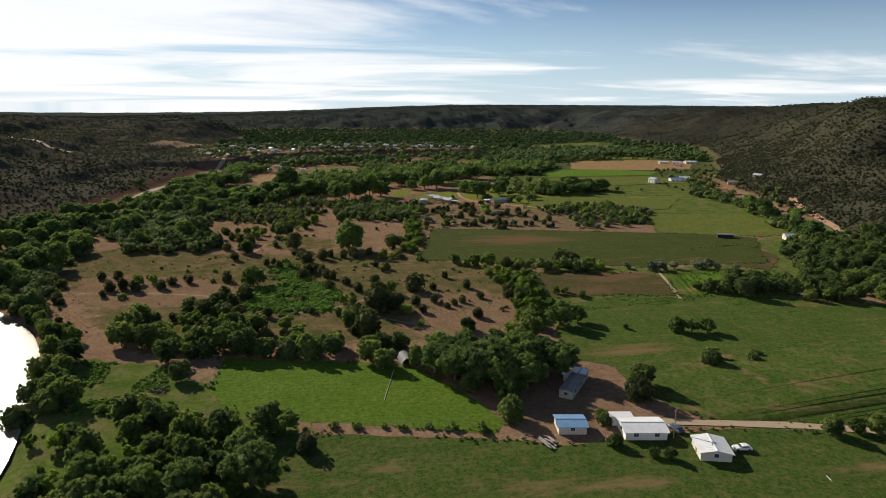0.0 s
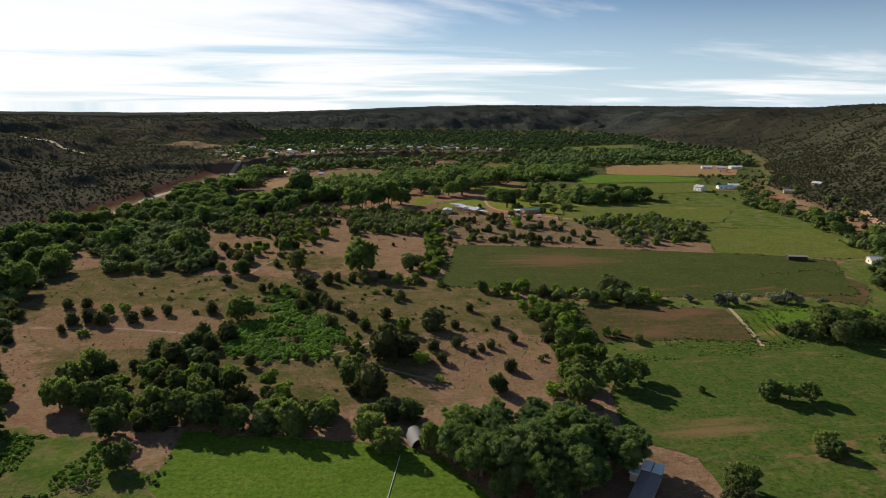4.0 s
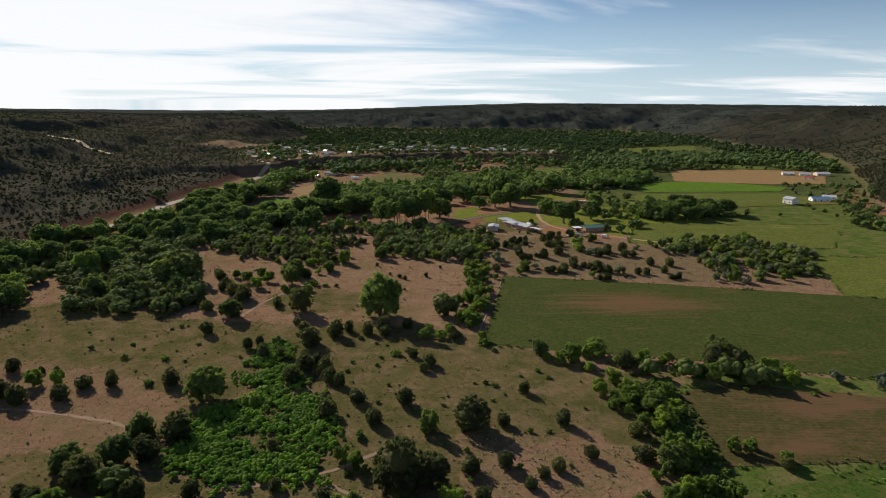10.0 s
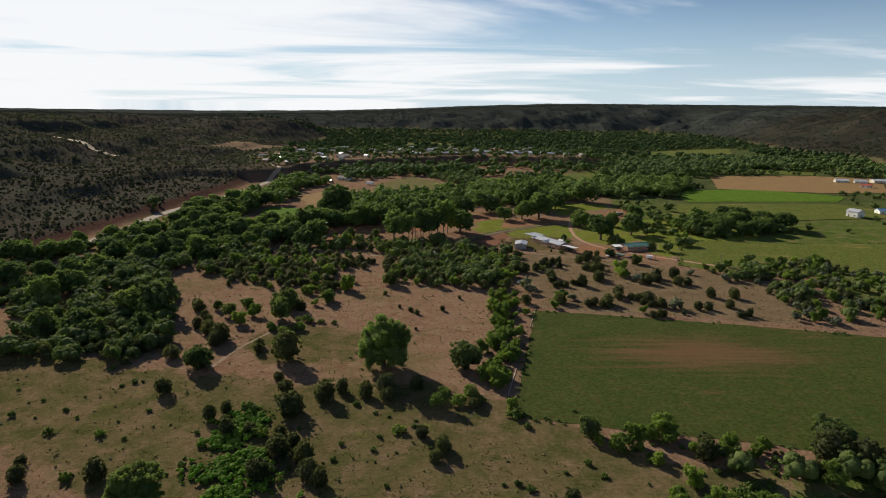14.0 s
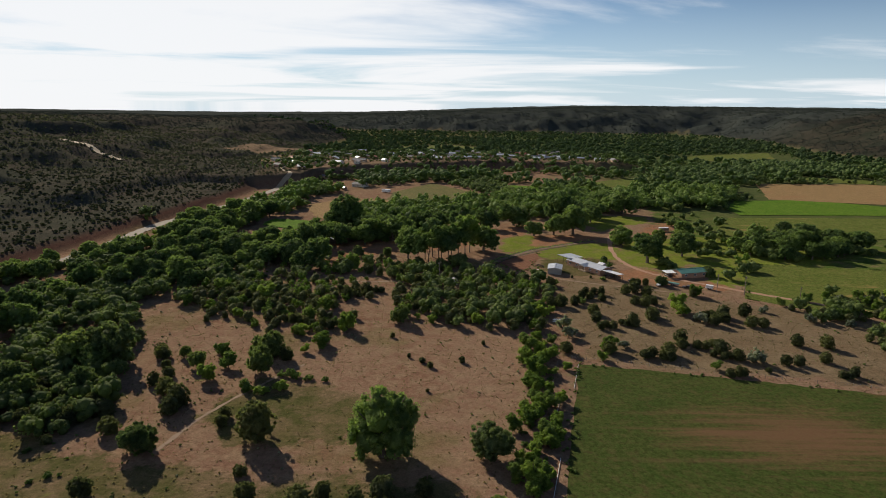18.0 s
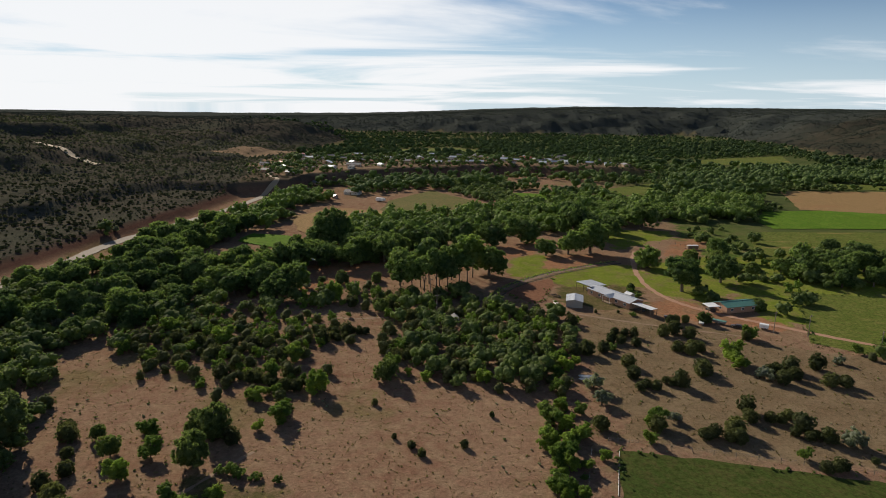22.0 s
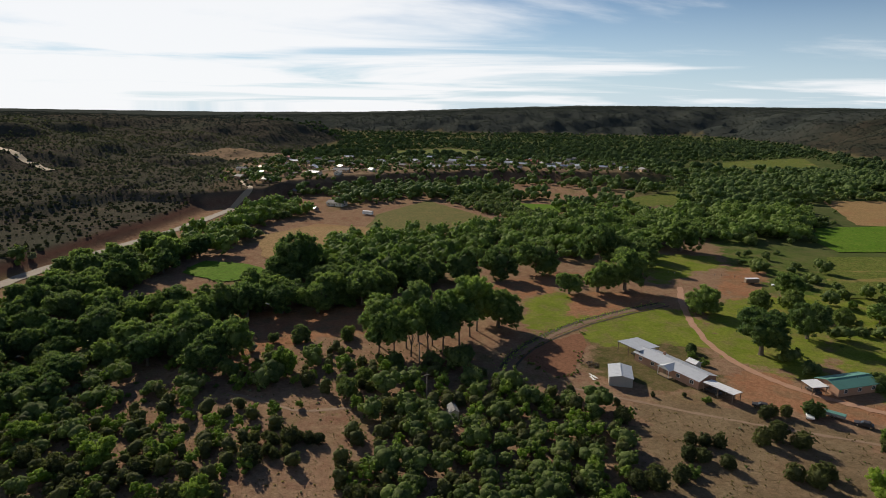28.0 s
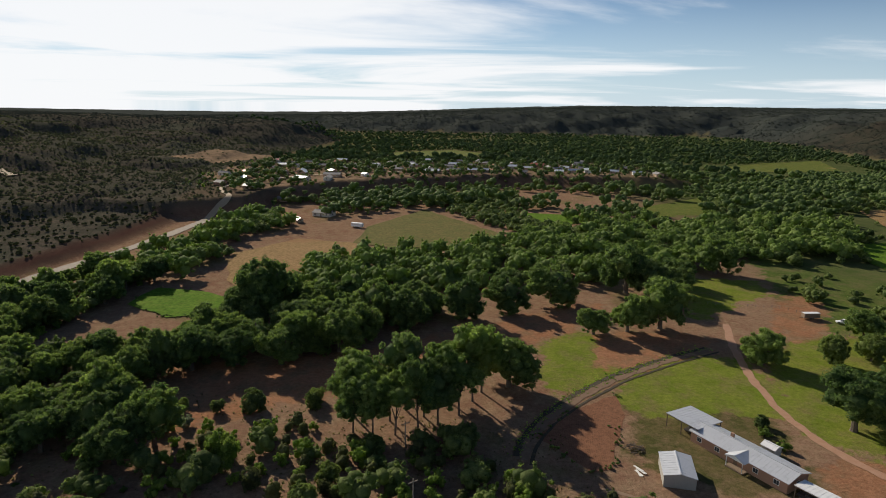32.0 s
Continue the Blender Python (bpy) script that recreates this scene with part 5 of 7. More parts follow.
PLANTED += [("shrub", p) for p in [(-19.4, 394.7, 6.4), (-14.2, 393.2, 4.0), (-9.3, 392.3, 3.2), (-22.8, 395.3, 4.0)]]
PLANTED += [("juniper", p) for p in [(67.4, 416.7, 5.4), (75.2, 466.4, 6.3), (85.2, 448.2, 5.4), (89.9, 476.1, 10.5), (81.3, 468.7, 5.0), (96.1, 444.6, 6.5), (107.9, 450.7, 6.3), (111.6, 485.9, 12.1), (110.4, 469.9, 11.4), (95.8, 413.3, 7.9), (100.9, 411.4, 4.9), (108.6, 422.4, 5.2), (116.6, 422.7, 8.3), (119.1, 414.1, 6.7), (123.4, 412.1, 5.6), (117.7, 400.4, 6.9), (128.7, 402.6, 2.5), (137.2, 408.5, 4.3), (141.5, 408.7, 4.3), (150.3, 425.6, 5.2), (160.0, 424.1, 6.0), (151.6, 411.0, 4.9), (143.6, 444.6, 6.1), (148.1, 444.8, 5.3), (129.8, 445.8, 5.8), (135.3, 448.8, 5.2), (152.1, 399.6, 6.6), (70.7, 465.8, 5.4), (92.5, 484.5, 9.5), (86.3, 457.0, 5.6), (117.3, 498.1, 8.3), (108.8, 454.8, 5.8)]]
PLANTED += [("juniper", p) for p in [(135.9, 482.1, 4.4), (130.2, 454.0, 6.5), (135.6, 455.6, 6.6), (87.4, 441.2, 8.0), (12.0, 460.8, 8.3)]]
PLANTED += [("russian_olive", p) for p in [(128.6, 410.3, 7.3), (88.1, 421.8, 4.6), (125.8, 448.5, 7.3), (169.4, 450.1, 5.4), (156.7, 461.7, 4.4), (71.2, 430.6, 6.9), (71.3, 440.7, 7.3)]]
PLANTED += [("willow", p) for p in [(82.5, 419.3, 7.6), (122.0, 457.3, 7.8), (78.4, 410.8, 4.9), (112.7, 404.0, 4.4), (65.4, 459.4, 6.0), (121.8, 462.6, 9.2), (10.7, 451.9, 7.2), (-48.8, 472.1, 9.7), (-36.0, 472.5, 6.5), (-78.2, 461.1, 6.1)]]
PLANTED += [("cottonwood", p) for p in [(11.7, 352.6, 18.8), (132.4, 583.2, 15.9), (134.9, 541.4, 21.0)]]
PLANTED += [("elm", p) for p in [(154.8, 584.2, 11.4), (170.0, 587.0, 12.7), (128.1, 499.3, 6.8), (157.1, 516.1, 7.5), (-4.8, 549.1, 5.5), (181.5, 572.2, 8.7)]]
PLANTED += [("juniper", p) for p in [(75.3, 494.7, 5.6), (97.4, 509.8, 1.6), (88.3, 509.5, 1.6), (-14.3, 482.5, 7.5), (7.7, 510.5, 7.3), (14.5, 497.4, 6.0), (-10.8, 513.5, 5.8)]]
PLANTED += [("shrub", p) for p in [(110.9, 538.6, 4.9), (111.9, 531.8, 4.7), (84.5, 471.0, 5.7), (102.3, 506.5, 4.0), (-17.9, 487.7, 3.5)]]
PLANTED += [("willow", p) for p in [(-19.2, 521.0, 10.3), (-10.0, 499.8, 3.0)]]
PLANTED += [("tall_cottonwood", p) for p in [(7.5, 536.7, 10.5), (12.6, 535.0, 10.4), (18.1, 535.7, 11.2), (23.6, 538.1, 11.3), (28.5, 541.0, 12.3), (34.0, 546.2, 12.7), (16.1, 542.6, 10.9), (24.8, 545.0, 11.1)]]
PLANTED += [("cottonwood", p) for p in [(48.8, 563.8, 18.9), (83.6, 607.2, 12.6), (96.8, 610.6, 14.9), (37.8, 621.5, 18.6), (55.3, 631.5, 18.2), (74.5, 642.5, 21.6), (110.0, 659.0, 23.5), (119.8, 656.5, 19.8), (131.2, 657.1, 16.4), (164.4, 694.5, 23.9), (-34.4, 576.2, 15.0), (-46.6, 571.5, 16.3), (-20.5, 576.7, 15.0), (-4.7, 587.8, 17.7), (1.4, 598.1, 16.6), (16.3, 609.8, 18.5), (-38.0, 619.5, 24.7), (-22.1, 598.1, 17.6), (3.2, 616.4, 19.1)]]
PLANTED += [("juniper", p) for p in [(-106.6, 306.9, 5.4), (-100.6, 307.5, 2.7), (-96.5, 286.4, 5.9), (-85.5, 284.4, 7.0), (12.5, 268.8, 5.1), (46.2, 266.4, 4.2), (55.3, 245.2, 3.9), (3.4, 236.3, 4.4), (-7.6, 241.2, 3.4), (90.8, 300.1, 6.1), (13.2, 336.1, 6.4), (-3.6, 301.0, 5.9), (-24.9, 313.2, 5.1), (-66.3, 411.0, 5.0), (-52.5, 382.7, 6.1), (-31.1, 369.5, 4.2), (-7.3, 307.2, 4.1), (-1.6, 294.4, 5.0)]]
PLANTED += [("elm", p) for p in [(7.9, 228.6, 9.3), (-34.7, 284.3, 13.4), (-45.0, 265.6, 8.0), (-56.2, 251.9, 8.9), (-45.1, 252.6, 9.0), (80.9, 243.3, 7.6), (50.3, 212.3, 7.3), (124.5, 305.2, 10.5), (-79.2, 404.1, 15.5), (-88.6, 400.9, 13.1), (-98.3, 382.9, 14.1), (-110.1, 383.0, 12.1), (-89.6, 377.5, 9.8), (-76.5, 382.8, 10.1)]]
PLANTED += [("willow", p) for p in [(9.1, 248.6, 5.3), (26.6, 264.0, 7.5), (-80.9, 296.4, 5.6), (-87.2, 295.9, 6.6), (110.2, 245.9, 3.9), (103.2, 249.7, 4.0), (-11.6, 216.2, 7.2), (-16.6, 222.6, 7.5), (-46.1, 411.0, 6.8), (85.1, 311.1, 8.6), (48.2, 324.9, 4.6)]]
PLANTED += [("shrub", p) for p in [(33.6, 220.9, 4.5), (11.4, 246.9, 3.7), (-21.1, 281.2, 7.1), (-22.7, 325.0, 6.5), (-16.8, 312.7, 5.3), (-88.2, 274.1, 5.8), (-54.4, 294.6, 3.7), (48.5, 320.5, 5.4), (33.7, 327.9, 6.7), (18.0, 313.3, 5.2), (69.3, 232.7, 3.5), (52.3, 262.2, 2.5), (57.3, 261.8, 2.3), (9.4, 261.7, 4.9)]]
PLANTED += [("elm", p) for p in [(123.4, 171.2, 6.6), (138.3, 168.7, 5.6), (91.2, 156.8, 8.8)]]
PLANTED += [("tall_cottonwood", p) for p in [(6.6, 544.4, 13.5), (37.9, 554.2, 13.4), (19.9, 548.4, 13.8), (30.4, 555.5, 13.5), (40.7, 559.8, 12.9)]]
PLANTED += [("cottonwood", p) for p in [(159.3, 557.0, 15.3), (177.0, 602.0, 13.6), (109.9, 614.3, 21.0), (137.5, 674.3, 16.5)]]
PLANTED += [("elm", p) for p in [(-20.3, 547.0, 7.2), (-4.9, 553.1, 5.3), (-29.6, 545.9, 4.5), (-38.6, 546.3, 3.8), (13.3, 526.1, 7.1), (34.7, 529.6, 8.7), (112.1, 542.9, 4.4), (1.7, 506.3, 7.5), (5.2, 515.5, 6.6)]]

PLANTED += [("juniper", p) for p in [(110.0, 427.6, 5.8), (102.0, 416.5, 6.2), (120.2, 418.0, 6.3), (137.3, 455.6, 6.2), (146.6, 456.6, 6.0), (97.9, 442.7, 6.2), (82.0, 417.0, 5.6), (-64.6, 471.5, 6.2), (-56.0, 467.8, 6.3), (-47.9, 460.6, 6.3), (-37.7, 468.5, 6.3), (-39.7, 444.4, 6.2), (-15.0, 473.3, 6.3), (-7.9, 482.2, 6.0)]]
PLANTED += [("willow", p) for p in [(-21.2, 457.9, 8.5), (-25.0, 444.9, 7.0), (-15.1, 421.9, 6.6), (-70.3, 479.8, 8.8), (137.8, 483.1, 7.0)]]


def build_planted():
    rng = random.Random(11)
    for kind, (x, y, w) in PLANTED:
        if kind == "juniper" and w > 6.4 and y > 395:
            # the broad ones out on the dry ground are clusters of low trees
            for i in range(3):
                plant(kind, x + w * (0.34 * (i - 1) + rng.uniform(-0.06, 0.06)), y + w * rng.uniform(-0.2, 0.2), w * rng.uniform(0.42, 0.58), rng)
        else:
            plant(kind, x, y, w, rng)


build_planted()
LETTER = {"c": "cottonwood", "t": "tall_cottonwood", "g": "elm", "y": "willow", "j": "juniper", "o": "russian_olive", "s": "shrub"}
SIZE = {"cottonwood": (9.5, 16), "tall_cottonwood": (6, 9), "elm": (5.5, 11), "willow": (3.5, 7), "juniper": (3.2, 6.2), "russian_olive": (3.5, 6), "shrub": (1.0, 2.8)}
CLEARINGS = [(71, 447, 7), (31, 494, 6), (81, 518, 9), (24, 186, 6), (-41, 580, 7), (128, 503, 8)]
WOODS = {"cottonwood": [], "tall_cottonwood": [], "elm": [], "willow": [], "juniper": [], "russian_olive": [], "shrub": []}


VERGE = [(a[0] + (b[0] - a[0]) * i / 12, a[1] + (b[1] - a[1]) * i / 12) for a, b in zip(HIGHWAY, HIGHWAY[1:]) for i in range(12) if 545 < a[1] < 790]


def build_groves():
    """Trees at random inside each wood; those beyond the count of single trees join the woods."""
    rng = random.Random(23)
    spots = {}

    def near(x, y, w):
        cx, cy = int(x // 12), int(y // 12)
        for i in (cx - 1, cx, cx + 1):
            for j in (cy - 1, cy, cy + 1):
                for a, b, c in spots.get((i, j), ()):
                    if math.hypot(x - a, y - b) < 0.235 * (w + c):
                        return True
        return False

    for a, b, c in SPOTS:
        spots.setdefault((int(a // 12), int(b // 12)), []).append((a, b, c))
    todo = []
    for mix, area, poly in GROVES.values():
        x0, x1 = min(p[0] for p in poly), max(p[0] for p in poly)
        y0, y1 = min(p[1] for p in poly), max(p[1] for p in poly)
        tries = int((x1 - x0) * (y1 - y0) / area * 2.6)
        for _ in range(min(tries, 9000)):
            x, y = rng.uniform(x0, x1), rng.uniform(y0, y1)
            if not inside(x, y, poly):
                continue
            x, y = x + rng.gauss(0, 2.5), y + rng.gauss(0, 2.5)
            kind = LETTER[rng.choice(mix)]
            if any(math.hypot(x - a, y - b) < r for a, b, r in CLEARINGS):
                continue
            if river_distance(np.array([x]), np.array([y]))[0] < (13 if y < 285 else 2.5):
                continue
            if inside(x, y, BENCH_OPEN) or inside(x, y, BENCH_LANE) or inside(x, y, CROP_VIEW):
                continue
            if kind not in ("shrub", "juniper") and (inside(x, y, WEST_MEADOW) or (kind != "willow" and inside(x, y, WEST_TONGUE))):
                continue
            if any(math.hypot(x - a, y - c) < (21 if c > 575 and x > a and kind in ("cottonwood", "elm") else 9 if c > 575 else 6) for a, c in VERGE):
                continue
            w = rng.uniform(*SIZE[kind])
            if near(x, y, w):
                continue
            spots.setdefault((int(x // 12), int(y // 12)), []).append((x, y, w))
            todo.append((y, x, kind, w))
    todo.sort(key=lambda r: r[0] - 0.3 * abs(r[1]))
    limit = {"cottonwood": 290, "tall_cottonwood": 60, "elm": 295, "willow": 240, "juniper": 295, "russian_olive": 120, "shrub": 280}
    for y, x, kind, w in todo:
        if COUNT.get(kind, 0) < limit[kind] and y < 760:
            plant(kind, x, y, w, rng)
        else:
            WOODS[kind].append((x, y, w))


build_groves()


TOWN_HOUSES = [
    (-127, 893, 80, 7, 12, 2.6, "wa"), (-103, 897, 70, 6, 9, 2.5, "da"), (-100, 953, 60, 8, 14, 2.7, "gc"), (-78, 985, 85, 9, 16, 2.7, "da"), (-52, 1092, 75, 9, 16, 2.9, "gw"), (-48, 994, 40, 5, 7, 2.4, "ww"),
    (14, 1034, 85, 8, 18, 2.8, "wa"), (38, 1040, 80, 9, 14, 3.0, "dk"), (64, 1050, 88, 8, 22, 2.8, "ga"), (84, 1070, 20, 9, 14, 4.4, "rk"), (101, 1098, 80, 9, 18, 3.0, "gc"), (120, 1084, 70, 7, 12, 2.7, "ga"),
    (137, 1122, 75, 9, 15, 3.2, "rk"), (164, 1095, 60, 7, 10, 2.6, "ga"), (188, 1066, 85, 9, 17, 3.0, "ww"), (210, 1060, 70, 6, 10, 2.5, "ga"), (232, 1050, 85, 5, 10, 2.4, "ww"), (-20, 1048, 70, 7, 11, 2.6, "da"),
    (-84, 1020, 30, 7, 11, 2.6, "ga"), (-60, 1040, 85, 7, 12, 2.6, "ra"), (-130, 1000, 75, 7, 11, 2.6, "da"), (-10, 1110, 60, 8, 12, 2.7, "gc"), (40, 1120, 80, 8, 13, 2.7, "gc"), (76, 1140, 70, 8, 12, 2.7, "da"),
    (-100, 1130, 85, 8, 14, 2.7, "ra"), (-150, 950, 40, 6, 8, 2.5, "ga"), (110, 1040, 85, 6, 9, 2.5, "da"), (150, 1052, 70, 6, 9, 2.5, "wc"), (10, 1070, 40, 6, 9, 2.5, "wc"), (-120, 1060, 60, 7, 10, 2.6, "dc"),
]


BOUNDS = [(min(p[0] for p in poly), max(p[0] for p in poly), min(p[1] for p in poly), max(p[1] for p in poly), poly) for mat, poly in FIELDS.values() if mat not in SOFT]


def open_ground(x, y):
    return not any(x0 < x < x1 and y0 < y < y1 and inside(x, y, poly) for x0, x1, y0, y1, poly in BOUNDS)


def build_far_woods():
    """Valley woods beyond the town and round the far fields."""
    rng = random.Random(31)
    for _ in range(14500):
        y = 880 + 1700 * rng.random() ** 1.15
        l, r = np.interp(y, LEFT_Y, LEFT_X), np.interp(y, RIGHT_Y, RIGHT_X)
        l = l - 420 * float(sstep(1900, 2250, y))
        x = rng.uniform(l + 10, r - 10)
        if not open_ground(x, y) or (y > 1150 and not (open_ground(x, y + 35) and open_ground(x, y + 75))):
            continue
        yb = np.interp(x, BLUFF_X, BLUFF_Y)
        town = -170 < x < 265 and yb - 5 < y < 1200
        if noise.noise((x * 0.006, y * 0.006, 3.1)) < (-0.38 if town else -0.34):
            continue
        kind = rng.choice(("cottonwood", "elm", "elm", "juniper" if town else "elm"))
        WOODS[kind].append((x, y, rng.uniform(*SIZE[kind]) * (0.8 if town else 1.15)))
    homes = [q[:2] for q in TOWN_HOUSES]
    for _ in range(1500):
        x, y = rng.uniform(-200, 285), rng.uniform(890, 1190)
        yb = np.interp(x, BLUFF_X, BLUFF_Y)
        if y < yb + 14 or any(math.dist((x, y), q) < 9 for q in homes) or noise.noise((x * 0.02, y * 0.02, 6.3)) < -0.16:
            continue
        kind = rng.choice(("elm", "elm", "willow", "juniper", "russian_olive"))
        WOODS[kind].append((x, y, rng.uniform(3.4, 7.0)))
    for _ in range(500):
        y = rng.uniform(560, 900)
        x = rng.uniform(180, np.interp(y, RIGHT_Y, RIGHT_X))
        if open_ground(x, y) and noise.noise((x * 0.02, y * 0.02, 7.7)) > 0.02:
            WOODS["elm"].append((x, y, rng.uniform(4, 8)))


build_far_woods()


def scatter_mesh(name, spots, patterns, material, label, category, seed, flat=1.0):
    """Many copies of a few small patterns in one mesh."""
    rs = np.random.RandomState(seed)
    if not spots:
        return
    P = np.array(spots)
    z = land(P[:, 0], P[:, 1])[0]
    vs, quads_all, tris_all, off = [], [], [], 0
    pick = rs.randint(0, len(patterns), len(P))
    for k, (pv, pt, pq) in enumerate(patterns):
        sel = np.where(pick == k)[0]
        if not len(sel):
            continue
        a = rs.uniform(0, 6.283, len(sel))
        s = P[sel, 2]
        sz = s * rs.uniform(0.85, 1.15, len(sel)) * flat
        ca, sa = np.cos(a) * s, np.sin(a) * s
        X = P[sel, 0][:, None] + ca[:, None] * pv[:, 0] - sa[:, None] * pv[:, 1]
        Y = P[sel, 1][:, None] + sa[:, None] * pv[:, 0] + ca[:, None] * pv[:, 1]
        Z = z[sel][:, None] + sz[:, None] * pv[:, 2]
        vs.append(np.stack([X, Y, Z], -1).reshape(-1, 3))
        base = off + np.arange(len(sel)) * len(pv)
        if len(pt):
            tris_all.append((base[:, None, None] + pt).reshape(-1, 3))
        if len(pq):
            quads_all.append((base[:, None, None] + pq).reshape(-1, 4))
        off += len(sel) * len(pv)
    verts = np.concatenate(vs)
    tris = np.concatenate(tris_all) if tris_all else np.zeros((0, 3), int)
    quads = np.concatenate(quads_all) if quads_all else np.zeros((0, 4), int)
    me = bpy.data.meshes.new(name)
    me.vertices.add(len(verts))
    me.vertices.foreach_set("co", verts.ravel())
    me.loops.add(tris.size + quads.size)
    me.loops.foreach_set("vertex_index", np.concatenate([tris.ravel(), quads.ravel()]))
    me.polygons.add(len(tris) + len(quads))
    me.polygons.foreach_set("loop_start", np.concatenate([np.arange(len(tris)) * 3, tris.size + np.arange(len(quads)) * 4]))
    me.update(calc_edges=True)
    me.materials.append(material)
    me.polygons.foreach_set("use_smooth", [True] * len(tris) + [False] * len(quads))
    return tagged(new(name, me), label, category, kind="stuff")


def small_pattern(rng, clumps, cards, size, width):
    """A pattern of unit width for scatter_mesh."""
    v, f = leafy(rng, clumps, cards, size)
    v = np.array([tuple(p) for p in v]) / width
    return v, np.array([q for q in f if len(q) == 3]), np.array([q for q in f if len(q) == 4]).reshape(-1, 4)


def build_woods():
    rng = random.Random(41)
    for kind, spots in WOODS.items():
        for near, zone in ((True, (0, 830)), (False, (830, 1150)), (None, (1150, 9999))):
            pats = []
            for _ in range(5):
                cl = crown_clumps(rng, kind, bool(near))
                if near:
                    cores, tips = [q for q in cl if len(q) > 2], [q for q in cl if len(q) == 2]
                    rng.shuffle(tips)
                    cl = cores + [(c, r * 1.2) for c, r in tips[:20]]
                else:
                    cl = [(c, r * 1.1) for c, r, _ in cl[:4 if near is False else 3]]
                pats.append(small_pattern(rng, cl, 12 if near else 4 if near is False else 0, KINDS[kind][3] * (1.3 if near else 2.2), KINDS[kind][0]))
            scatter_mesh("woodland" if kind != "juniper" else "juniper_scrub", [q for q in spots if zone[0] <= q[1] < zone[1]], pats, LEAF[kind if near is not None else "far_wood"], "distant " + WOOD_WORD[kind], "woods", 5)


WOOD_WORD = {"cottonwood": "cottonwood woods along the river", "tall_cottonwood": "tall cottonwoods", "elm": "dark green valley woods", "willow": "pale young willows", "juniper": "dark junipers among the houses", "russian_olive": "silvery olive bushes", "shrub": "low green shrubs"}
build_woods()


def tent_patterns(seed, count):
    """Rough low domes of unit width for far scrub."""
    rng = random.Random(seed)
    out = []
    for _ in range(count):
        ring = [(0.5 * rng.uniform(0.7, 1.2) * math.cos(6.283 * k / 5), 0.5 * rng.uniform(0.7, 1.2) * math.sin(6.283 * k / 5), rng.uniform(0.05, 0.3)) for k in range(5)]
        v = np.array(ring + [(rng.uniform(-0.15, 0.15), rng.uniform(-0.15, 0.15), rng.uniform(0.6, 0.85))])
        out.append((v, np.array([(k, (k + 1) % 5, 5) for k in range(5)]), np.zeros((0, 4), int)))
    return out


def build_hill_scrub():
    """Pinyon and juniper dotted over the mesas."""
    rs = np.random.RandomState(8)
    r = np.arange(260.0, 3600.0, 4.0)
    cdf = np.cumsum(r / (1.6 + r / 800) ** 2)
    n = 430000
    rad = np.interp(rs.rand(n), cdf / cdf[-1], r)
    ang = rs.uniform(radians(-62), radians(78), n)
    x, y = 20 + rad * np.sin(ang), 90 + rad * np.cos(ang)
    z, hill, cut = land(x, y)
    dens = waves(x, y, 110, 21) + 0.6 * waves(x, y, 37, 22)
    bare = sum(soft_inside(x, y, poly, 4.0) for mat, poly in FIELDS.values() if mat == "dust")
    keep = (hill > 0.6) & ((cut < 0.6) | (y > 835)) & (rs.rand(n) < 0.62 + 0.45 * dens) & ((hill > 0.8) | (rs.rand(n) < 0.45)) & (rs.rand(n) > 0.93 * bare)
    x, y, rad = x[keep], y[keep], rad[keep]
    s = (0.55 + 1.0 * rs.rand(len(x)) ** 2.2) * (1.9 + rad / 800)
    ex, ey = rs.uniform(280, 900, 76000), rs.uniform(90, 900, 76000)
    ehill = land(ex, ey)[1]
    ok = (ehill > 0.35) & (rs.rand(76000) < 0.72 + 0.4 * waves(ex, ey, 60, 33)) & (ex - 300 < 0.55 * ey + 120)
    x, y, rad = np.concatenate([x, ex[ok]]), np.concatenate([y, ey[ok]]), np.concatenate([rad, np.full(ok.sum(), 900.0)])
    s = np.concatenate([s, 1.1 + 2.6 * rs.rand(ok.sum()) ** 2.0])
    rng = random.Random(9)
    cheap = []
    for _ in range(6):
        v, t, q = small_pattern(rng, [(Vector((0, 0, 1.1)), 2.2)], 0, 1, 4.0)
        cheap.append((v, np.array([f for f in t if 11 not in f]), q))
    tents = tent_patterns(10, 9)
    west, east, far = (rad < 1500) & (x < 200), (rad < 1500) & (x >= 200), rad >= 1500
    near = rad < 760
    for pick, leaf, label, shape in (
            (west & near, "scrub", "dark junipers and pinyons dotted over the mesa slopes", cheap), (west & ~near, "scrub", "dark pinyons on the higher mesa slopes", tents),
            (east, "slope_scrub", "olive junipers dotted over the sunlit eastern slope", tents), (far, "hazed_scrub", "pinyon scrub on the far mesas, grey-green haze in its colour", tents)):
        scatter_mesh("hillside_junipers" if leaf != "hazed_scrub" else "mesa_scrub", list(zip(x[pick], y[pick], s[pick])), shape, LEAF[leaf], label, "scrub", 2, 0.85 if leaf != "hazed_scrub" else 0.6)


build_hill_scrub()

# ---- buildings ----


def box(bm, x0, x1, y0, y1, z0, z1):
    v = [bm.verts.new((x, y, z)) for z in (z0, z1) for y in (y0, y1) for x in (x0, x1)]
    for f in ((0, 2, 3, 1), (4, 5, 7, 6), (0, 1, 5, 4), (2, 6, 7, 3), (0, 4, 6, 2), (1, 3, 7, 5)):
        bm.faces.new([v[i] for i in f])


def boxed(*dims):
    bm = bmesh.new()
    box(bm, *dims)
    return bm


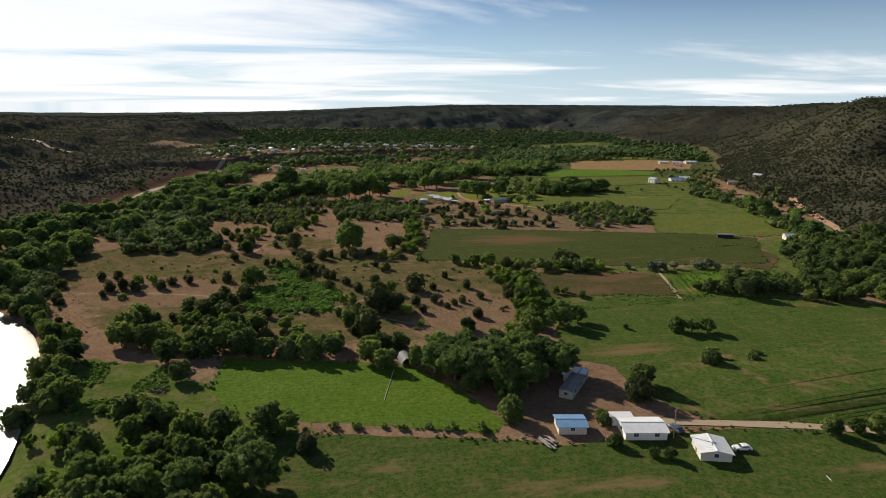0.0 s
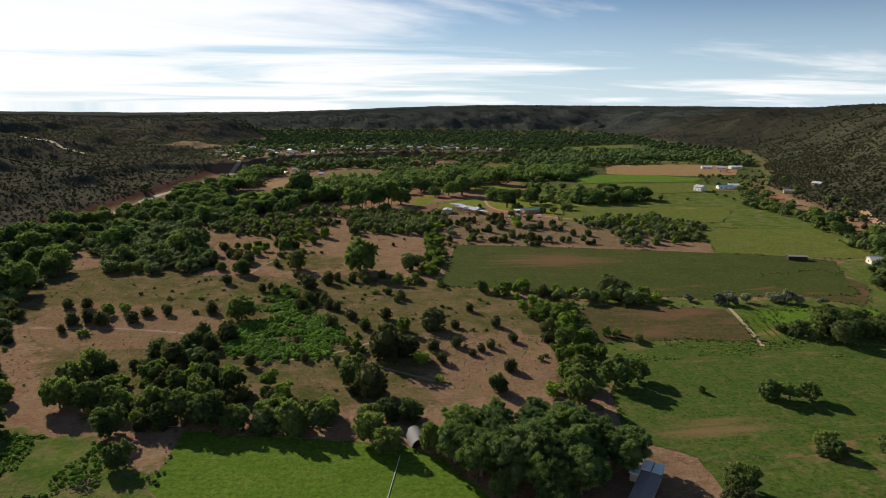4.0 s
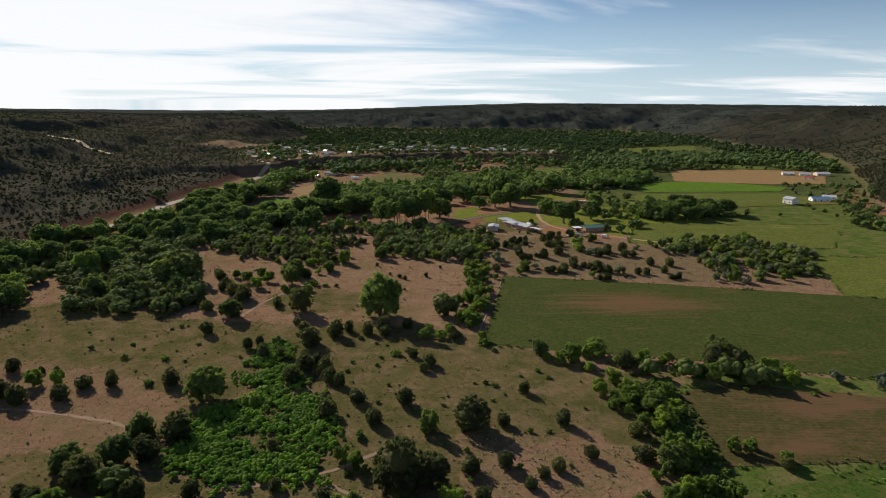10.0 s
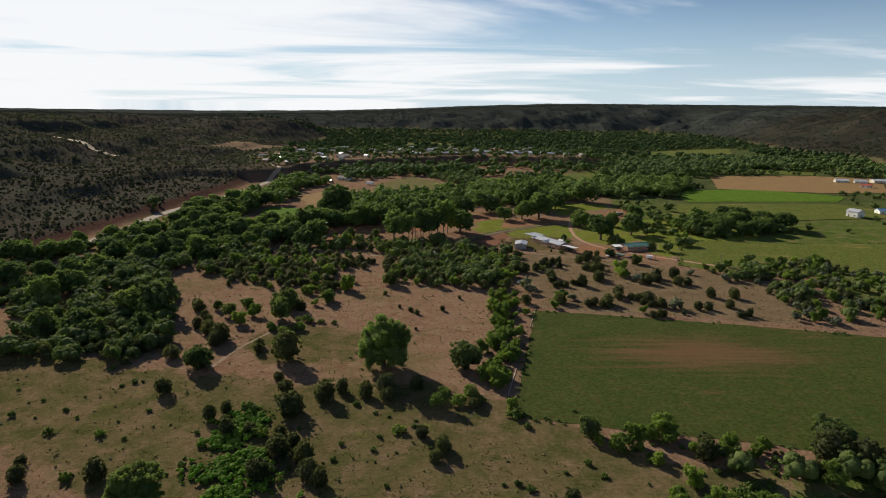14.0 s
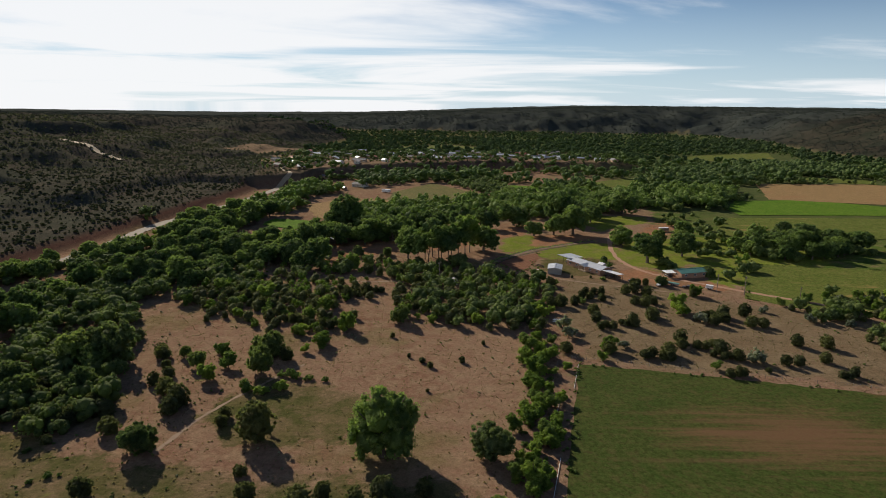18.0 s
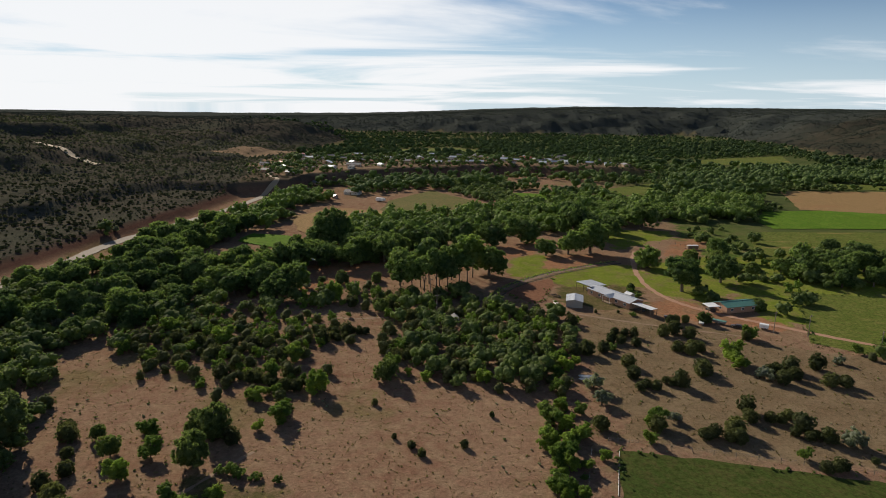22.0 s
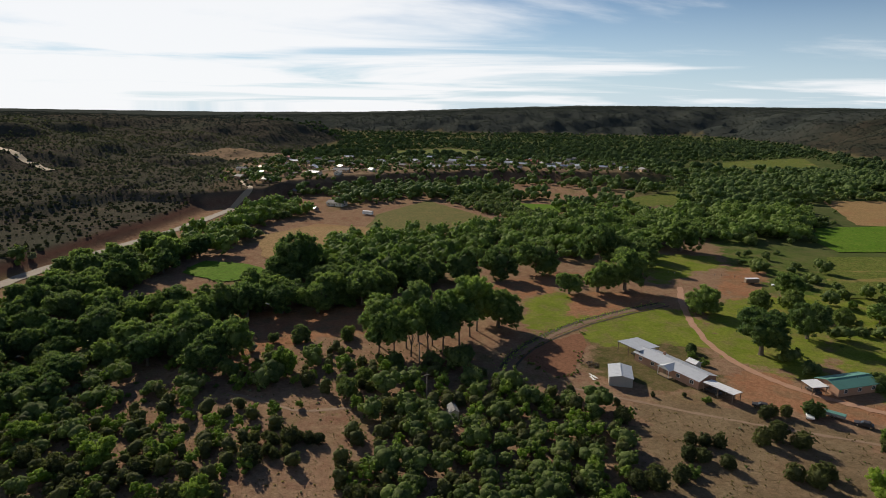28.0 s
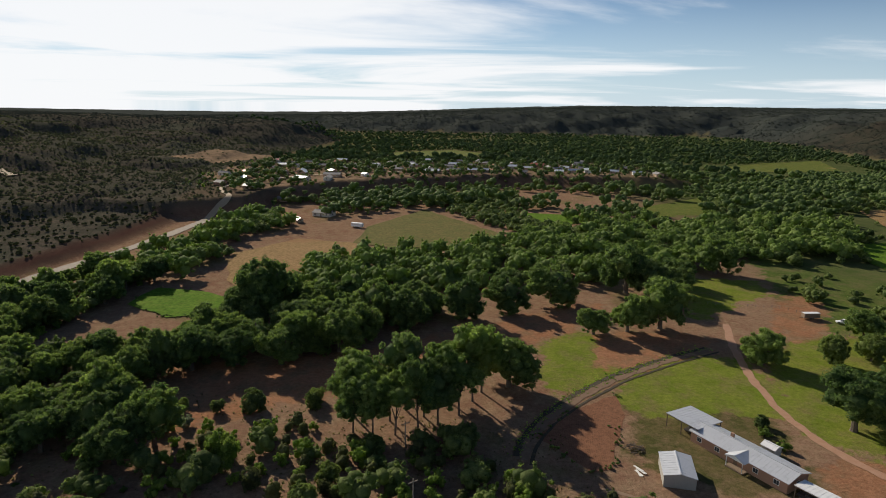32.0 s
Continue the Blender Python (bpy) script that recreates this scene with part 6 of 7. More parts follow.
def prism(bm, outline, y0, y1):
    """An outline in x and z, drawn out along y."""
    a = [bm.verts.new((x, y0, z)) for x, z in outline]
    b = [bm.verts.new((x, y1, z)) for x, z in outline]
    n = len(outline)
    bm.faces.new(a)
    bm.faces.new(b[::-1])
    for i in range(n):
        bm.faces.new((a[i], b[i], b[(i + 1) % n], a[(i + 1) % n]))
    bmesh.ops.recalc_face_normals(bm, faces=bm.faces)


def seam_parts(roof, high, low, y0, y1, material):
    """Standing seams across one roof sheet: high and low are its (x, z) ends."""
    bm = bmesh.new()
    prism(bm, [(high[0], high[1] - 0.005), (low[0], low[1] - 0.005), (low[0], low[1] + 0.03), (high[0], high[1] + 0.03)], -0.03, 0.03)
    me = bpy.data.meshes.new("seam")
    bm.to_mesh(me), bm.free()
    me.materials.append(material)
    n = max(3, int((y1 - y0) / 0.9))
    for i in range(n + 1):
        c = new("seam", me)
        c.parent = roof
        c.location.y = y0 + 0.035 + (y1 - y0 - 0.07) * i / n


def roof_slope(name, half, rise, length, eave, over, side, material, parent, ribs=True):
    """One pitch of a metal roof with its standing seams; side is -1 or 1."""
    bm = bmesh.new()
    k = (half + over) / half
    x1, z1 = side * half * k, eave + rise - rise * k
    y0, y1 = -length / 2 - over, length / 2 + over
    prism(bm, [(0, eave + rise), (x1, z1), (x1, z1 + 0.12), (0, eave + rise + 0.12)], y0, y1)
    ob = part(name, bm, material, parent)
    if ribs:
        seam_parts(ob, (0, eave + rise + 0.12), (x1, z1 + 0.12), y0, y1, material)
    return ob


def house(name, label, x, y, turn, width, length, eave, rise, wall, roof, over=0.45, windows=True, z=None, category="house", ribs=True, door=True):
    """A gabled house; its ridge runs along its own y."""
    ob = tagged(new(name), label, category)
    ob.matrix_world = pose(x, y, ground_z(x, y) if z is None else z, 0, 0, turn)
    h = width / 2
    bm = bmesh.new()
    prism(bm, [(-h, -0.3), (h, -0.3), (h, eave), (0, eave + rise), (-h, eave)], -length / 2, length / 2)
    part("wall", bm, wall, ob)
    for side in (-1, 1):
        roof_slope("roof", h, rise, length, eave, over, side, roof, ob, ribs)
    part("ridge_cap", boxed(-0.16, 0.16, -length / 2 - over, length / 2 + over, eave + rise + 0.08, eave + rise + 0.2), roof, ob)
    if windows:
        n = max(1, int(length / 4.5))
        for side in (-1, 1):
            for i in range(n):
                yy = -length / 2 + length * (i + 0.5) / n
                s0, s1 = sorted((side * (h - 0.05), side * (h + 0.06)))
                if door and side == -1 and i == n // 2:
                    part("door", boxed(s0, s1, yy - 0.48, yy + 0.48, 0.02, 2.08), M_WOOD, ob)
                    continue
                fr = part("window", boxed(s0, s1, yy - 0.68, yy + 0.68, 0.95, 2.15), M_WHITE, ob)
                g0, g1 = sorted((side * (h + 0.03), side * (h + 0.075)))
                part("pane", boxed(g0, g1, yy - 0.58, yy - 0.03, 1.05, 2.05), M_GLASS, fr)
                part("pane", boxed(g0, g1, yy + 0.03, yy + 0.58, 1.05, 2.05), M_GLASS, fr)
        for end in (-1, 1):
            e0, e1 = sorted((end * (length / 2 - 0.05), end * (length / 2 + 0.06)))
            fr = part("window", boxed(-0.62, 0.62, e0, e1, 1.0, 2.1), M_WHITE, ob)
            g0, g1 = sorted((end * (length / 2 + 0.03), end * (length / 2 + 0.075)))
            part("pane", boxed(-0.54, 0.54, g0, g1, 1.08, 2.02), M_GLASS, fr)
    return ob


def shelter(name, label, x, y, turn, width, length, height, drop, roof):
    """An open lean-to: a sheet roof on posts."""
    ob = tagged(new(name), label, "carport")
    ob.matrix_world = pose(x, y, ground_z(x, y), 0, 0, turn)
    bm = bmesh.new()
    prism(bm, [(-width / 2, height), (width / 2, height - drop), (width / 2, height - drop + 0.14), (-width / 2, height + 0.14)], -length / 2, length / 2)
    sheet = part("roof", bm, roof, ob)
    seam_parts(sheet, (-width / 2, height + 0.14), (width / 2, height - drop + 0.14), -length / 2, length / 2, roof)
    m = max(2, int(length / 3.5) + 1)
    for i in range(m):
        yy = -length / 2 + 0.3 + (length - 0.6) * i / (m - 1)
        for s in (-1, 1):
            xx = s * (width / 2 - 0.25)
            top = height - drop * (xx + width / 2) / width
            part("post", boxed(xx - 0.08, xx + 0.08, yy - 0.08, yy + 0.08, -0.3, top), M_WOOD, ob)
    for s in (-1, 1):
        xx = s * (width / 2 - 0.25)
        top = height - drop * (xx + width / 2) / width
        part("beam", boxed(xx - 0.07, xx + 0.07, -length / 2 + 0.1, length / 2 - 0.1, top - 0.22, top - 0.01), M_WOOD, ob)
    return ob




def along(dx, dy):
    """The turn that lays a house's ridge along a direction."""
    return math.degrees(math.atan2(dy, dx)) - 90


# the long brick house with its porch, carport, awning and sheds
RANCH = house("ranch_house", "long brick ranch house under a grey metal roof", 100.2, 526.6, 30, 7.6, 24.5, 2.8, 1.15, M_BRICK, M_GREY_ROOF)


def porch(parent, y, depth, width, eave, rise):
    """A gabled porch on the house's front side, with posts and a deck."""
    bm = bmesh.new()
    box(bm, -3.9 - depth, -3.82, y - width / 2, y + width / 2, -0.2, 0.28)
    part("porch_deck", bm, M_WOOD, parent, "grey boarded porch deck")
    for s in (-1, 1):
        bm = bmesh.new()
        w = width / 2 + 0.3
        a = [(-4.0 - depth, y, eave + rise), (-1.0, y, eave + rise), (-1.0, y + s * w, eave), (-4.0 - depth, y + s * w, eave)]
        lo = [bm.verts.new(p) for p in a]
        hi = [bm.verts.new((p[0], p[1], p[2] + 0.1)) for p in a]
        bm.faces.new(lo), bm.faces.new(hi[::-1])
        for i in range(4):
            bm.faces.new((lo[i], hi[i], hi[(i + 1) % 4], lo[(i + 1) % 4]))
        bmesh.ops.recalc_face_normals(bm, faces=bm.faces)
        part("porch_roof", bm, M_GREY_ROOF, parent)
        part("porch_post", boxed(-3.85 - depth, -3.7 - depth, y + s * (width / 2 - 0.2) - 0.07, y + s * (width / 2 - 0.2) + 0.07, 0.25, eave + 0.05), M_WHITE, parent, "white porch post")
    bm = bmesh.new()
    v = [bm.verts.new(p) for p in ((-3.96 - depth, y - width / 2, eave), (-3.96 - depth, y + width / 2, eave), (-3.96 - depth, y, eave + rise - 0.05), (-3.88 - depth, y - width / 2, eave), (-3.88 - depth, y + width / 2, eave), (-3.88 - depth, y, eave + rise - 0.05))]
    for f in ((0, 2, 1), (3, 4, 5), (0, 1, 4, 3), (1, 2, 5, 4), (2, 0, 3, 5)):
        bm.faces.new([v[i] for i in f])
    part("porch_gable", bm, M_WHITE, parent, "white gable board")


porch(RANCH, -1.0, 2.0, 4.4, 2.7, 1.0)
part("chimney", boxed(0.4, 1.0, 4.0, 4.7, 3.2, 4.9), M_BRICK, RANCH)
shelter("carport", "open carport with a pale sheet roof beside the house", 93.4, 540.6, 30, 9.4, 9.6, 3.6, 0.35, M_GREY_ROOF)
shelter("long_awning", "long white sheet awning on posts beside the house", 108.1, 510.2, 33, 4.4, 9.6, 2.95, 0.3, M_WHITE_ROOF)
house("metal_shed", "grey metal shed with a pale gabled roof", 81.8, 520.0, -12.5, 6.7, 9.2, 2.75, 0.7, M_GREYWALL, M_GREY_ROOF, over=0.2, windows=False, category="shed")
house("garden_shed", "small white-roofed garden shed behind the house", 107.9, 530.2, 30, 2.8, 3.4, 1.9, 0.6, M_CREAM, M_WHITE_ROOF, over=0.2, windows=False, category="shed")
GREEN = house("brick_house", "low red-brick house with a green metal roof", 148.0, 516.4, along(17, 5), 7.6, 15.5, 2.7, 1.1, M_BRICK, M_GREEN_ROOF)
part("vent_pipe", boxed(0.9, 1.05, 2.0, 2.15, 3.3, 4.2), M_CHROME, GREEN)
shelter("small_carport", "small white sheet carport beside the brick house", 136.6, 514.0, along(5, 1), 4.6, 5.2, 2.7, 0.25, M_WHITE_ROOF)
house("pump_hut", "little white hut among the junipers", 31.2, 497.0, 12, 2.3, 4.2, 1.9, 0.6, M_CREAM, M_DARK_ROOF, over=0.15, windows=False, category="hut")
shelter("picnic_shelter", "pale sheet-roofed shelter under the cottonwoods", -41.5, 581.5, 70, 5.0, 8.5, 2.7, 0.3, M_WHITE_ROOF)
# closed walls in near black stand in for the shaded open inside
house("run_in_shed", "field shed with open-front shade painted on its walls, pale roof edge", 253.2, 350.8, along(9.6, -2.4), 4.0, 10.0, 2.2, 0.35, M_DARK, M_DARK_ROOF, over=0.3, windows=False, category="shed")

# the farm at the foot of the hay field
house("blue_roof_house", "small cream house with a blue metal roof", 60.4, 137.2, along(8.1, -1.4), 6.0, 7.2, 2.2, 0.5, M_CREAM, M_BLUE_ROOF)
FARM = house("white_house", "long white farmhouse with a white metal roof", 77.8, 132.0, along(10.6, -1.8), 7.4, 10.6, 2.3, 0.7, M_WHITE, M_WHITE_ROOF)
part("annex_wall", boxed(-6.4, -3.7, -6.6, -1.2, -0.2, 2.3), M_WHITE, FARM)
part("annex_roof", boxed(-6.8, -3.72, -6.9, -0.9, 2.3, 2.45), M_WHITE_ROOF, FARM)
house("square_house", "square tan house with a broad white metal roof", 89.9, 120.2, -17, 7.2, 7.4, 2.2, 0.7, M_CREAM, M_WHITE_ROOF)
HOME = house("mobile_home", "long grey-roofed mobile home in the bare yard", 70.8, 160.0, along(10.8, 13.6), 4.0, 16.6, 2.3, 0.45, M_GREYWALL, M_DARK_ROOF, over=0.2)
part("addition_wall", boxed(-4.2, -2.02, 3.0, 6.4, -0.2, 2.2), M_CREAM, HOME)
part("addition_roof", boxed(-4.6, -2.0, 2.6, 6.8, 2.2, 2.36), M_WHITE_ROOF, HOME)
part("roof_sheet", boxed(-2.3, 2.3, 4.2, 8.6, 2.86, 2.94), M_WHITE_ROOF, HOME, "pale newer roof sheets")


def quonset(x, y, turn):
    """A half-round metal barn, open at one end."""
    ob = tagged(new("quonset_hut"), "half-round galvanised metal hut by the trees", "hut")
    ob.matrix_world = pose(x, y, 0, 0, 0, turn)
    n, r = 14, 2.1
    bm = bmesh.new()
    rings = []
    for yy in np.linspace(-3.4, 3.4, 18):
        bump = 0.04 if int(round((yy + 3.4) / 0.4)) % 2 else 0.0
        rings.append([[bm.verts.new((math.cos(a) * (q + bump), yy, math.sin(a) * (q + bump) * 1.15)) for a in np.linspace(0, math.pi, n)] for q in (r, r - 0.08)])
    for a, b in zip(rings, rings[1:]):
        for k in range(n - 1):
            bm.faces.new((a[0][k], b[0][k], b[0][k + 1], a[0][k + 1]))
            bm.faces.new((a[1][k], a[1][k + 1], b[1][k + 1], b[1][k]))
    part("shell", bm, M_OLD_METAL, ob)
    bm = bmesh.new()
    f = [bm.verts.new((math.cos(a) * 2.0, 3.2, math.sin(a) * 2.3)) for a in np.linspace(0, math.pi, n)]
    bm.faces.new(f)
    g = bmesh.ops.extrude_face_region(bm, geom=bm.faces[:])
    bmesh.ops.translate(bm, verts=[v for v in g["geom"] if isinstance(v, bmesh.types.BMVert)], vec=(0, 0.08, 0))
    part("end_wall", bm, M_GREYWALL, ob)


quonset(23.6, 187.6, 8)

# ---- vehicles ----


def wheel(parent, x, y, r=0.36, w=0.24):
    for nm, rad, half, mat in (("tyre", r, w / 2, M_RUBBER), ("rim", r * 0.6, w / 2 + 0.015, M_CHROME)):
        bm = bmesh.new()
        bmesh.ops.create_cone(bm, cap_ends=True, segments=14, radius1=rad, radius2=rad, depth=half * 2, matrix=Matrix.Translation((x, y, r)) @ Matrix.Rotation(radians(90), 4, "Y"))
        ob = part(nm, bm, mat, parent)
        parent = ob if nm == "tyre" else parent


def vehicle(name, label, x, y, turn, paint, kind="car"):
    ob = tagged(new(name), label, name.replace("_", " "))
    ob.matrix_world = pose(x, y, ground_z(x, y) + 0.06, 0, 0, turn)
    w = 0.92
    if kind == "car":
        low = [(-2.2, 0.35), (2.2, 0.35), (2.2, 0.75), (1.2, 0.92), (-2.1, 0.95), (-2.25, 0.7)]
        cab = [(0.75, 0.93), (-1.75, 0.93), (-1.3, 1.45), (0.1, 1.45)]
    elif kind == "pickup":
        low = [(-2.75, 0.45), (2.75, 0.45), (2.75, 0.9), (1.4, 1.08), (-2.75, 1.08)]
        cab = [(1.15, 1.06), (-0.9, 1.06), (-0.75, 1.8), (0.45, 1.8)]
    else:
        low = [(-3.2, 0.5), (3.2, 0.5), (3.2, 1.3), (2.6, 1.5), (-3.2, 1.5)]
        cab = [(2.3, 1.48), (-3.1, 1.48), (-3.05, 2.5), (1.8, 2.5)]

    def side_prism(outline, half, mat, nm):
        bm = bmesh.new()
        a = [bm.verts.new((-half, q, z)) for q, z in outline]
        b = [bm.verts.new((half, q, z)) for q, z in outline]
        bm.faces.new(a), bm.faces.new(b[::-1])
        for i in range(len(outline)):
            j = (i + 1) % len(outline)
            bm.faces.new((a[i], b[i], b[j], a[j]))
        bmesh.ops.recalc_face_normals(bm, faces=bm.faces)
        bmesh.ops.bevel(bm, geom=bm.edges[:], offset=0.06, segments=1, affect="EDGES")
        return part(nm, bm, mat, ob)

    side_prism(low, w, paint, "body")
    side_prism(cab, w * 0.86, paint, "cabin")
    zc, zt = cab[0][1] + 0.12, cab[2][1] - 0.1
    for s in (-1, 1):
        x0, x1 = sorted((s * w * 0.855, s * w * 0.885))
        part("side_window", boxed(x0, x1, (cab[1][0] * 0.8), (cab[0][0] * 0.55), zc, zt), M_GLASS, ob)
        for q in (low[0][0] + 0.75, low[1][0] - 0.8):
            wheel(ob, s * (w - 0.06), q, 0.36 if kind == "car" else 0.42)
        part("headlight", boxed(s * 0.7 - 0.14, s * 0.7 + 0.14, low[2][0] - 0.05, low[2][0] + 0.03, 0.66, 0.8), M_CHROME, ob)
    bm = bmesh.new()
    v = [bm.verts.new(p) for p in ((-0.7, cab[0][0] + 0.01, cab[0][1] + 0.08), (0.7, cab[0][0] + 0.01, cab[0][1] + 0.08), (0.66, cab[3][0] + 0.08, cab[3][1] - 0.08), (-0.66, cab[3][0] + 0.08, cab[3][1] - 0.08))]
    bm.faces.new(v)
    part("windscreen", bm, M_GLASS, ob)
    if kind == "pickup":
        # flat near-black plate on the solid body stands for the bed's inner shade
        part("bed", boxed(-0.78, 0.78, -2.65, -1.0, 1.04, 1.1), M_DARK, ob, "load bed as a flat plate, its inner shade painted dark")
    return ob


vehicle("pickup_truck", "white pickup truck parked by the driveway", 126.8, 499.0, 155, M_CARWHITE, "pickup")
vehicle("parked_car", "dark car parked near the awning", 116.2, 503.8, 60, M_CARDARK)
vehicle("parked_car", "dark car parked beside the driveway", 138.2, 494.2, 55, M_CARDARK)
vehicle("parked_car", "dark blue car behind the white farmhouse", 87.3, 131.6, 10, M_CARBLUE)
vehicle("parked_car", "pale car beside the tan house", 98.2, 120.2, 80, M_CARWHITE)
vehicle("pickup_truck", "white pickup beside the round metal hut", 27.4, 186.0, 5, M_CARWHITE, "pickup")
vehicle("pickup_truck", "white pickup at the corral", 183.3, 622.4, 70, M_CARWHITE, "pickup")
vehicle("pickup_truck", "white pickup parked by the village trees", 209.0, 229.2, 20, M_CARWHITE, "pickup")
vehicle("camper_van", "white van parked under the village trees", 246.9, 246.5, 80, M_CARWHITE, "van")
vehicle("parked_car", "dark car under the carport", 93.1, 540.0, 120, M_CARDARK)
vehicle("parked_car", "dark car under the long awning", 106.6, 512.0, 33, M_CARDARK)
vehicle("parked_car", "dark car under the small carport", 136.4, 513.8, 15, M_CARDARK)


def trailer(name, label, x, y, turn, length, width, height, body, roof):
    """A box trailer on two axles with a drawbar."""
    ob = tagged(new(name), label, "trailer")
    ob.matrix_world = pose(x, y, ground_z(x, y) + 0.05, 0, 0, turn)
    bm = boxed(-width / 2, width / 2, -length / 2, length / 2, 0.5, height)
    bmesh.ops.bevel(bm, geom=bm.edges[:], offset=0.07, segments=1, affect="EDGES")
    part("box_body", bm, body, ob)
    part("roof", boxed(-width / 2 + 0.04, width / 2 - 0.04, -length / 2 + 0.04, length / 2 - 0.04, height, height + 0.08), roof, ob)
    part("drawbar", boxed(-0.06, 0.06, length / 2, length / 2 + 1.2, 0.45, 0.57), M_DARK, ob)
    for s in (-1, 1):
        for q in (-0.5, 0.5):
            wheel(ob, s * (width / 2 - 0.1), q, 0.36)


trailer("flat_trailer", "low trailer under a green tarpaulin by the driveway", 133.4, 498.9, 50, 5.2, 1.9, 1.25, M_GREYWALL, M_GREEN_ROOF)
trailer("livestock_trailer", "brown and white livestock trailer in the corral", 173.6, 628.0, 95, 6.5, 2.2, 2.4, M_WOOD, M_WHITE_ROOF)
trailer("utility_trailer", "white box trailer beside the lane", 148.0, 493.3, 60, 3.2, 1.8, 1.9, M_CARWHITE, M_WHITE_ROOF)
trailer("house_trailer", "white house trailer at the edge of the mown field", -28.2, 797.0, 70, 8.0, 2.6, 2.9, M_WHITE, M_WHITE_ROOF)


def upturned_boat(x, y, turn):
    ob = tagged(new("rowing_boat"), "white rowing boat lying on the dry grass", "boat", "boats on the grass")
    ob.matrix_world = pose(x, y, 0.02, 0, 0, turn)
    bm = bmesh.new()
    rings = []
    for k in np.linspace(-1, 1, 9):
        half = 0.62 * (1 - abs(k) ** 3) + 0.03
        rings.append([bm.verts.new((math.cos(a) * half, k * 2.7, 0.05 + math.sin(a) * 0.55 * (0.6 + 0.4 * (1 - k * k)))) for a in np.linspace(0, math.pi, 8)])
    for a, b in zip(rings, rings[1:]):
        for i in range(7):
            bm.faces.new((a[i], b[i], b[i + 1], a[i + 1]))
    bmesh.ops.recalc_face_normals(bm, faces=bm.faces)
    part("hull", bm, M_CARWHITE, ob)
    part("keel", boxed(-0.03, 0.03, -2.4, 2.4, 0.5, 0.66), M_GREYWALL, ob)


upturned_boat(70.8, 446.8, 92)
upturned_boat(71.2, 448.6, 86)


def brush_pile(x, y, r, material, label, name, n, seed):
    """A heap of cut branches and boards."""
    rng = random.Random(seed)
    ob = tagged(new(name), label, "pile")
    ob.matrix_world = pose(x, y, 0)
    for _ in range(n):
        bm = bmesh.new()
        a, q = rng.uniform(0, 6.28), r * math.sqrt(rng.random())
        p = Vector((math.cos(a) * q, math.sin(a) * q, rng.uniform(0.1, 1.3 * (1 - q / r) + 0.25)))
        d = Vector((rng.uniform(-1, 1), rng.uniform(-1, 1), rng.uniform(-0.3, 0.3))).normalized() * rng.uniform(0.5, 1.3)
        if material is BARK:
            tube(bm, [p - d, p + Vector((0, 0, 0.1)), p + d], [0.07, 0.08, 0.05], 5)
            part("branch", bm, material, ob)
        else:
            box(bm, -0.22, 0.22, -1.3, 1.3, 0.0, 0.05)
            bmesh.ops.transform(bm, matrix=pose(p.x, p.y, 0.06 + 0.07 * len(ob.children), 0, 0, 20 + rng.gauss(0, 7)), verts=bm.verts)
            part("board", bm, material, ob)


brush_pile(75.6, 531.0, 2.2, BARK, "grey heap of cut branches behind the shed", "brush_pile", 34, 3)
brush_pile(74.3, 521.6, 0.9, M_WHITE, "white boards and sheets stacked by the shed", "board_pile", 5, 5)
brush_pile(52.0, 131.0, 1.8, M_GREYWALL, "grey boards heaped behind the blue-roofed house", "board_pile", 14, 6)
brush_pile(-9.5, 303.0, 2.0, BARK, "grey heap of dead branches in the meadow", "brush_pile", 30, 8)
brush_pile(-50.0, 178.0, 3.0, BARK, "heap of dead branches at the field corner", "brush_pile", 30, 9)


def pipe_line(points, label="white irrigation pipe lying across the field"):
    """Joined lengths of irrigation pipe on the ground."""
    ob = tagged(new("irrigation_pipe"), label, "pipe")
    ob.matrix_world = pose(points[0][0], points[0][1], 0)
    for a, b in zip(points, points[1:]):
        n = max(1, round(math.dist(a, b) / 6))
        for i in range(n):
            p = [Vector((a[0] + (b[0] - a[0]) * t - points[0][0], a[1] + (b[1] - a[1]) * t - points[0][1], 0.17)) for t in (i / n + 0.004, (i + 1) / n - 0.004)]
            bm = bmesh.new()
            tube(bm, [p[0], (p[0] + p[1]) / 2, p[1]], [0.07, 0.07, 0.07], 8)
            sec = part("pipe_length", bm, M_PIPE, ob)
            bm = bmesh.new()
            d = (p[1] - p[0]).normalized() * 0.14
            tube(bm, [p[1] - d, p[1] - d * 0.2], [0.09, 0.09], 8)
            part("coupling", bm, M_CHROME, sec)


pipe_line([(19.0, 181.4), (14.0, 160.8)])
pipe_line([(163.2, 152.6), (157.5, 142.6), (152.2, 133.6)])
pipe_line([(-44.0, 202.6), (-37.1, 202.4)], "short length of white pipe beside the trees")
pipe_line([(-5.3, 198.5), (2.6, 196.6)], "short length of white pipe beside the trees")
pipe_line([(110.2, 106.9), (109.8, 104.8)], "short piece of white pipe in the pasture")
pipe_line([(51.4, 358.9), (56.2, 372.0), (60.0, 385.0)], "white irrigation pipe along the field edge")
pipe_line([(64.4, 388.7), (69.5, 406.5)], "white irrigation pipe along the field edge")
pipe_line([(48.4, 333.2), (53.9, 352.5)], "white irrigation pipe along the field edge")


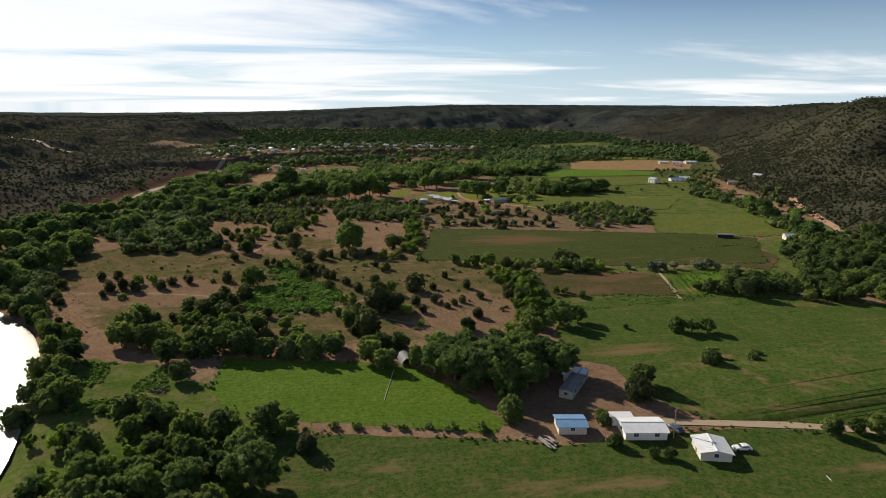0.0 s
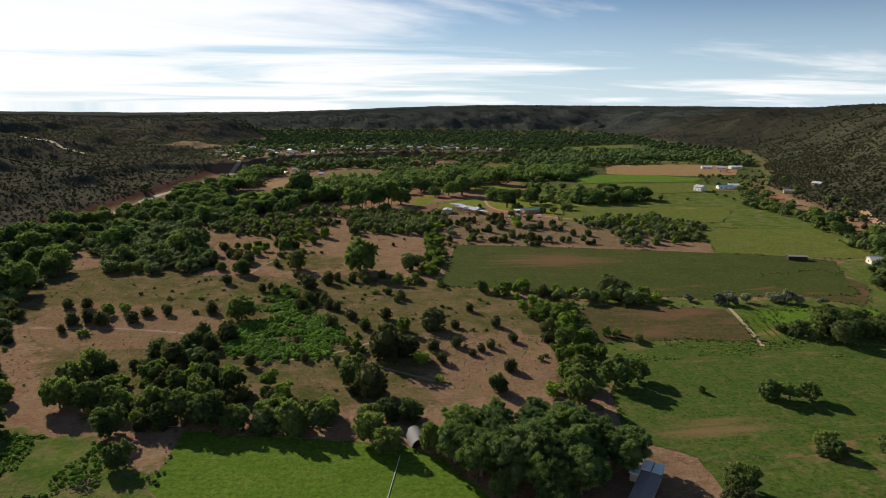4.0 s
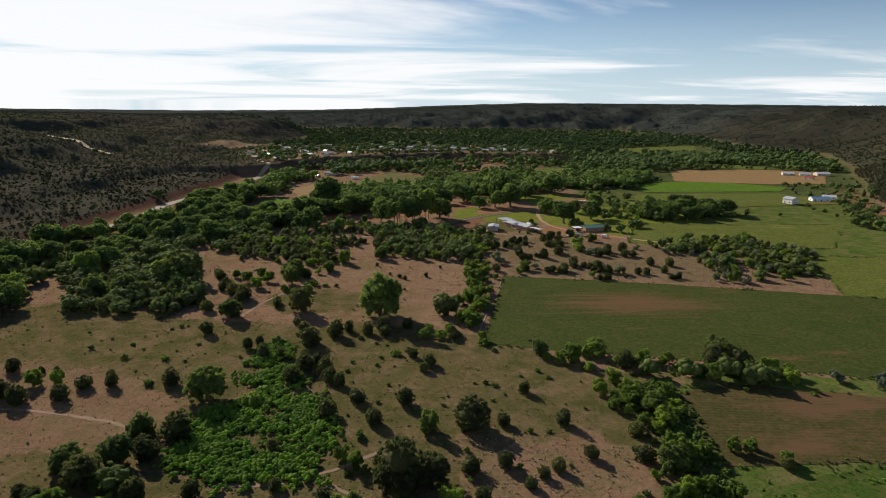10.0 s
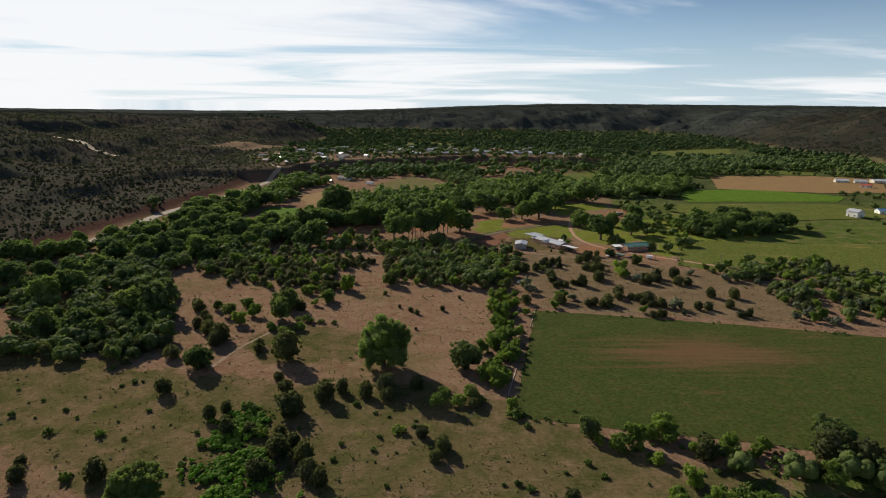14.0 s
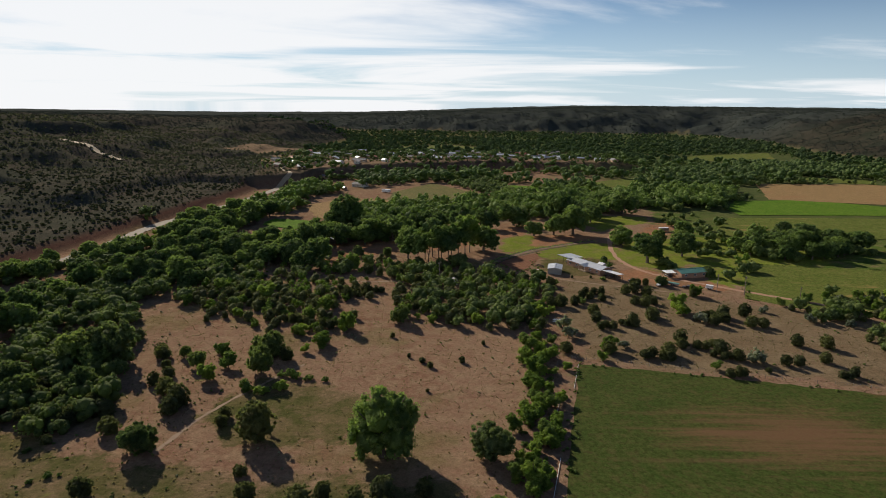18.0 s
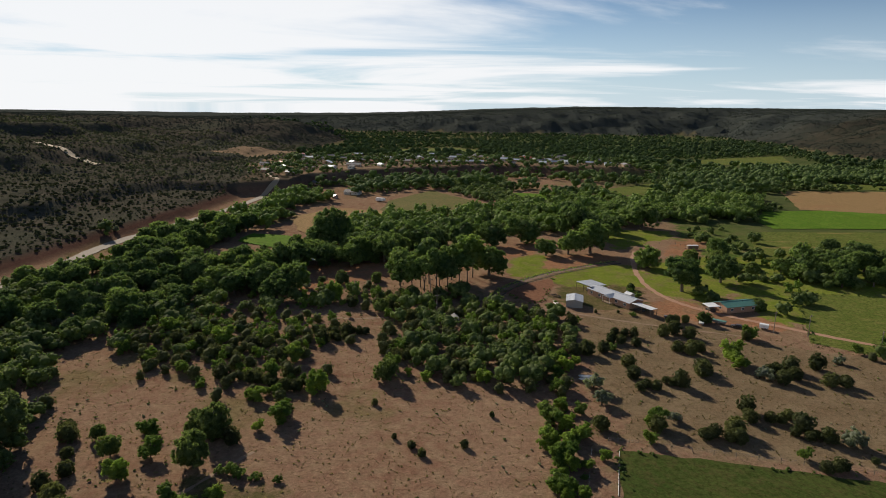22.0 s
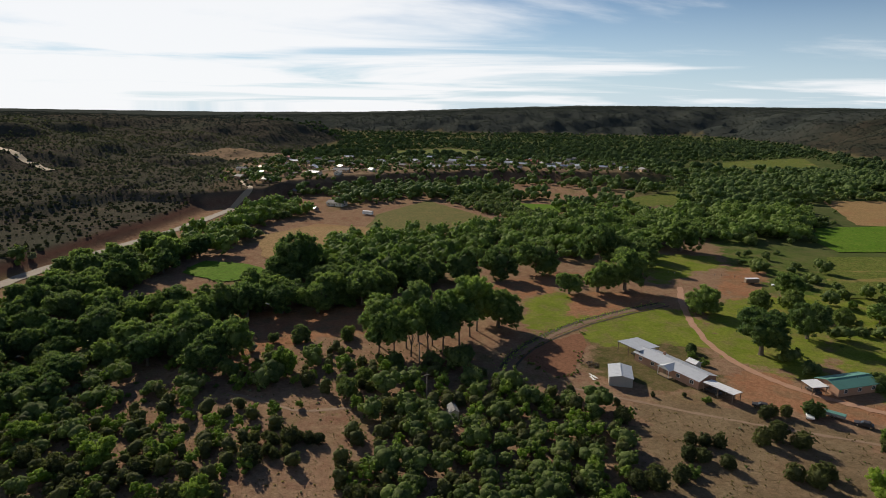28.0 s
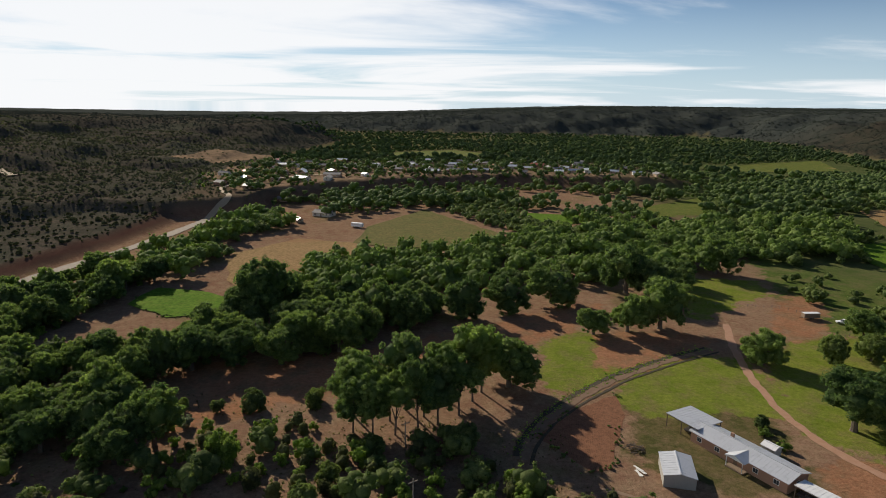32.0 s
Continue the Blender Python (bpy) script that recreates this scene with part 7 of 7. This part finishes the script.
def pole(x, y, h=8.5, arm=True):
    ob = tagged(new("utility_pole"), "weathered wooden utility pole", "pole", "utility poles")
    ob.matrix_world = pose(x, y, ground_z(x, y), 0, 0, 35)
    bm = bmesh.new()
    tube(bm, [Vector((0, 0, -0.5)), Vector((0, 0, h * 0.5)), Vector((0, 0, h))], [0.17, 0.15, 0.12], 8)
    part("post", bm, M_POLE, ob)
    if arm:
        part("crossarm", boxed(-1.1, 1.1, -0.07, 0.07, h - 0.8, h - 0.62), M_POLE, ob)
        for q in (-0.95, 0, 0.95):
            bm = bmesh.new()
            tube(bm, [Vector((q, 0, h - 0.63)), Vector((q, 0, h - 0.42))], [0.06, 0.04], 6)
            part("insulator", bm, M_CHROME, ob)


for px, py in ((149.7, 489.4), (160.4, 485.7), (21.1, 527.3), (24.1, 504.8), (84.6, 128.2), (176, 470)):
    pole(px, py)


def wire_fence(points, label, gap=5.0):
    """Posts with two strands of wire."""
    ob = tagged(new("wire_fence"), label, "fence")
    ob.matrix_world = pose(points[0][0], points[0][1], 0)
    o = Vector((points[0][0], points[0][1], 0))
    bm0 = bmesh.new()
    tube(bm0, [Vector((0, 0, -0.2)), Vector((0, 0, 0.6)), Vector((0, 0, 1.25))], [0.075, 0.07, 0.06], 6)
    me = bpy.data.meshes.new("post")
    bm0.to_mesh(me), bm0.free()
    me.materials.append(M_POLE)
    for a, b in zip(points, points[1:]):
        n = max(1, round(math.dist(a, b) / gap))
        for i in range(n):
            c = new("post", me)
            c.parent = ob
            c.location = Vector((a[0] + (b[0] - a[0]) * i / n, a[1] + (b[1] - a[1]) * i / n, 0)) - o
        for z in (0.65, 1.1):
            bm = bmesh.new()
            tube(bm, [Vector((*a, z)) - o, Vector((*b, z)) - o], [0.015, 0.015], 4)
            part("wire", bm, M_CHROME, ob)


wire_fence([(68, 411), (116, 400.5), (163, 389.5), (215, 375)], "post and wire fence along the crop field")
wire_fence([(36, 318), (46, 345), (64, 411)], "post and wire fence beside the hedge")
wire_fence([(80, 172), (108, 168), (124, 165), (165, 155)], "post and wire fence across the pasture")
wire_fence([(-6, 150), (20, 146), (45, 143)], "post and wire fence at the hay field's edge")
wire_fence([(140, 644), (168, 640), (190, 618), (172, 606)], "post and wire fence of the corral", 3.0)
DITCH_LINE = [(47.0, 527.0), (48.5, 533.5), (55.0, 545.4), (66.6, 558.8), (81.4, 572.4), (101.7, 586.1), (119.5, 596.0)]
ribbon("ditch_bank", [(x + 1.2, y - 1.5) for x, y in DITCH_LINE], 2.6, BERM, "brown trodden berm beside the ditch", lift=0.085, wobble=0.35, step=2.0)
ribbon("ditch", DITCH_LINE, 1.5, DITCH, "dark irrigation ditch with grassy banks", lift=0.10, wobble=0.3, step=2.0)
ribbon("ditch", [(x + 3.0, y - 3.6) for x, y in DITCH_LINE], 0.8, DITCH, "narrow second ditch along the berm", lift=0.10, wobble=0.4, step=2.0)
ribbon("hill_road", [(-440, 985), (-401, 952), (-385, 942), (-360, 931), (-335, 915)], 9, PALE_TRACK, "pale road climbing the mesa", lift=0.9, step=8)
ribbon("valley_road", [(300, 290), (322, 318), (345, 360), (368, 412), (400, 470)], 5, TRACK, "reddish valley road under the eastern slope", lift=0.6, step=6)

# ---- farms and the town on its terrace ----
ROOFS = {"w": M_WHITE_ROOF, "g": M_GREY_ROOF, "d": M_DARK_ROOF, "r": M_RED_ROOF, "b": M_BLUE_ROOF}
WALLS = {"a": M_ADOBE, "c": M_CREAM, "w": M_WHITE, "k": M_BRICK}
ROOF_WORD = {"w": "white metal", "g": "grey metal", "d": "dark shingle", "r": "red metal", "b": "blue metal"}
WALL_WORD = {"a": "adobe", "c": "cream stucco", "w": "white", "k": "brick"}
VALLEY_HOUSES = [
    (357, 627, 20, 8, 9, 4.6, "gw"), (393, 641, 80, 8, 15, 2.7, "bw"), (410, 652, 70, 7, 10, 2.6, "ww"), (495, 846, 75, 7, 13, 2.7, "wc"), (513, 840, 60, 8, 12, 2.7, "gw"),
    (536, 842, 85, 9, 16, 3.0, "wc"), (493, 803, 40, 6, 9, 2.5, "rw"), (292, 337, 70, 7, 10, 2.6, "gc"), (322, 331, 40, 7, 11, 2.7, "dc"), (266, 252, 30, 6, 8, 2.5, "wc"),
    (430, 592, 60, 7, 10, 2.6, "da"), (466, 600, 20, 6, 9, 2.5, "ga"), (690, 1090, 70, 9, 16, 2.8, "wa"), (720, 1110, 80, 8, 12, 2.8, "ra"), (-58, 838, 70, 9, 14, 2.8, "dc"),
    (-70, 812, 30, 4, 6, 2.2, "ga"), (-110, 745, 80, 4, 9, 2.4, "ga"),
]


def build_settlement(rows, name, where):
    for x, y, turn, w, l, h, look_ in rows:
        r, m = look_
        house(name, WALL_WORD[m] + " house with a " + ROOF_WORD[r] + " roof " + where, x, y, turn, w, l, h, 1.0 + 0.06 * w, WALLS[m], ROOFS[r], ribs=False)


build_settlement(VALLEY_HOUSES, "farmhouse", "among the valley fields")
build_settlement(TOWN_HOUSES, "town_house", "on the town terrace")


def more_town():
    """Smaller houses filling the back streets."""
    rng = random.Random(52)
    rows = []
    while len(rows) < 46:
        x, y = rng.uniform(-190, 255), rng.uniform(900, 1190)
        if y < np.interp(x, BLUFF_X, BLUFF_Y) + 32 or any(math.dist((x, y), q[:2]) < 17 for q in rows + TOWN_HOUSES):
            continue
        rows.append((x, y, rng.choice((0, 75, 82, 88, 60)), rng.uniform(5, 8), rng.uniform(8, 15), 2.6, rng.choice("gdddrdgddd") + rng.choice("aaakc")))
    build_settlement(rows, "town_house", "in town")


more_town()

# ---- undergrowth ----


def spots_in(poly, count, lo, hi, rng, rule=None):
    x0, x1 = min(p[0] for p in poly), max(p[0] for p in poly)
    y0, y1 = min(p[1] for p in poly), max(p[1] for p in poly)
    out = []
    for _ in range(count):
        x, y = rng.uniform(x0, x1), rng.uniform(y0, y1)
        if inside(x, y, poly) and (rule is None or rule(x, y)):
            out.append((x, y, lo + (hi - lo) * rng.random() ** 2.2))
    return out


def low_patterns(kind, n, clumps, cards, size, seed):
    rng = random.Random(seed)
    return [small_pattern(rng, crown_clumps(rng, kind)[:clumps], cards, size, 4.0) for _ in range(n)]


def tuft_patterns(seed, blades=5):
    """Upright grass tufts of unit width."""
    rng = random.Random(seed)
    out = []
    for _ in range(5):
        v, q = [], []
        for _ in range(blades):
            a, o = rng.uniform(0, 6.28), Vector((rng.uniform(-0.35, 0.35), rng.uniform(-0.35, 0.35), -0.05))
            d = Vector((math.cos(a), math.sin(a), 0)) * rng.uniform(0.2, 0.4)
            top = Vector((rng.uniform(-0.25, 0.25), rng.uniform(-0.25, 0.25), rng.uniform(0.45, 0.8)))
            k = len(v)
            v += [o - d, o + d, o + d * 0.7 + top, o - d * 0.7 + top * 0.9]
            q.append((k, k + 1, k + 2, k + 3))
        out.append((np.array([tuple(p) for p in v]), np.zeros((0, 3), int), np.array(q)))
    return out


BRAMBLE = [(-26.5, 322), (-19, 326), (-13, 300), (-2, 281), (3.3, 263.2), (2.5, 242.7), (-20.4, 244.3), (-32, 249.8), (-36, 268), (-28, 290), (-28, 310)]
DRY = [(-150, 230), (-60, 225), (40, 215), (70, 205), (75, 250), (60, 300), (30, 320), (50, 350), (66, 410), (215, 372), (250, 400), (190, 470), (130, 492), (70, 505), (60, 540), (-60, 560), (-110, 480), (-140, 400), (-140, 300)]


def build_undergrowth():
    rng = random.Random(77)
    scatter_mesh("bramble_thicket", [(a + rng.gauss(0, 1.9), b + rng.gauss(0, 1.9), c) for a, b, c in spots_in(BRAMBLE, 5600, 1.0, 4.6, rng, lambda x, y: noise.noise((x * 0.13, y * 0.13, 1.5)) > -0.16)], low_patterns("shrub", 6, 4, 9, 0.8, 1), LEAF["bramble"], "dense bright green bramble thicket filling a hollow", "bramble", 1)
    dry = lambda x, y: open_ground(x, y) or noise.noise((x * 0.05, y * 0.05, 2.0)) > 0.0
    scatter_mesh("dry_grass", spots_in(DRY, 46000, 0.15, 0.55, rng, dry), tuft_patterns(2), LEAF["grass"], "tufts of dry straw-coloured grass on red soil", "grass", 2)
    patchy = lambda x, y: noise.noise((x * 0.03, y * 0.03, 5.0)) > 0.05
    scatter_mesh("low_sage", spots_in(DRY, 1500, 0.4, 1.6, rng, patchy), low_patterns("shrub", 5, 4, 12, 0.7, 3), LEAF["russian_olive"], "low grey-green sagebrush on the dry meadow", "sagebrush", 3)
    scatter_mesh("low_weeds", spots_in(DRY, 4200, 0.35, 1.7, rng, lambda x, y: noise.noise((x * 0.03, y * 0.03, 9.0)) > 0.05), low_patterns("shrub", 5, 4, 12, 0.7, 4), LEAF["shrub"], "low green weeds scattered over the meadow", "weeds", 4)
    # weeds along the edges of the fields
    edge = []
    for mat, poly in FIELDS.values():
        if mat in SOFT or max(p[1] for p in poly) > 660:
            continue
        for a, b in zip(poly, poly[1:] + poly[:1]):
            for _ in range(int(math.dist(a, b) * 0.9)):
                t = rng.random()
                x, y = a[0] + (b[0] - a[0]) * t + rng.gauss(0, 0.9), a[1] + (b[1] - a[1]) * t + rng.gauss(0, 0.9)
                if noise.noise((x * 0.05, y * 0.05, 4.0)) > -0.15:
                    edge.append((x, y, rng.uniform(0.6, 2.2)))
    scatter_mesh("field_edge_weeds", edge, low_patterns("shrub", 5, 3, 7, 0.9, 6), LEAF["shrub"], "green weeds and brush along the field edges", "weeds", 6)
    lane = [(84, 287), (101, 291), (99, 262), (93, 240), (86, 222), (78, 226), (84, 250)]
    scatter_mesh("lane_scrub", spots_in(lane, 1500, 0.8, 3.4, rng), low_patterns("shrub", 6, 5, 12, 0.6, 16), LEAF["shrub"], "rank light green growth beside the lane", "weeds", 16)
    rows = [(98, 236), (128, 244), (176, 236), (176, 222), (128, 229), (95, 226)]
    scatter_mesh("tall_weeds", spots_in(rows, 2600, 0.4, 1.5, rng, lambda x, y: noise.noise((x * 0.04, y * 0.16, 3.0)) > -0.05), low_patterns("shrub", 5, 4, 9, 0.7, 17), LEAF["bramble"], "strips of tall green weeds in the pasture", "weeds", 17)
    bank = [(-77, 180), (-79, 205), (-53, 196), (-47, 178), (-40, 160), (-72, 167)]
    scatter_mesh("bank_weeds", spots_in(bank, 2600, 0.6, 2.4, rng, lambda x, y: noise.noise((x * 0.07, y * 0.07, 8.0)) > -0.12), low_patterns("shrub", 5, 4, 9, 0.7, 18), LEAF["bramble"], "rank bright green weeds on the river bank", "weeds", 18)
    beds = []
    for i in range(4):
        for t in np.linspace(0, 1, 60):
            a, b = Vector((168.5 + 3.2 * i, 272.6 - 0.4 * i)), Vector((157.8 + 3.0 * i, 234.4 + 0.6 * i))
            p = a + (b - a) * float(t)
            beds.append((p.x + rng.uniform(-0.2, 0.2), p.y + rng.uniform(-0.2, 0.2), rng.uniform(0.8, 1.3)))
    scatter_mesh("vegetable_rows", beds, low_patterns("shrub", 4, 4, 10, 0.7, 8), LEAF["bramble"], "rows of green vegetables in brown beds", "crop", 8)
    bank = []
    for a, c in zip(DITCH_LINE, DITCH_LINE[1:]):
        for _ in range(int(math.dist(a, c) * 5)):
            q = rng.random()
            bank.append((a[0] + (c[0] - a[0]) * q + rng.gauss(0, 1.1), a[1] + (c[1] - a[1]) * q + rng.gauss(0, 1.1), rng.uniform(0.3, 1.1)))
    scatter_mesh("ditch_weeds", bank, low_patterns("shrub", 5, 3, 8, 0.8, 14), LEAF["bramble"], "green weeds along the ditch banks", "weeds", 14)
    stones = []
    for _ in range(260):
        stones.append((rng.uniform(36, 58), rng.uniform(232, 262), rng.uniform(0.2, 0.5)))
    rs = random.Random(12)
    rock = [small_pattern(rs, [(Vector((0, 0, 0.5)), 1.6)], 0, 1, 2.4) for _ in range(4)]
    scatter_mesh("field_stones", stones, rock, plain("tan stone", (0.34, 0.24, 0.17)), "scattered tan stones on bare ground", "stones", 9)


build_undergrowth()
